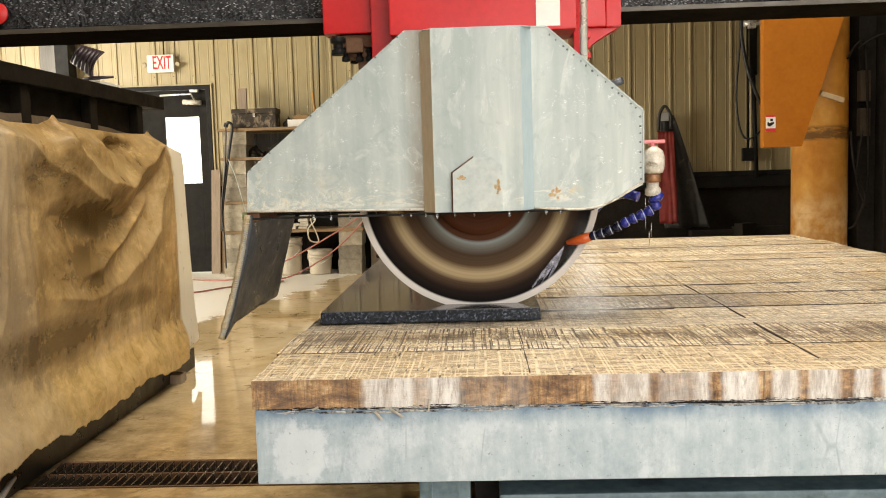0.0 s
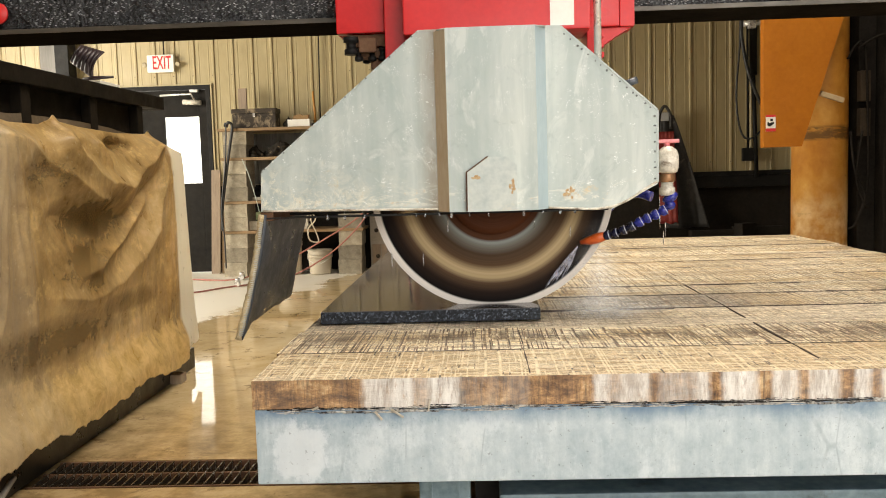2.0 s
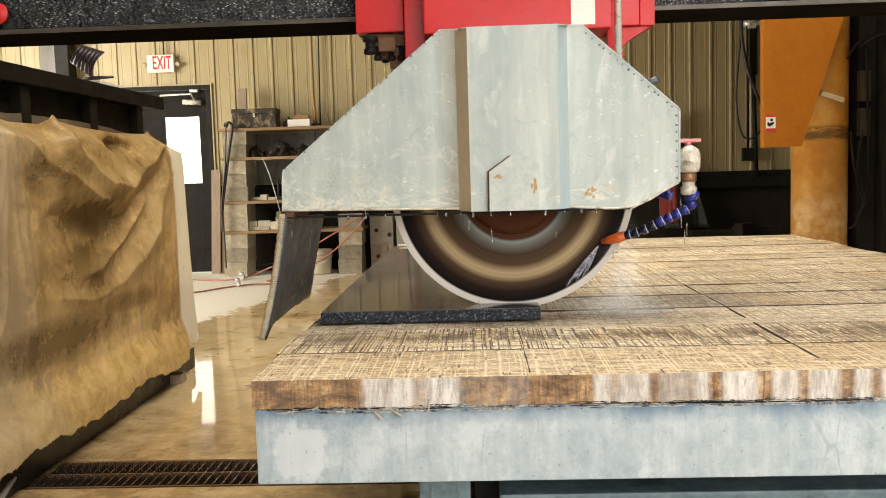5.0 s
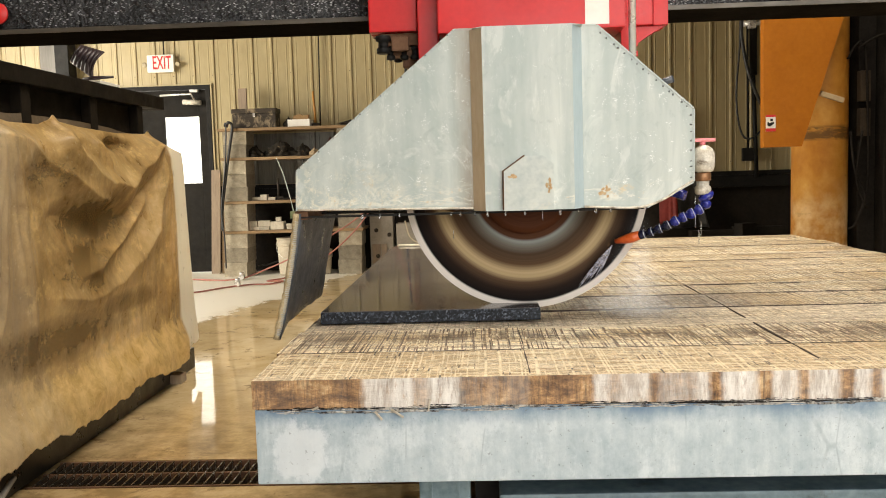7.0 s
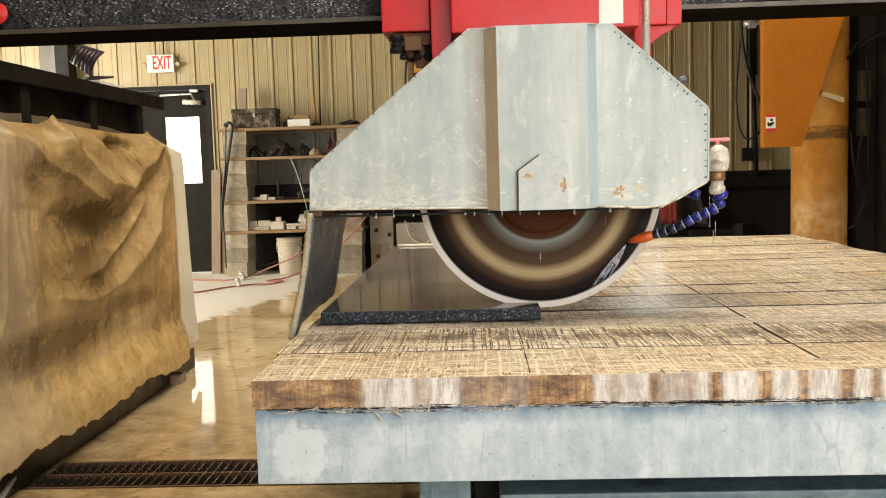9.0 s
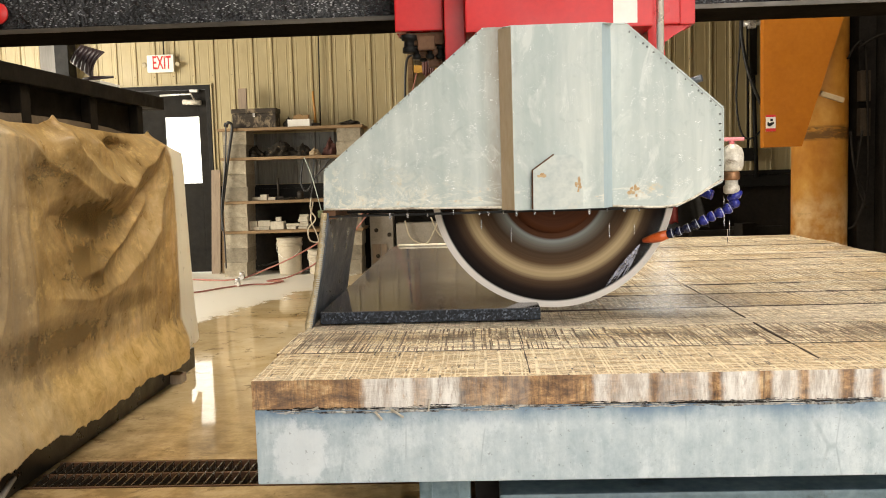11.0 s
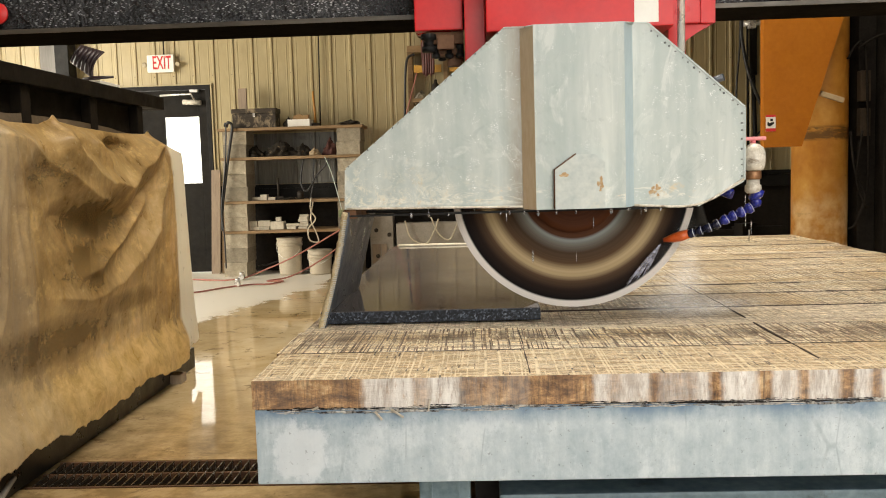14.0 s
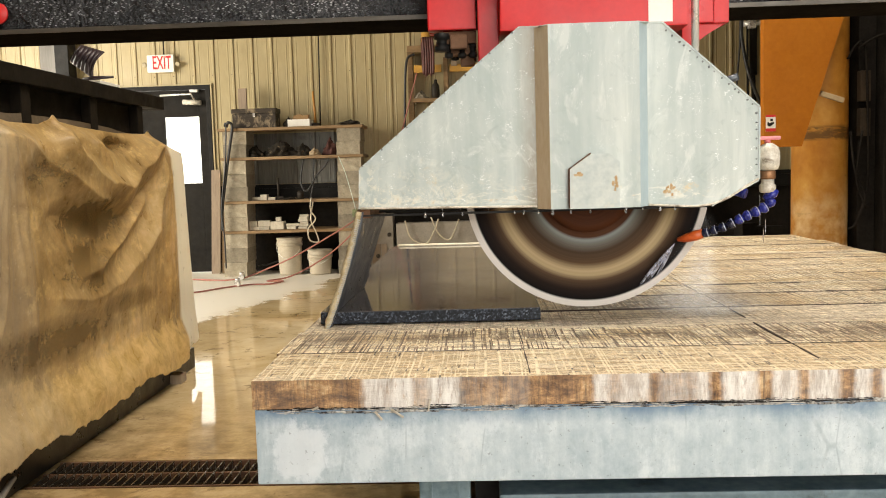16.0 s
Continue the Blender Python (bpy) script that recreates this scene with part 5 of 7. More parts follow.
lathe(bm, [(0.0003, 0.006), (0.0018, 0.003), (0.0028, -0.001), (0.0024, -0.004), (0.0008, -0.0058)], 8, "Z")
DROP = mesh_of("drop", bm, GLASS)
bm = bmesh.new()
lathe(bm, [(0.0002, 0.014), (0.0011, 0.008), (0.0013, 0.0), (0.0011, -0.010), (0.0003, -0.014)], 6, "Z")
FALLING = mesh_of("falling_drop", bm, GLASS)
rr = random.Random(8)
for k in range(13):
    x = -0.40 + 0.66 * (k + rr.uniform(-0.3, 1.3)) / 13
    y = CY if -0.1 < x < 0.12 else FY
    piece("drop", DROP, hood, (x, y + 0.002, 0.967), size=[rr.uniform(0.7, 1.3)] * 3)
DRIPS = []
for k in range(16):
    x = -0.37 + 0.63 * (k + rr.random()) / 16
    y = CY + 0.006 if -0.095 < x < 0.115 else FY + 0.006
    d = piece("falling_drop", FALLING, head, (x, y, 0.99), size=[rr.uniform(0.7, 1.3)] * 3)
    DRIPS.append((d, rr.uniform(0.45, 0.8), rr.random()))
for k in range(5):
    piece("falling_drop", FALLING, hood, (0.412 + rr.uniform(-0.012, 0.02), VY, 0.975 - 0.02 * k), size=(0.9, 0.9, 1.3))
# ---- door with a glazed light, frame, closer ----
DOORPAINT = surf("dark_brown_door", (0.006, 0.005, 0.004), (0.016, 0.013, 0.009), 6, 80, 0.7, 0, 0.1, stain=(0.05, 0.04, 0.028), spot=0.66, spec=0.2)
door = thing("door_1", (-3.44, 9.78, 0), "dark brown steel exit door with a bright glazed light", "door", kind="structure")
bm = bmesh.new()
for x0, x1, z0, z1 in ((-3.885, -3.47, 0.012, 2.05), (-3.078, -2.985, 0.012, 2.05), (-3.468, -3.08, 0.012, 1.015), (-3.468, -3.08, 1.757, 2.05)):
    box(bm, x0, x1, 9.765, 9.81, z0, z1)
part("leaf", bm, DOORPAINT, door)
bm = bmesh.new()
box(bm, -3.467, -3.081, 9.785, 9.790, 1.017, 1.755)
PANE = Nodes("door_glass")
PANE = PANE.set((0.95, 0.97, 0.96), 0.02, 0.0, Transmission_Weight=1.0, IOR=1.45)
pane = part("pane", bm, PANE, door)
pane.visible_shadow = False
for nm, x0, x1, z0, z1 in (("jamb", -3.935, -3.888, 0, 2.10), ("jamb", -2.982, -2.935, 0, 2.10), ("head_frame", -3.887, -2.983, 2.055, 2.10)):
    bm = bmesh.new()
    box(bm, x0, x1, 9.735, 9.86, z0, z1, 0.004)
    part(nm, bm, BLACK_STEEL, door)
bm = bmesh.new()
box(bm, -3.96, -2.91, 9.742, 9.775, 2.102, 2.118)
box(bm, -2.932, -2.914, 9.742, 9.775, 0.0, 2.1)
part("trim", bm, WALL, door)
bm = bmesh.new()
tube(bm, [(-3.235, 9.72, 1.915), (-3.035, 9.72, 1.905)], 0.03, 12)
closer = part("closer", bm, OFFWHITE, door, "grey hydraulic door closer")
bm = bmesh.new()
tube(bm, [(-3.10, 9.70, 1.935), (-3.13, 9.68, 2.0), (-3.47, 9.66, 1.99)], 0.011, 8)
box(bm, -3.15, -3.06, 9.70, 9.735, 2.02, 2.05)
part("closer_arm", bm, CHROME, closer)

# bright daylight outside that door
bm = bmesh.new()
box(bm, -8, 1, 13.0, 13.1, -0.5, 6)
OUT = Nodes("daylight_outside")
em = OUT.n("ShaderNodeEmission", Strength=3.2)
em.inputs["Color"].default_value = (1.0, 0.97, 0.90, 1)
OUT.link(em.outputs[0], OUT.t.nodes["Material Output"].inputs["Surface"])
solid("backdrop", bm, OUT.mat, "bright hazy daylight outside the door", "backdrop", kind="structure")


# ---- exit sign ----
def text_mesh(body, size, depth):
    cu = bpy.data.curves.new("text", "FONT")
    cu.body, cu.size, cu.extrude, cu.align_x, cu.align_y = body, size, depth, "CENTER", "CENTER"
    cu.offset = 0.002
    ob = bpy.data.objects.new("text", cu)
    scene.collection.objects.link(ob)
    me = bpy.data.meshes.new_from_object(ob)
    bpy.data.objects.remove(ob)
    out = bmesh.new()
    out.from_mesh(me)
    return out


sign = thing("exit_sign", (-3.457, 9.72, 2.34), "white exit sign with red letters and two lamp heads", "sign")
bm = bmesh.new()
box(bm, -3.607, -3.307, 9.695, 9.745, 2.247, 2.440, 0.012)
part("body", bm, WHITE, sign)
REDINK = surf("red_letters", (0.55, 0.012, 0.012), (0.66, 0.02, 0.02), 20, 100, 0.4)
bm = text_mesh("EXIT", 0.205, 0.002)
bmesh.ops.scale(bm, vec=(0.62, 1.0, 1), verts=bm.verts[:])
bmesh.ops.rotate(bm, cent=(0, 0, 0), matrix=Matrix.Rotation(radians(90), 3, "X"), verts=bm.verts[:])
xs = [v.co.x for v in bm.verts]
sc = 0.205 / (max(xs) - min(xs))
bmesh.ops.scale(bm, vec=(sc, 1, 1), verts=bm.verts[:])
bmesh.ops.translate(bm, vec=(-3.440, 9.692, 2.345), verts=bm.verts[:])
part("letters", bm, REDINK, sign, "red letters EXIT")
for x in (-3.64, -3.265):
    bm = bmesh.new()
    lathe(bm, [(0.014, 9.75), (0.027, 9.72), (0.028, 9.705), (0.016, 9.70)], 16, "Y", (x, 0, 2.335))
    part("lamp_head", bm, surf("cloudy_lens", (0.34, 0.28, 0.17), (0.44, 0.37, 0.24), 20, 90, 0.3), sign)
bm = bmesh.new()
tube(bm, [(-3.425, 9.735, 2.44), (-3.41, 9.735, 4.5)], 0.008, 8)
solid("conduit", bm, BLACK_STEEL, "thin dark conduit running up a metal wall", "conduit", at=(-3.425, 9.735, 2.44))
bm = bmesh.new()
tube(bm, [(-1.712, 9.73, 1.60), (-1.665, 9.73, 4.5)], 0.007, 8)
solid("conduit", bm, BLACK_STEEL, "dark conduit rising behind the shelves", "conduit", at=(-1.71, 9.72, 1.6))

# ---- block and board shelves ----
shelves = thing("block_shelf", (-2.0, 9.45, 0), "shelf of split-face concrete blocks and rough boards", "shelf")


def block_mesh(seed):
    bm = bmesh.new()
    box(bm, -0.125, 0.125, -0.17, 0.17, 0, 0.149)
    bmesh.ops.subdivide_edges(bm, edges=bm.edges[:], cuts=3, use_grid_fill=True)
    for v in bm.verts:
        rough = 0.010 if v.co.y < -0.16 else 0.003
        v.co += Vector((noise.noise(v.co * 21 + Vector((seed, 0, 0))) * 0.004, noise.noise(v.co * 26 + Vector((0, seed, 0))) * rough, 0))
    return mesh_of("block", bm, BLOCK)


BLOCKS = [block_mesh(s) for s in (1.0, 5.0, 9.0)]
BOARDS_Z = (0.462, 0.782, 1.245, 1.555)
rr = random.Random(2)
for cx0, cx1 in ((-2.608, -2.555), (-1.378, -1.340)):
    z = 0.0
    for top, n in zip(BOARDS_Z, (3, 2, 3, 2)):
        hgt = (top - 0.001 - z) / n
        for k in range(n):
            f = (z + hgt * k) / 1.55
            piece("block", rr.choice(BLOCKS), shelves, (cx0 + (cx1 - cx0) * f + rr.uniform(-0.006, 0.006), 9.46 + rr.uniform(-0.008, 0.008), z + hgt * k), rot=(0, 0, rr.uniform(-0.03, 0.03)), size=(1, 1, (hgt - 0.002) / 0.149))
        z = top + 0.031
for z, x0, x1 in zip(BOARDS_Z, (-2.74, -2.72, -2.72, -2.74), (-1.22, -1.24, -1.19, -1.19)):
    bm = bmesh.new()
    box(bm, x0, x1, 9.27, 9.730, z, z + 0.03, 0.003)
    part("board", bm, BOARD, shelves)

# things on the shelves
CHARCOAL = surf("scuffed_black_metal", (0.014, 0.011, 0.008), (0.055, 0.044, 0.032), 18, 120, 0.65, 0.0, 0.3, stain=(0.22, 0.17, 0.11), spot=0.58, spec=0.25)
tz = 1.586
SCUFFED = surf("scuffed_toolbox_paint", (0.016, 0.012, 0.008), (0.06, 0.045, 0.03), 16, 120, 0.6, 0.0, 0.3, stain=(0.26, 0.20, 0.13), spot=0.52, spec=0.25, stretch=(0.5, 1, 2))
toolbox = thing("toolbox", (-2.35, 9.44, tz), "scuffed black metal toolbox on the top board", "toolbox")
bm = bmesh.new()
box(bm, -2.585, -2.118, 9.33, 9.55, tz + 0.001, tz + 0.15, 0.006)
part("box_body", bm, SCUFFED, toolbox)
bm = bmesh.new()
box(bm, -2.592, -2.111, 9.322, 9.555, tz + 0.152, tz + 0.205, 0.012)
lid = part("lid", bm, SCUFFED, toolbox)
bm = bmesh.new()
box(bm, -2.36, -2.335, 9.316, 9.322, tz + 0.115, tz + 0.155, 0.003)
part("latch", bm, CHROME, toolbox)
GREYWOOD = surf("weathered_wood", (0.22, 0.16, 0.11), (0.36, 0.28, 0.20), 8, 70, 0.8, 0, 0.3, stretch=(1, 1, 0.15))
bm = bmesh.new()
box(bm, -2.575, -2.485, 9.57, 9.61, tz + 0.001, 2.03, 0.003)
solid("timber_offcut", bm, GREYWOOD, "grey timber offcut standing behind a toolbox", "offcut", at=(-2.53, 9.59, tz))
carton = thing("carton", (-1.87, 9.42, tz), "open white carton with a brown lining on the top board", "box")
bm = bmesh.new()
box(bm, -1.99, -1.755, 9.32, 9.33, tz + 0.001, tz + 0.075)
box(bm, -1.99, -1.755, 9.50, 9.51, tz + 0.001, tz + 0.075)
box(bm, -1.99, -1.98, 9.331, 9.499, tz + 0.001, tz + 0.075)
box(bm, -1.765, -1.755, 9.331, 9.499, tz + 0.001, tz + 0.075)
box(bm, -1.979, -1.766, 9.331, 9.499, tz + 0.001, tz + 0.006)
part("tray", bm, WHITE, carton)
CARD = surf("brown_card", (0.26, 0.15, 0.06), (0.40, 0.25, 0.11), 10, 60, 0.8)
bm = bmesh.new()
prism(bm, [(-1.965, tz + 0.007), (-1.79, tz + 0.007), (-1.785, tz + 0.13), (-1.84, tz + 0.118), (-1.87, tz + 0.135), (-1.95, tz + 0.122)], 9.42, 9.49)
part("lining", bm, CARD, carton)


def handle_tool(name, x, y, z, h, lean, label, col, headed=True, r=0.012):
    t = thing(name, (x, y, z), label, "tool")
    bm = bmesh.new()
    tube(bm, [(x, y, z + 0.001), (x + lean * 0.5, y, z + h * 0.5), (x + lean, y, z + h)], [r, r * 1.15, r * 0.9], 10)
    part("shaft", bm, col, t)
    if headed:
        bm = bmesh.new()
        box(bm, x - 0.05, x + 0.05, y - 0.018, y + 0.018, z + 0.001, z + 0.035, 0.006)
        part("tool_head", bm, CHARCOAL, t)
    return t


AMBER = surf("varnished_handle", (0.34, 0.15, 0.03), (0.52, 0.26, 0.06), 12, 80, 0.4, stretch=(1, 1, 0.2))
handle_tool("hammer", -1.71, 9.44, tz, 0.375, -0.018, "hammer standing on its head, amber wooden handle", AMBER)
handle_tool("mallet", -2.14, 9.40, 0.813, 0.235, 0.0, "dark mallet standing on its head with a black grip", CHARCOAL)


def rag_pile(name, x, y, z, w, d, h, seed, mat, label, category="rag"):
    bm = bmesh.new()
    n, mm = 40, 16
    rings = []
    for j in range(mm + 1):
        q = j / mm
        rr_ = math.sin(math.pi * (0.5 + 0.5 * q)) if j else 1.0
        ring = []
        for i in range(n):
            a = 2 * math.pi * i / n
            k = 1 + 0.6 * noise.noise((math.cos(a) * 1.6 + seed, math.sin(a) * 1.6, q * 2)) + 0.5 * noise.noise((math.cos(a) * 4 + seed, math.sin(a) * 4, q * 5))
            zz = h * (q ** 0.8) * (1 + 0.35 * noise.noise((math.cos(a) * 2, math.sin(a) * 2 + seed, 3 * q)))
            ring.append(bm.verts.new((x + w * 0.5 * rr_ * k * math.cos(a), y + d * 0.5 * rr_ * k * math.sin(a), z + 0.001 + max(zz, 0.0))))
        rings.append(ring)
    for a, b in zip(rings, rings[1:]):
        for i in range(n):
            bm.faces.new((a[i], a[(i + 1) % n], b[(i + 1) % n], b[i])).smooth = True
    bm.faces.new(rings[0][::-1])
    bmesh.ops.remove_doubles(bm, verts=bm.verts[:], dist=0.0005)
    bmesh.ops.recalc_face_normals(bm, faces=bm.faces[:])
    return solid(name, bm, mat, label, category, at=(x, y, z))


RAG = surf("oily_rags", (0.008, 0.007, 0.006), (0.05, 0.04, 0.028), 30, 150, 0.9, 0, 0.9, stain=(0.30, 0.22, 0.13), spot=0.60, spec=0.2)
rag_pile("crumpled_rag", -2.38, 9.42, 1.276, 0.20, 0.18, 0.11, 1, RAG, "small heap of dark oily rags on a board")
rag_pile("crumpled_rag", -2.10, 9.42, 1.276, 0.34, 0.22, 0.15, 2, RAG, "heap of dark oily rags and gloves")
rag_pile("crumpled_rag", -1.86, 9.42, 1.276, 0.16, 0.16, 0.13, 3, RAG, "dark crumpled rags on a board")
rag_pile("glove", -1.725, 9.36, 1.276, 0.10, 0.10, 0.08, 4, surf("tan_glove", (0.26, 0.19, 0.11), (0.44, 0.34, 0.22), 20, 100, 0.9), "tan work glove on a board", "glove")
rag_pile("cap", -1.56, 9.42, 1.276, 0.13, 0.13, 0.18, 5, surf("dull_red_cloth", (0.04, 0.012, 0.009), (0.09, 0.03, 0.02), 20, 100, 0.9), "dull red cloth bundle on a board", "cloth")
rag_pile("cable_heap", -1.33, 9.42, tz, 0.24, 0.16, 0.055, 6, RAG, "flat heap of black cable on the end of a shelf", "cable")
rag_pile("crumpled_rag", -2.0, 9.42, tz, 0.10, 0.10, 0.10, 7, RAG, "black cord bundled beside a carton", "cord")
STONE = surf("pale_stone_sample", (0.44, 0.38, 0.28), (0.66, 0.60, 0.48), 25, 120, 0.8, 0, 0.3, vary=0.25)


def sample(x0, x1, z0, z1, y=9.36, d=0.10, turn=0.0, name="stone_sample"):
    bm = bmesh.new()
    box(bm, x0, x1, y, y + d, z0 + 0.001, z1, 0.003)
    bmesh.ops.rotate(bm, cent=((x0 + x1) / 2, y + d / 2, z0), matrix=Matrix.Rotation(turn, 3, "Z"), verts=bm.verts[:])
    solid(name, bm, STONE, "pale cut stone sample on a rough board", "stone", group="stone samples on the shelf", at=((x0 + x1) / 2, y + d / 2, z0))


b4 = 0.493
sample(-2.485, -2.36, b4, b4 + 0.035)
sample(-2.36, -2.25, b4, b4 + 0.035)
sample(-2.475, -2.38, b4 + 0.036, b4 + 0.095)
sample(-2.37, -2.245, b4 + 0.036, b4 + 0.10, turn=0.08)
sample(-2.235, -2.09, b4, b4 + 0.085, turn=-0.05)
sample(-2.175, -2.12, b4 + 0.086, b4 + 0.135, d=0.05)
sample(-2.06, -1.96, b4, b4 + 0.03)
sample(-2.07, -1.93, b4 + 0.031, b4 + 0.06, turn=0.1)
for k in range(6):
    sample(-1.93 + 0.006 * (k % 3), -1.83 + 0.008 * (k % 2), b4 + 0.026 * k, b4 + 0.026 * k + 0.025, turn=0.1 * (k % 3) - 0.1)
b3z = 0.813
for x0, x1, h in ((-2.42, -2.30, 0.035), (-2.33, -2.26, 0.06), (-2.25, -2.17, 0.03)):
    sample(x0, x1, b3z, b3z + h, turn=0.3 * (x0 + 2.3))
bm = bmesh.new()
lathe(bm, [(0.035, b3z + 0.001), (0.037, b3z + 0.07), (0.03, b3z + 0.085)], 16, "Z", (-1.90, 9.40, 0))
solid("tin_can", bm, CHARCOAL, "small black tin on a board", "tin", at=(-1.90, 9.40, b3z))
rag_pile("grit_heap", -2.03, 9.40, b3z, 0.26, 0.12, 0.025, 9, RAG, "scatter of dark grit and scraps on a board", "scrap")

# buckets
BUCKET = surf("dirty_white_bucket", (0.42, 0.36, 0.26), (0.60, 0.53, 0.41), 7, 70, 0.5, 0, 0.1, stain=(0.32, 0.24, 0.14))


def bucket(x, y, r, h):
    t = thing("bucket", (x, y, 0), "dirty white plastic bucket under the shelf" if h > 0.3 else "short dirty white pail under the shelf", "bucket")
    bm = bmesh.new()
    lathe(bm, [(r * 0.86, 0.002), (r * 0.88, 0.02), (r * 0.97, h - 0.08), (r * 1.0, h), (r * 0.96, h), (r * 0.84, 0.02)], 36, "Z", (x, y, 0))
    part("pail", bm, BUCKET, t)
    for z in (h - 0.085, h - 0.055, h - 0.012):
        bm = bmesh.new()
        lathe(bm, [(r * 0.95, z), (r * 1.05, z + 0.002), (r * 1.05, z + 0.010), (r * 0.95, z + 0.012)], 36, "Z", (x, y, 0))
        part("rim", bm, BUCKET, t)
    bm = bmesh.new()
    tube(bm, curve_pts([(x - r * 1.05, y, h - 0.06), (x - r * 0.8, y - r * 0.8, h * 0.62), (x, y - r * 1.1, h * 0.45), (x + r * 0.8, y - r * 0.8, h * 0.62), (x + r * 1.05, y, h - 0.06)], 6), 0.003, 6)
    part("bail", bm, CHROME, t)


bucket(-2.045, 9.40, 0.135, 0.40)
bucket(-1.715, 9.38, 0.130, 0.265)

# leaning boards by the door
for x0, x1, z1, y, lab in ((-2.985, -2.885, 1.16, 9.62, "pale board standing against the wall by a door"), (-2.872, -2.815, 1.02, 9.64, "narrow pale board leaning beside the shelf")):
    bm = bmesh.new()
    box(bm, x0, x1, y, y + 0.03, 0.002, z1, 0.003)
    bmesh.ops.rotate(bm, cent=(x0, y, 0), matrix=Matrix.Rotation(radians(-3), 3, "X"), verts=bm.verts[:])
    bmesh.ops.rotate(bm, cent=(x0, y, 0), matrix=Matrix.Rotation(radians(2.0), 3, "Y"), verts=bm.verts[:])
    solid("plank_offcut", bm, GREYWOOD if x0 < -2.9 else BOARD, lab, "board", at=(x0, y, 0))

# hoses and cords
BLACKHOSE = surf("black_hose", (0.012, 0.012, 0.012), (0.04, 0.04, 0.038), 20, 120, 0.4)
REDHOSE = surf("red_air_hose", (0.36, 0.12, 0.09), (0.50, 0.22, 0.17), 12, 90, 0.5)
CORD = surf("pale_cord", (0.45, 0.38, 0.26), (0.62, 0.55, 0.42), 20, 90, 0.7)


def cord(name, pts, r, mat, label, category="hose", n=8):
    bm = bmesh.new()
    tube(bm, curve_pts(pts, n), r, 8)
    return solid(name, bm, mat, label, category, at=pts[0])


cord("hanging_hose", [(-2.625, 9.24, 1.60), (-2.60, 9.22, 1.645), (-2.565, 9.24, 1.60), (-2.60, 9.23, 1.38), (-2.655, 9.23, 1.08), (-2.71, 9.23, 0.74), (-2.72, 9.23, 0.5)], 0.015, BLACKHOSE, "thick black hose hung on a shelf end")
cord("hanging_hose", [(-2.645, 9.23, 1.60), (-2.64, 9.22, 1.63), (-2.625, 9.21, 1.59), (-2.655, 9.21, 1.16), (-2.715, 9.21, 0.74), (-2.70, 9.21, 0.45), (-2.70, 9.22, 0.10)], 0.008, BLACKHOSE, "thin black hose hung on a shelf end")
cord("air_hose", [(-3.3, 8.98, 0.012), (-3.047, 9.04, 0.012), (-2.75, 8.93, 0.012), (-2.60, 8.90, 0.012), (-2.45, 9.0, 0.02), (-2.30, 9.10, 0.07), (-1.98, 9.1, 0.20), (-1.60, 9.15, 0.40), (-1.25, 9.22, 0.62), (-0.95, 9.3, 0.95), (-0.80, 9.55, 1.5), (-0.60, 9.66, 2.2)], 0.008, REDHOSE, "red air hose lying on the floor and rising to a reel")
cord("air_hose", [(-3.0, 7.9, 0.012), (-2.65, 8.0, 0.012), (-2.45, 8.3, 0.012), (-2.25, 8.48, 0.012), (-2.05, 8.5, 0.012), (-1.98, 8.72, 0.012), (-2.15, 8.75, 0.012), (-1.95, 8.95, 0.03), (-1.65, 9.1, 0.18), (-1.35, 9.2, 0.42), (-1.1, 9.25, 0.75), (-0.85, 9.5, 1.4)], 0.008, REDHOSE, "second red air hose looped on the floor")
for x, y in ((-2.47, 8.98), (-2.36, 8.42)):
    bm = bmesh.new()
    tube(bm, [(x, y - 0.03, 0.034), (x, y + 0.03, 0.034)], 0.028, 10)
    lathe(bm, [(0.012, 0.05), (0.026, 0.06), (0.026, 0.085)], 10, "Z", (x, y, 0))
    solid("hose_coupling", bm, CHROME, "metal coupling on a red air hose", "coupling", at=(x, y, 0.006))
cord("pale_cord", [(-1.76, 9.25, 0.83), (-1.77, 9.24, 0.70), (-1.72, 9.24, 0.60), (-1.80, 9.24, 0.50), (-1.79, 9.24, 0.38), (-1.70, 9.24, 0.36), (-1.72, 9.24, 0.46), (-1.77, 9.24, 0.60), (-1.74, 9.25, 0.79)], 0.007, CORD, "pale knotted cord hanging from a board", "cord")
cord("black_cord", [(-1.83, 9.27, 1.24), (-1.86, 9.24, 1.0), (-1.80, 9.24, 0.90), (-1.70, 9.25, 1.05), (-1.60, 9.25, 1.16), (-1.55, 9.26, 1.24)], 0.009, BLACKHOSE, "black cord looped below a board", "cord")
cord("black_cord", [(-1.72, 9.27, 1.24), (-1.73, 9.25, 1.0), (-1.76, 9.25, 0.84)], 0.007, BLACKHOSE, "thin black cord hanging between boards", "cord")
cord("black_cord", [(-2.44, 9.55, 0.08), (-2.2, 9.5, 0.14), (-1.95, 9.58, 0.30)], 0.008, BLACKHOSE, "thin black cord under the lowest board", "cord")

# pillar of grey plates beside the shelves
GREYSTONE = surf("grey_concrete", (0.24, 0.21, 0.17), (0.38, 0.34, 0.28), 6, 60, 0.85, 0, 0.3)
pillar = thing("steel_column", (-0.98, 9.60, 0), "dusty grey steel building column with a bolted foot", "column", kind="structure")
bm = bmesh.new()
box(bm, -1.17, -0.92, 9.45, 9.70, 0.0, 0.62, 0.01)
part("footing", bm, GREYSTONE, pillar)
bm = bmesh.new()
box(bm, -1.15, -1.06, 9.435, 9.449, 0.02, 0.30, 0.004)
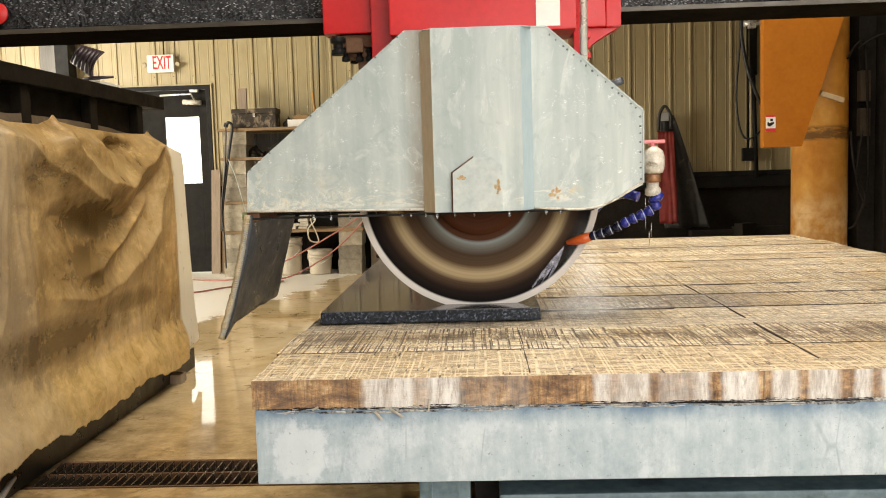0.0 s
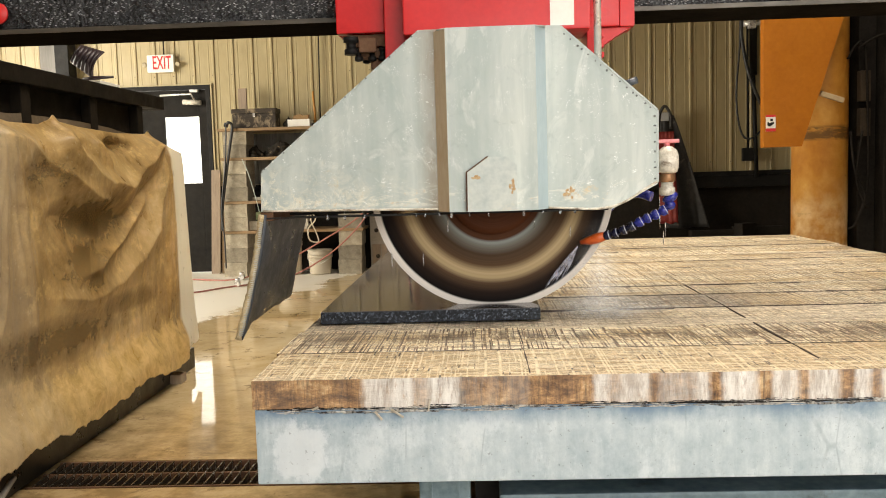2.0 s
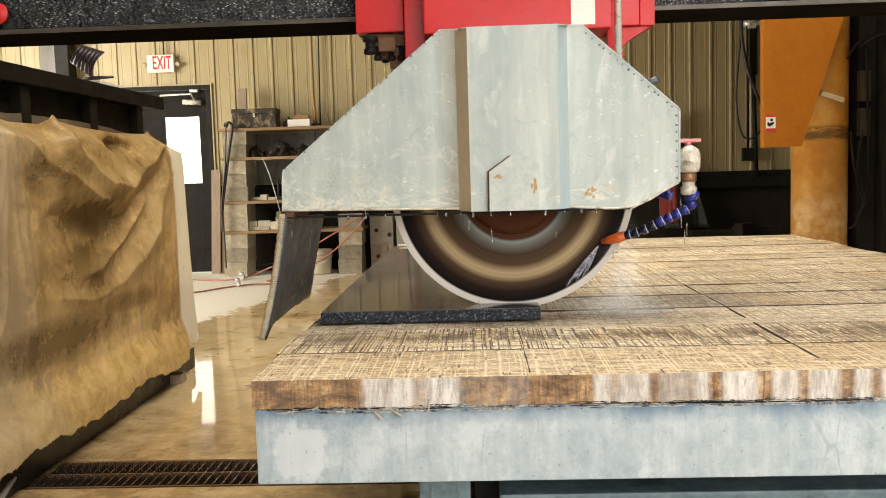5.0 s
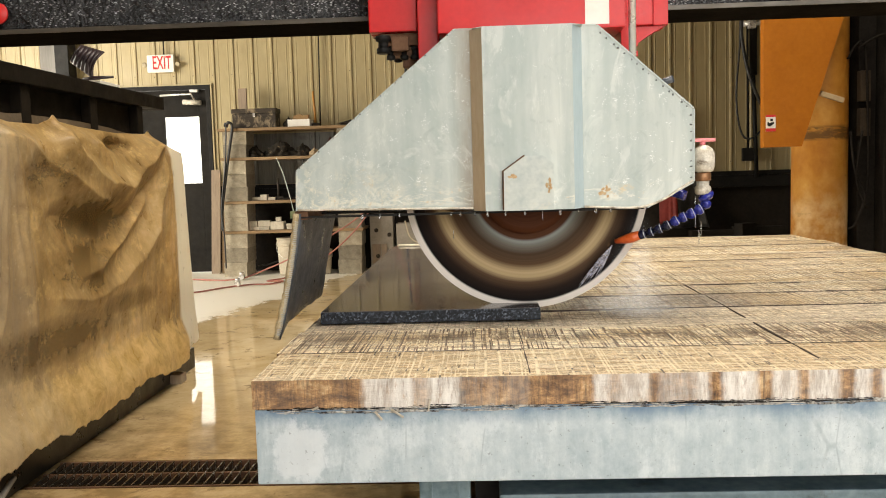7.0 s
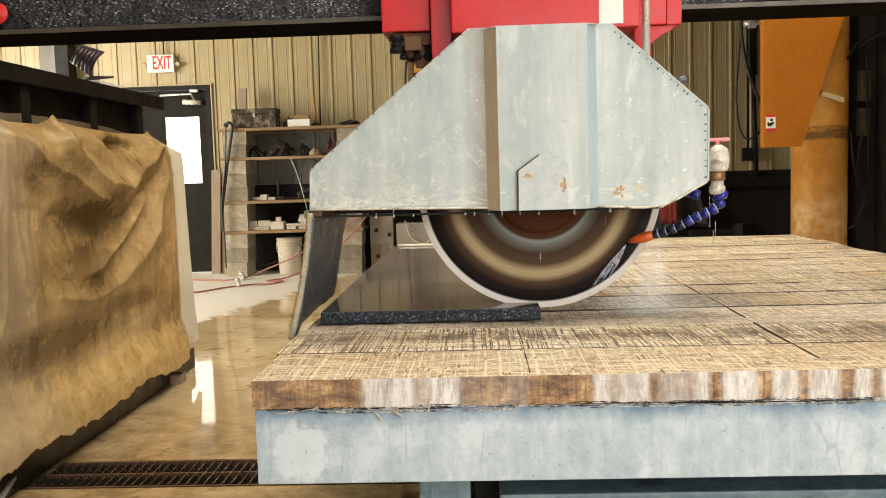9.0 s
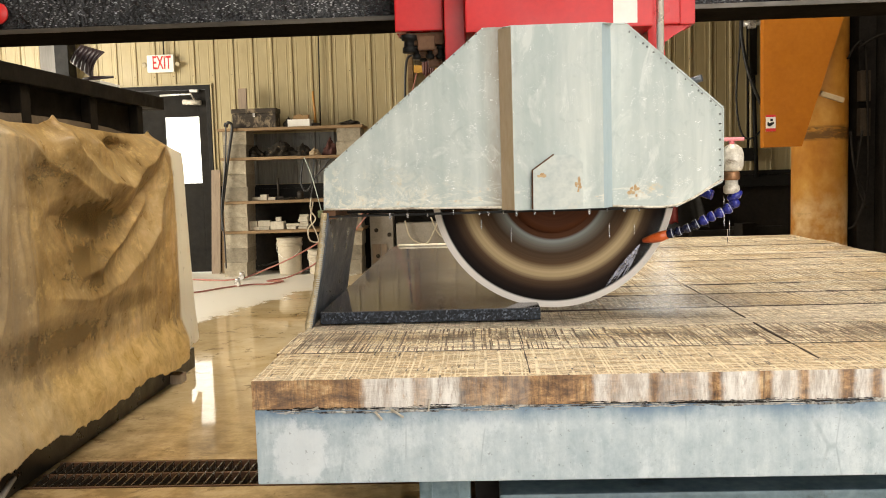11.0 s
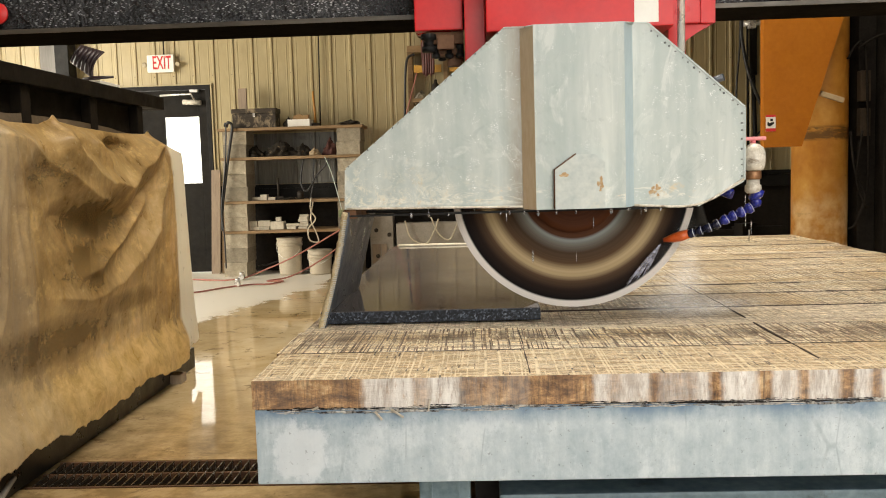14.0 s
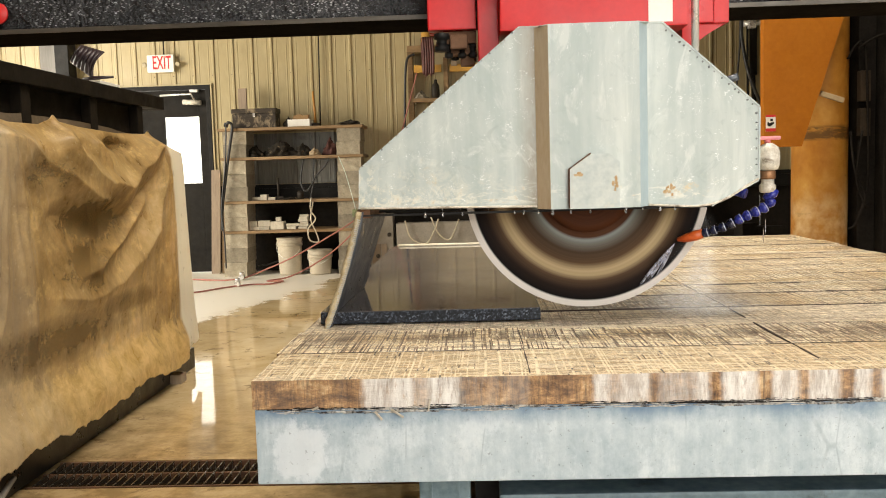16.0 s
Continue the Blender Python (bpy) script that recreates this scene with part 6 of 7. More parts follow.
box(bm, -1.05, -0.99, 9.435, 9.449, 0.02, 0.30, 0.004)
part("plate", bm, GREYWOOD, pillar)
for x, z in ((-1.10, 0.45), (-0.96, 0.40), (-1.09, 0.17)):
    bm = bmesh.new()
    lathe(bm, [(0.022, 9.449), (0.022, 9.43), (0.015, 9.428)], 12, "Y", (x, 0, z))
    part("anchor_bolt", bm, CHARCOAL, pillar)
# stone bundle leaning beyond the table's end
bm = bmesh.new()
box(bm, -0.88, 0.9, 9.40, 9.62, 0.0, 0.52, 0.01)
solid("crate", bm, GREYSTONE, "long dusty grey crate by the wall", "crate", at=(0, 9.5, 0))
cord("pale_cord", [(-0.78, 9.37, 0.55), (-0.72, 9.36, 0.36), (-0.56, 9.36, 0.30), (-0.46, 9.36, 0.45), (-0.42, 9.37, 0.56)], 0.008, CORD, "pale cord looped before a crate", "cord")
cord("pale_cord", [(-0.5, 9.37, 0.58), (-0.42, 9.36, 0.40), (-0.30, 9.36, 0.34), (-0.2, 9.37, 0.55)], 0.008, CORD, "second pale cord looped before a crate", "cord")

# ---- wall rack and hose reel behind the saw ----
rack = thing("wall_rack", (-0.35, 9.6, 1.45), "brown timber wall rack with an orange rail", "rack")
bm = bmesh.new()
box(bm, -0.72, -0.66, 9.66, 9.745, 1.40, 2.43, 0.004)
part("post", bm, BOARD, rack)
bm = bmesh.new()
box(bm, -0.33, -0.28, 9.66, 9.745, 1.86, 2.3, 0.004)
part("post", bm, BOARD, rack)
bm = bmesh.new()
box(bm, -0.718, 0.5, 9.62, 9.658, 2.36, 2.43, 0.004)
part("top_rail", bm, BOARD, rack)
YELLOW = surf("yellow_orange_paint", (0.52, 0.27, 0.04), (0.64, 0.36, 0.07), 8, 60, 0.6)
for x0, x1 in ((-0.65, -0.35), (-0.26, 0.35)):
    bm = bmesh.new()
    box(bm, x0, x1, 9.63, 9.66, 2.14, 2.22, 0.003)
    part("orange_rail", bm, YELLOW, rack)
bm = bmesh.new()
box(bm, -0.659, 0.35, 9.58, 9.74, 1.82, 1.86, 0.003)
part("ledge", bm, BOARD, rack)
for x in (-0.24, -0.08, 0.08):
    bm = bmesh.new()
    box(bm, x, x + 0.06, 9.60, 9.628, 2.20, 2.33, 0.003)
    part("tag", bm, GREYWOOD, rack)
bm = bmesh.new()
lathe(bm, [(0.035, 1.861), (0.045, 1.90), (0.04, 2.0), (0.018, 2.03), (0.018, 2.06)], 14, "Z", (-0.42, 9.64, 0))
solid("bottle", bm, CHARCOAL, "small dark bottle on a wall ledge", "bottle", at=(-0.42, 9.64, 1.861))
rag_pile("scrap_heap", -0.58, 9.64, 1.861, 0.13, 0.10, 0.08, 12, BLOCK, "small heap of pale scraps on a ledge", "scrap")
reel = thing("hose_reel", (-0.50, 9.55, 2.25), "yellow-capped reel of dark red hose under the beam", "reel")
bm = bmesh.new()
lathe(bm, [(0.06, -0.05), (0.062, 0.0), (0.062, 0.05)], 18, "X", (-0.50, 9.56, 2.5))
part("drum", bm, YELLOW, reel)
for k in range(5):
    bm = bmesh.new()
    x = -0.55 + 0.025 * k
    tube(bm, curve_pts([(x, 9.60, 2.50), (x + 0.005, 9.56, 2.30), (x + 0.015, 9.54, 2.12 - 0.02 * (k % 2)), (x + 0.02, 9.52, 2.30), (x + 0.015, 9.50, 2.5)], 5), 0.014, 8)
    part("hose_loop", bm, surf("dark_red_hose", (0.05, 0.012, 0.01), (0.13, 0.03, 0.02), 12, 80, 0.5) if k == 0 else bpy.data.materials["dark_red_hose"], reel)
cord("black_cord", [(-0.64, 9.64, 2.34), (-0.72, 9.62, 2.28), (-0.75, 9.62, 2.0), (-0.77, 9.62, 1.5), (-0.80, 9.62, 0.9)], 0.013, BLACKHOSE, "black cord hanging beside a timber rack", "cord")

# ---- right-hand end: aprons, pipe, cables ----
apron = thing("rubber_apron", (2.2, 9.62, 0.36), "red and black rubber aprons hung on a wall hook", "apron")


def drape(pts_top, pts_bot, y, mat, name, parent, folds=7.0, amp=0.02, seed=0):
    bm = bmesh.new()
    n, mm = 26, 24
    g = []
    for i in range(n + 1):
        u = i / n
        row = []
        for j in range(mm + 1):
            v = j / mm
            xa = pts_top[0] + (pts_top[1] - pts_top[0]) * u
            xb = pts_bot[0] + (pts_bot[1] - pts_bot[0]) * u
            z = pts_top[2] + (pts_bot[2] - pts_top[2]) * v + 0.03 * noise.noise((u * 4, seed, 1)) * v
            row.append(bm.verts.new((xa + (xb - xa) * v ** 0.9, y - 0.03 * v + amp * math.sin(u * folds + seed) * (0.4 + v) + 0.015 * noise.noise((u * 5, v * 3, seed)), z)))
        g.append(row)
    for a, b in zip(g, g[1:]):
        for k in range(mm):
            bm.faces.new((a[k], b[k], b[k + 1], a[k + 1])).smooth = True
    bmesh.ops.recalc_face_normals(bm, faces=bm.faces[:])
    bmesh.ops.solidify(bm, geom=bm.faces[:], thickness=0.006)
    return part(name, bm, mat, parent)


REDCLOTH = surf("worn_red_rubber", (0.16, 0.014, 0.01), (0.28, 0.03, 0.02), 6, 60, 0.6, 0, 0.2, stain=(0.10, 0.05, 0.035))
BLACKCLOTH = surf("worn_black_rubber", (0.015, 0.014, 0.012), (0.05, 0.045, 0.04), 8, 70, 0.6, 0, 0.3, stain=(0.18, 0.15, 0.12), spot=0.58)
drape((2.0, 2.15, 1.60), (2.05, 2.52, 0.37), 9.68, BLACKCLOTH, "black_apron", apron, 8, 0.03, 2)
drape((1.965, 2.135, 1.42), (1.975, 2.165, 0.43), 9.60, REDCLOTH, "red_apron", apron, 4, 0.012, 1)
bm = bmesh.new()
box(bm, 2.0, 2.085, 9.59, 9.64, 1.535, 1.625, 0.01)
part("buckle", bm, surf("grey_buckle", (0.34, 0.35, 0.35), (0.46, 0.47, 0.46), 20, 100, 0.4), apron, "pale grey square buckle")
bm = bmesh.new()
tube(bm, curve_pts([(1.975, 9.62, 1.42), (1.985, 9.60, 1.60), (2.04, 9.60, 1.69), (2.10, 9.60, 1.60), (2.11, 9.62, 1.45)], 6), 0.016, 8)
part("strap", bm, BLACKCLOTH, apron)
bm = bmesh.new()
tube(bm, [(3.01, 9.70, 4.5), (3.01, 9.70, 2.0)], 0.04, 12)
tube(bm, [(3.01, 9.70, 2.0), (3.043, 9.68, 0.90)], 0.022, 12)
solid("wall_pipe", bm, BLACK_STEEL, "dark steel pipe strapped to a wall", "pipe", at=(3.04, 9.69, 0.9))
cord("wall_cable", [(2.86, 9.66, 2.60), (2.855, 9.66, 2.3), (2.82, 9.66, 1.84), (2.84, 9.66, 1.52), (2.90, 9.66, 1.34), (3.0, 9.66, 1.33), (3.12, 9.66, 1.44), (3.3, 9.66, 1.6)], 0.011, BLACKHOSE, "black cable hanging in a loop on a wall", "cable")
cord("wall_cable", [(2.87, 9.64, 2.60), (2.87, 9.64, 2.40), (2.94, 9.63, 2.02), (3.09, 9.63, 1.65), (3.25, 9.63, 1.4)], 0.02, BLACKHOSE, "thick black cable hanging on a wall", "cable")
bm = bmesh.new()
box(bm, 2.90, 3.02, 9.70, 9.748, 1.08, 1.22, 0.006)
tube(bm, [(2.965, 9.725, 1.22), (2.955, 9.725, 2.6)], 0.012, 8)
solid("socket_box", bm, BLACK_STEEL, "dark electrical socket box with conduit", "socket", at=(2.96, 9.72, 1.08))
bm = bmesh.new()
tube(bm, [(2.88, 9.60, 2.53), (3.20, 9.60, 2.55)], 0.03, 10)
box(bm, 2.93, 3.0, 9.56, 9.64, 2.48, 2.60, 0.008)
box(bm, 3.06, 3.16, 9.55, 9.65, 2.46, 2.58, 0.008)
solid("air_regulator", bm, CHROME, "small metal air regulator on a wall pipe", "regulator", at=(3.0, 9.6, 2.5))
# scrap timber behind the table
for x0, x1, y, z1, t in ((2.25, 2.75, 9.3, 0.10, 0.05), (2.7, 3.2, 9.35, 0.13, -0.1), (2.75, 2.95, 9.2, 0.17, 0.5)):
    bm = bmesh.new()
    box(bm, x0, x1, y, y + 0.12, 0.26, 0.26 + z1, 0.004)
    bmesh.ops.rotate(bm, cent=(x0, y, 0), matrix=Matrix.Rotation(t, 3, "Z"), verts=bm.verts[:])
    solid("scrap_timber", bm, DARK_WALL, "scrap timber piled on a low bench", "timber", at=(x0, y, 0.26))
bm = bmesh.new()
box(bm, 1.9, 4.4, 9.1, 9.6, 0.22, 0.259, 0.004)
for x in (2.0, 4.2):
    box(bm, x, x + 0.08, 9.15, 9.55, 0.0, 0.219)
solid("low_bench", bm, DARK_WALL, "dark low bench along the wall", "bench", at=(3, 9.35, 0))

# ---- orange jib column and its cover ----
JX = 2.055
jib = thing("jib_crane", (1.99, 5.35, 0), "orange painted steel jib crane column with a tapered cover", "crane")
bm = bmesh.new()
lathe(bm, [(0.158, 0.0), (0.158, 4.3)], 48, "Z", (JX, 5.36, 0))
m = Nodes("sunlit_orange_paint")
f_ = m.noise(3.2, 5, 0.65, stretch=(1, 1, 0.8))
c_ = m.ramp(f_, [(0.36, (0.40, 0.15, 0.018)), (0.5, (0.52, 0.23, 0.035)), (0.62, (0.62, 0.33, 0.075)), (0.74, (0.74, 0.50, 0.20))])
c_ = m.mix(m.ramp(m.noise(6, 5, 0.7), [(0.66, 0), (0.72, 0.6)]), c_, (0.16, 0.08, 0.03))
# a worn greasy ring, and a pale patch low down painting in sunlight
band_ = m.ramp(m.math("DIVIDE", m.axis(2), 2.0), [(0.590, 0.0), (0.597, 1.0), (0.628, 1.0), (0.636, 0.0)])
c_ = m.mix(m.math("MULTIPLY", band_, m.ramp(m.noise(9, 6, 0.75, stretch=(1, 1, 4)), [(0.40, 0.1), (0.52, 0.85)])), c_, (0.10, 0.052, 0.02))
c_ = m.mix(m.math("MULTIPLY", m.ramp(m.axis(2), [(0.70, 0.8), (0.98, 0.0)]), m.ramp(m.noise(3, 5, 0.65), [(0.46, 0), (0.60, 0.9)])), c_, (0.86, 0.70, 0.42))
c_ = m.mix(m.math("MULTIPLY", m.ramp(m.axis(2), [(0.60, 0.8), (0.85, 0.0)]), m.ramp(m.noise(7, 6, 0.75, stretch=(1, 1, 3)), [(0.60, 0), (0.66, 0.8)])), c_, (0.20, 0.10, 0.03))
part("column", bm, m.set(c_, 0.4, 0.0, f_, 0.08, 0.004), jib, "grease-stained orange column with a painted sunlit patch")
bm = bmesh.new()
prism(bm, [(1.655, 1.15), (1.872, 1.15), (2.105, 1.88), (2.14, 4.2), (1.648, 4.2)], 5.14, 5.196)
cover2 = part("cover", bm, ORANGE, jib, "flat tapered orange cover")
bm = bmesh.new()
lathe(bm, [(0.24, 0.0), (0.24, 0.025), (0.17, 0.026)], 48, "Z", (JX, 5.36, 0))
part("foot", bm, ORANGE, jib)
bm = bmesh.new()
box(bm, 1.985, 2.125, 5.165, 5.19, 1.414, 1.444, 0.006, Matrix.Translation((2.05, 5.18, 1.43)) @ Matrix.Rotation(radians(19), 4, "Y") @ Matrix.Translation((-2.05, -5.18, -1.43)))
part("peg", bm, surf("bare_wood_peg", (0.34, 0.24, 0.13), (0.5, 0.38, 0.22), 10, 60, 0.7), jib, "bare wooden peg")
bm = bmesh.new()
box(bm, 1.667, 1.722, 5.1375, 5.1393, 1.240, 1.335)
label_plate = part("warning_sticker", bm, WHITE, jib, "white warning sticker with a black hand pictogram")
bm = bmesh.new()
box(bm, 1.667, 1.722, 5.1358, 5.1372, 1.240, 1.258)
part("sticker_band", bm, REDINK, label_plate)
bm = bmesh.new()
box(bm, 1.667, 1.722, 5.1358, 5.1372, 1.322, 1.335)
part("sticker_band", bm, REDINK, label_plate)
bm = bmesh.new()
prism(bm, [(1.676, 1.275), (1.690, 1.268), (1.712, 1.283), (1.713, 1.295), (1.700, 1.292), (1.686, 1.288), (1.680, 1.295), (1.675, 1.290)], 5.1358, 5.1372)
box(bm, 1.692, 1.706, 5.1358, 5.1372, 1.298, 1.313)
part("pictogram", bm, BLACK_STEEL, label_plate)

# ---- dark uprights at the right with cables and a switch box ----
upright = thing("gantry_leg", (2.5, 5.3, 0), "tall black steel gantry leg with loose cables", "column")
bm = bmesh.new()
box(bm, 2.34, 2.9, 5.15, 5.45, 0.0, 4.4, 0.01)
part("post", bm, SHADE_BLACK, upright)
bm = bmesh.new()
box(bm, 2.235, 2.335, 5.25, 5.40, 0.0, 4.4, 0.006)
part("post", bm, SHADE_BLACK, upright)
BROWNBOX = surf("brown_dusty_box", (0.022, 0.016, 0.010), (0.045, 0.032, 0.02), 8, 80, 0.8, 0, 0.2, spec=0.1)
for z0, z1 in ((1.40, 1.575), (1.20, 1.36)):
    bm = bmesh.new()
    box(bm, 2.225, 2.285, 5.20, 5.249, z0, z1, 0.006)
    part("switch_box", bm, BROWNBOX, upright, "small dark grey switch box")
for pts in ([(2.15, 5.2, 1.64), (2.19, 5.18, 1.72), (2.24, 5.18, 1.70), (2.26, 5.18, 1.3), (2.26, 5.18, 0.9), (2.2, 5.18, 0.7)],
            [(2.17, 5.2, 1.23), (2.19, 5.18, 1.0), (2.25, 5.18, 0.85), (2.2, 5.18, 0.7), (2.16, 5.2, 0.66)],
            [(2.23, 5.18, 1.23), (2.2, 5.18, 0.95), (2.26, 5.18, 0.78)],
            [(2.2, 5.18, 1.70), (2.3, 5.14, 1.76), (2.45, 5.13, 1.78)]):
    bm = bmesh.new()
    tube(bm, curve_pts(pts, 6), 0.007, 8)
    part("cable", bm, SHADE_BLACK, upright)

# ---- on and behind the tank ----
scoop = thing("scoop", (-1.83, 4.15, 1.50), "dark purple-black ribbed plastic scoop shovel", "shovel")
PURPLE = surf("purple_black_plastic", (0.016, 0.009, 0.012), (0.06, 0.035, 0.04), 10, 80, 0.4, stain=(0.20, 0.15, 0.09), spot=0.60)
bm = bmesh.new()
n = 40
g = []
for i in range(n + 1):
    u = i / n
    row = []
    for j in range(17):
        v = j / 16
        # a broad ribbed pan, standing on its socket and turned to one side
        x = -1.873 + 0.122 * u - 0.054 * v - 0.004 * u * v + 0.018 * math.sin(math.pi * v) * (1 - u)
        z = 1.718 - 0.039 * u - 0.073 * v - 0.046 * u * v
        rib = 0.007 * max(0.0, math.cos(u * 6 * 2 * math.pi)) * min(1.0, v * 4 + 0.2)
        row.append(bm.verts.new((x, 4.19 - 0.045 * math.sin(math.pi * v) - 0.02 * u - rib, z)))
    g.append(row)
for a, b in zip(g, g[1:]):
    for k in range(16):
        bm.faces.new((a[k], b[k], b[k + 1], a[k + 1])).smooth = True
bmesh.ops.recalc_face_normals(bm, faces=bm.faces[:])
bmesh.ops.solidify(bm, geom=bm.faces[:], thickness=0.006)
part("blade_plate", bm, PURPLE, scoop)
bm = bmesh.new()
tube(bm, [(-1.86, 4.17, 1.553), (-1.80, 4.16, 1.56), (-1.712, 4.16, 1.563)], [0.014, 0.010, 0.005], 10)
part("socket", bm, PURPLE, scoop)
bm = bmesh.new()
box(bm, -1.96, -1.70, 3.97, 4.20, 1.501, 1.528, 0.004)
solid("white_tray", bm, WHITE, "white board lying on the tank rim", "board", at=(-1.8, 4.2, 1.501))
bm = bmesh.new()
box(bm, -4.57, -4.42, 9.55, 9.74, 0, 4.5, 0.006)
solid("wall_column", bm, BLACK_STEEL, "dark steel wall column behind a tank", "column", kind="structure", at=(-4.5, 9.65, 0))
bm = bmesh.new()
box(bm, -4.79, -4.59, 9.66, 9.74, 0.4, 4.0, 0.006)
solid("wall_trim", bm, surf("dull_grey_flashing", (0.10, 0.09, 0.075), (0.17, 0.155, 0.13), 3, 40, 0.5, 0, 0.05, stretch=(3, 1, 0.2)), "grey steel flashing beside a column", "trim", kind="structure", at=(-4.69, 9.7, 0.4))
bm = bmesh.new()
lathe(bm, [(0.0005, 2.394), (0.028, 2.394), (0.03, 2.399)], 28, "Y", (-1.298, 0, 1.536))
stop = solid("stop_disc", bm, REDINK, "round red sticker on a black beam", "sticker", at=(-1.298, 2.397, 1.536))

# debris along the table's upper edge, where the planks meet the frame
DEBRIS = surf("wet_wood_debris", (0.03, 0.028, 0.026), (0.55, 0.53, 0.48), 40, 180, 0.7, 0, 0.8, spread=(0.42, 0.56))
rr = random.Random(17)
for mat_, n_, zlo, zhi, nm in ((BLACK_STEEL, 110, 0.6425, 0.6500, "dark_shred"), (DEBRIS, 190, 0.637, 0.6495, "pale_shred")):
    bm = bmesh.new()
    for k in range(n_):
        x = rr.uniform(-0.41, 1.5)
        L = rr.uniform(0.02, 0.13)
        y = 1.5552 - rr.uniform(0, 0.0012)
        z = rr.uniform(zlo, zhi)
        pts = [(x + L * q, y + rr.uniform(-0.0005, 0.0005), z + rr.uniform(-0.0009, 0.0009)) for q in (0, 0.2, 0.4, 0.6, 0.8, 1)]
        tube(bm, curve_pts(pts, 3), [rr.uniform(0.0003, 0.0013) for _ in range(16)], 5)
    part(nm, bm, mat_, table, "shredded splinters in the seam")["kind"] = "stuff"
bm = bmesh.new()
box(bm, -0.414, 1.595, 1.556, 1.60, 0.6455, 0.6475)
part("seam", bm, BLACK_STEEL, table)
for x, z, L, a in ((-0.195, 0.640, 0.02, -0.9), (-0.165, 0.643, 0.026, -0.6), (-0.098, 0.640, 0.022, 1.4), (-0.31, 0.645, 0.012, 0.4)):
    bm = bmesh.new()
    box(bm, x, x + L, 1.549, 1.553, z - 0.0016, z + 0.0016, 0, Matrix.Translation((x, 1.55, z)) @ Matrix.Rotation(-a, 4, "Y") @ Matrix.Translation((-x, -1.55, -z)))
    part("chip", bm, STONE, table)

# a pale bar end at the lower left
bm = bmesh.new()
tube(bm, [(-1.575, 2.62, 0.012), (-1.60, 2.84, 0.075)], 0.011, 10)
solid("pry_bar", bm, GREYSTONE, "grey metal bar leaning on a muddy channel", "bar", at=(-1.575, 2.62, 0))
bm = bmesh.new()
box(bm, -1.628, -1.57, 4.44, 4.53, 0.001, 0.05, 0.004)
solid("wood_chock", bm, GREYWOOD, "muddy wooden chock by the tank foot", "chock", at=(-1.60, 4.5, 0.001))


# ---- timber deck, plank by plank ----
def plank(x0, x1, y0, y1, z1, tilt):
    bm = bmesh.new()
    box(bm, x0, x1, y0, y1, 0.6465, z1, 0.0018)
    bmesh.ops.rotate(bm, cent=((x0 + x1) / 2, (y0 + y1) / 2, 0.67), matrix=Matrix.Rotation(radians(tilt), 3, "Y"), verts=bm.verts[:])
    return part("plank", bm, TIMBER, table, at=((x0 + x1) / 2, (y0 + y1) / 2, 0.66))


rng = random.Random(5)
ROWS = (1.552, 1.788, 2.036, 2.27, 2.50, 2.70, 2.91, 3.15, 3.37, 3.56, 3.77, 3.94, 4.13, 4.34, 4.46)
CUTS = {0: (1.1,), 1: (0.09, 0.47, 1.2), 2: (0.5, 1.15), 3: (0.32, 0.9)}
for k, (ya, yb) in enumerate(zip(ROWS, ROWS[1:])):
    cuts = CUTS.get(k) or sorted(rng.uniform(-0.1, 1.35) for _ in range(2))
    xs = [-0.417 - (0.004 if k == 0 else rng.uniform(-0.008, 0.012)), *cuts, 1.595 + rng.uniform(-0.03, 0.02)]
    for xa, xb in zip(xs, xs[1:]):
        if xb - xa > 0.03:
            plank(xa + 0.0004, xb - 0.0004, ya + 0.0016, yb - 0.0016, TZ + rng.uniform(-0.004 if k < 3 else -0.002, 0.0), 0)

# dark grit packed in the joints between the rows
GRIT = surf("black_joint_grit", (0.014, 0.009, 0.008), (0.075, 0.045, 0.03), 30, 200, 0.8, 0, 0.5)
PALEGRIT = surf("pale_joint_slurry", (0.34, 0.26, 0.17), (0.66, 0.56, 0.42), 40, 200, 0.6, 0, 0.6)
for k, y in enumerate(ROWS[1:-1]):
    bm = bmesh.new()
    n = 420
    vs = []
    for i in range(n + 1):
        x = -0.41 + 1.99 * i / n
        w = (0.0014 if k < 2 else 0.0048) + (0.007 if k < 3 else 0.017) * max(0.0, noise.noise((x * 14, y * 5, 1)) - 0.05) + (0.0006 if k < 2 else 0.0025) * noise.noise((x * 60, y, 2))
        w = max(w, 0.0004)
        c = y + 0.004 * noise.noise((x * 5, y * 3, 7))
        z = TZ - 0.0008
        vs.append([bm.verts.new((x, c + s * w, z if t else z - 0.012)) for s, t in ((-1, 0), (-1, 1), (1, 1), (1, 0))])
    for a, b in zip(vs, vs[1:]):
        for i in range(4):
            bm.faces.new((a[i], b[i], b[(i + 1) % 4], a[(i + 1) % 4]))
    bmesh.ops.recalc_face_normals(bm, faces=bm.faces[:])
    part("joint", bm, PALEGRIT if k == 1 else GRIT, table)
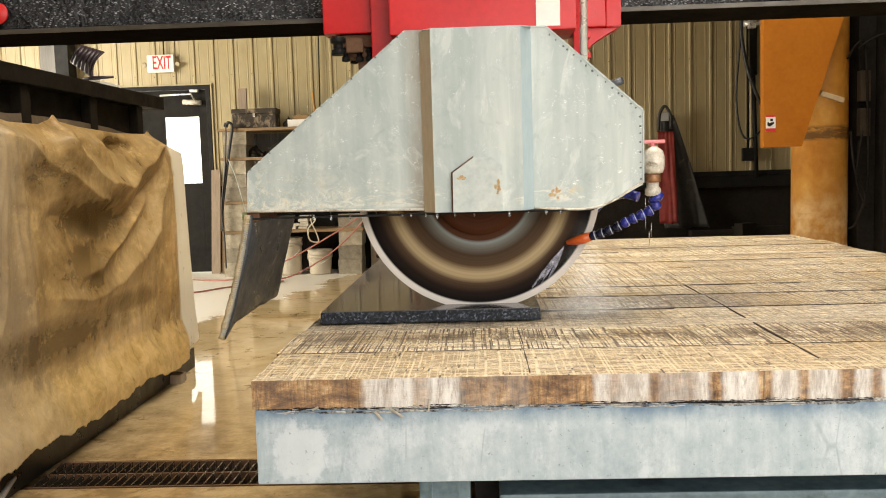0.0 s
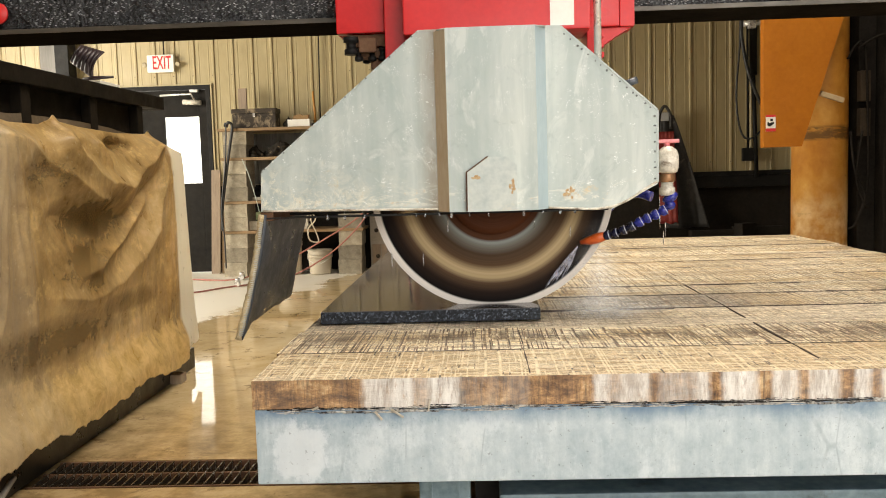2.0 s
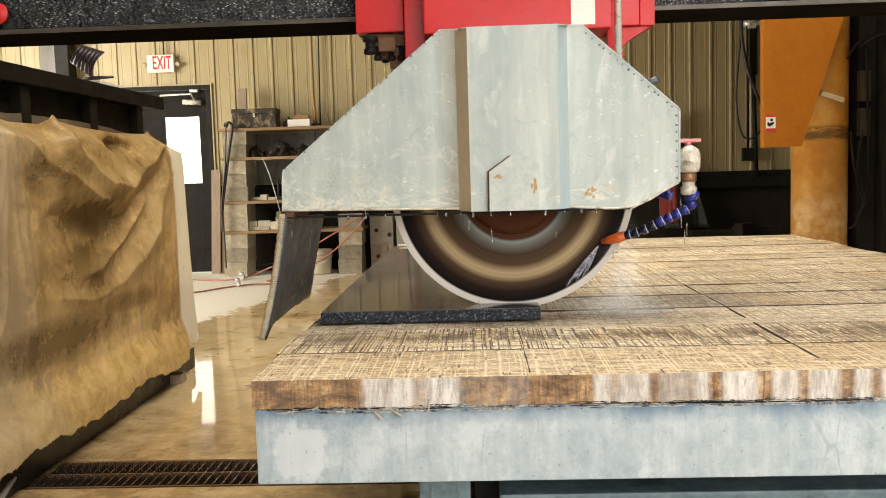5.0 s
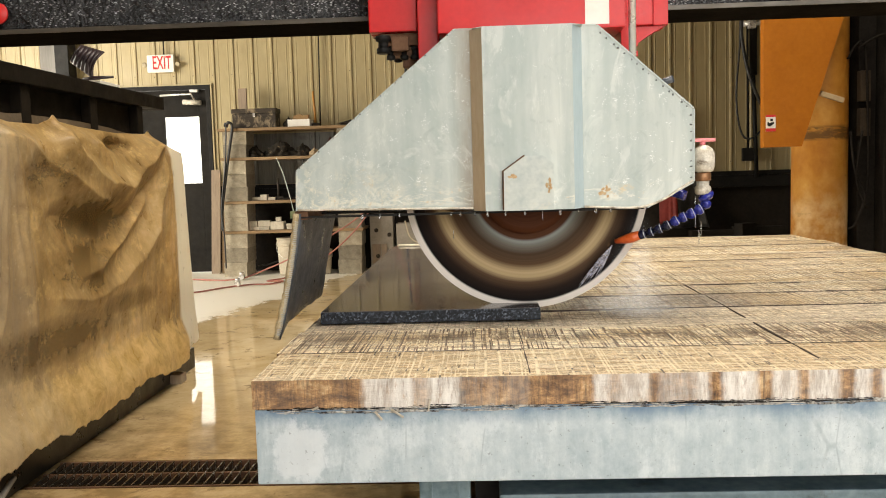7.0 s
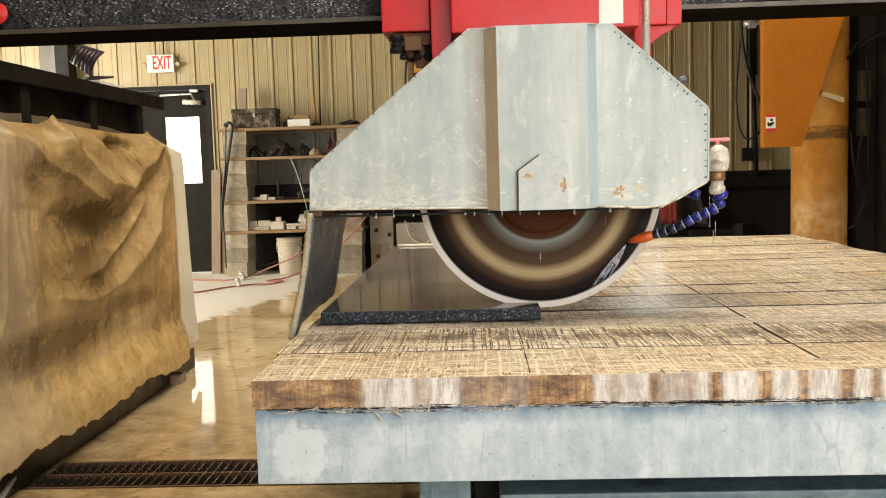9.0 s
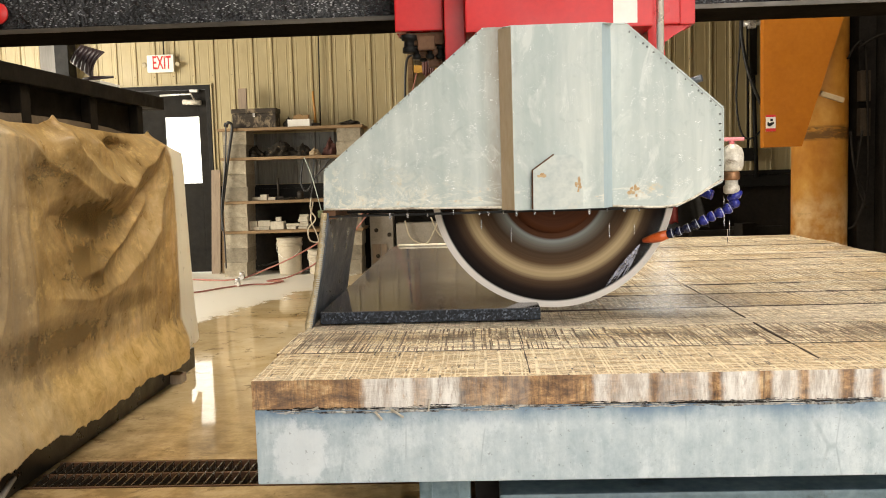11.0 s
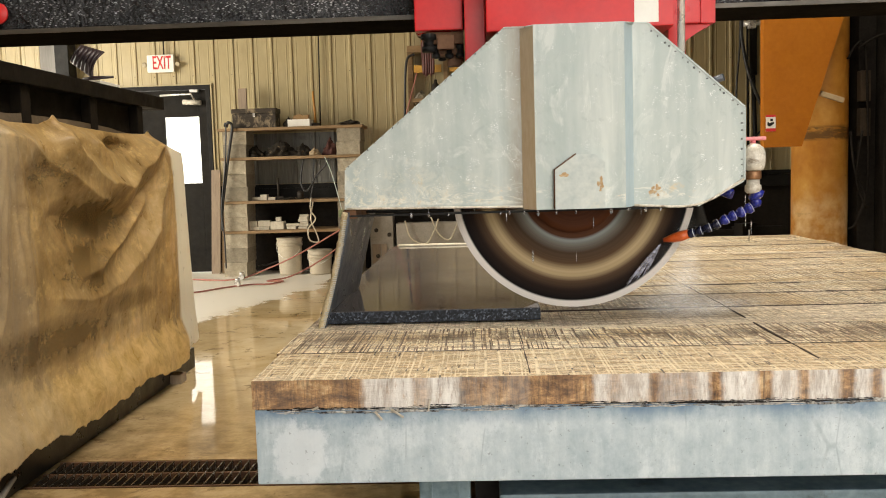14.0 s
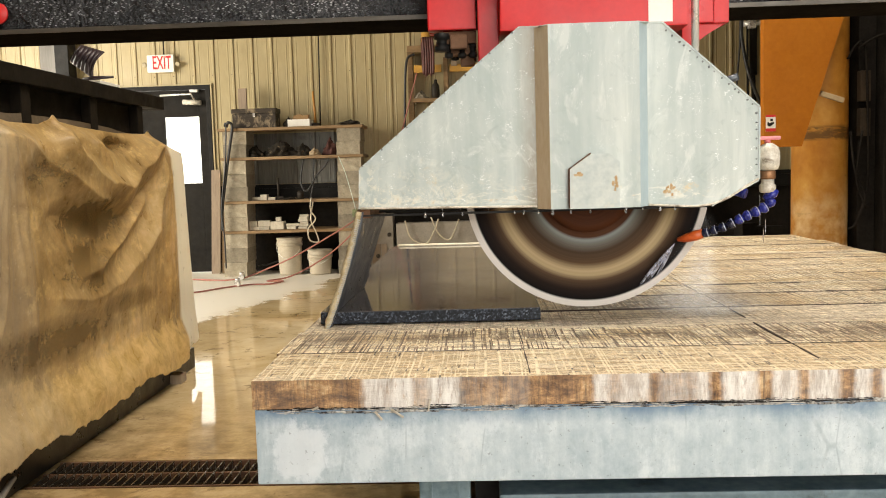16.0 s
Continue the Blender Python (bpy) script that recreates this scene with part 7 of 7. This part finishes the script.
for x0, ya, yb, wmax in ((0.632, 1.64, 2.03, 0.0022), (0.634, 2.10, 2.46, 0.0014), (0.630, 2.5, 2.98, 0.0018), (0.088, 1.57, 2.0, 0.0014)):
    bm = bmesh.new()
    vs = []
    for i in range(61):
        y = ya + (yb - ya) * i / 60
        w = max(0.0005, wmax * (0.6 + 0.9 * noise.noise((y * 12, x0, 1))))
        c = x0 + 0.002 * noise.noise((y * 9, x0, 3))
        vs.append([bm.verts.new((c + q * w, y, TZ - 0.010 + 0.0105 * t)) for q, t in ((-1, 0), (-1, 1), (1, 1), (1, 0))])
    for a, b in zip(vs, vs[1:]):
        for i in range(4):
            bm.faces.new((a[i], b[i], b[(i + 1) % 4], a[(i + 1) % 4]))
    bmesh.ops.recalc_face_normals(bm, faces=bm.faces[:])
    part("joint", bm, GRIT, table)


def motions():
    go = 0.271 / 16.0
    base = ORIGIN[head]
    walk(head, [(t, pose(base.x + go * t, base.y, base.z)) for t in (0.0, 4.0, 8.0, 12.0, 16.0)])
    c = ORIGIN[blade] - base
    walk(blade, [(k * 0.1, pose(c.x, c.y, c.z, 0, -80.0 * k, 0)) for k in range(161)])
    # the flap swings in as the saw settles, then drags on the slab
    c = ORIGIN[flap] - base
    swing = ((0.0, 14.8), (1.5, 13.6), (3.5, 12.2), (7.0, 11.6), (9.0, 11.0), (11.0, 10.6), (12.5, 10.4), (14.5, 15.8), (16.0, 18.0))
    walk(flap, [(t, pose(c.x, c.y, c.z, 0, a, 0)) for t, a in swing])
    # spray sways
    for k, ob in enumerate(SPRAYS):
        c = ORIGIN[ob] - base
        rows = []
        for i in range(41):
            t = 0.4 * i
            rows.append((t, pose(c.x + 0.010 * math.sin(2.9 * t + 2 * k), c.y, c.z + 0.006 * math.sin(4.1 * t + k), 0, 5 * math.sin(3.3 * t + 1.7 * k), 6 * math.sin(2.3 * t + k))))
        walk(ob, rows)
    # drops gather inside the hood's lip, fall and vanish in the wet table
    for ob, period, phase in DRIPS:
        c = ORIGIN[ob] - base
        rows, t = [(0.0, pose(c.x, c.y, c.z))], 0.04 + period * phase
        while t + 0.30 < 15.9:
            for dt, dz in ((0.0, 0.0), (0.10, -0.05), (0.17, -0.13), (0.235, -0.30), (0.27, 0.0)):
                rows.append((t + dt, pose(c.x, c.y, c.z + dz)))
            t += period
        rows.append((16.0, pose(c.x, c.y, c.z)))
        walk(ob, rows)


motions()
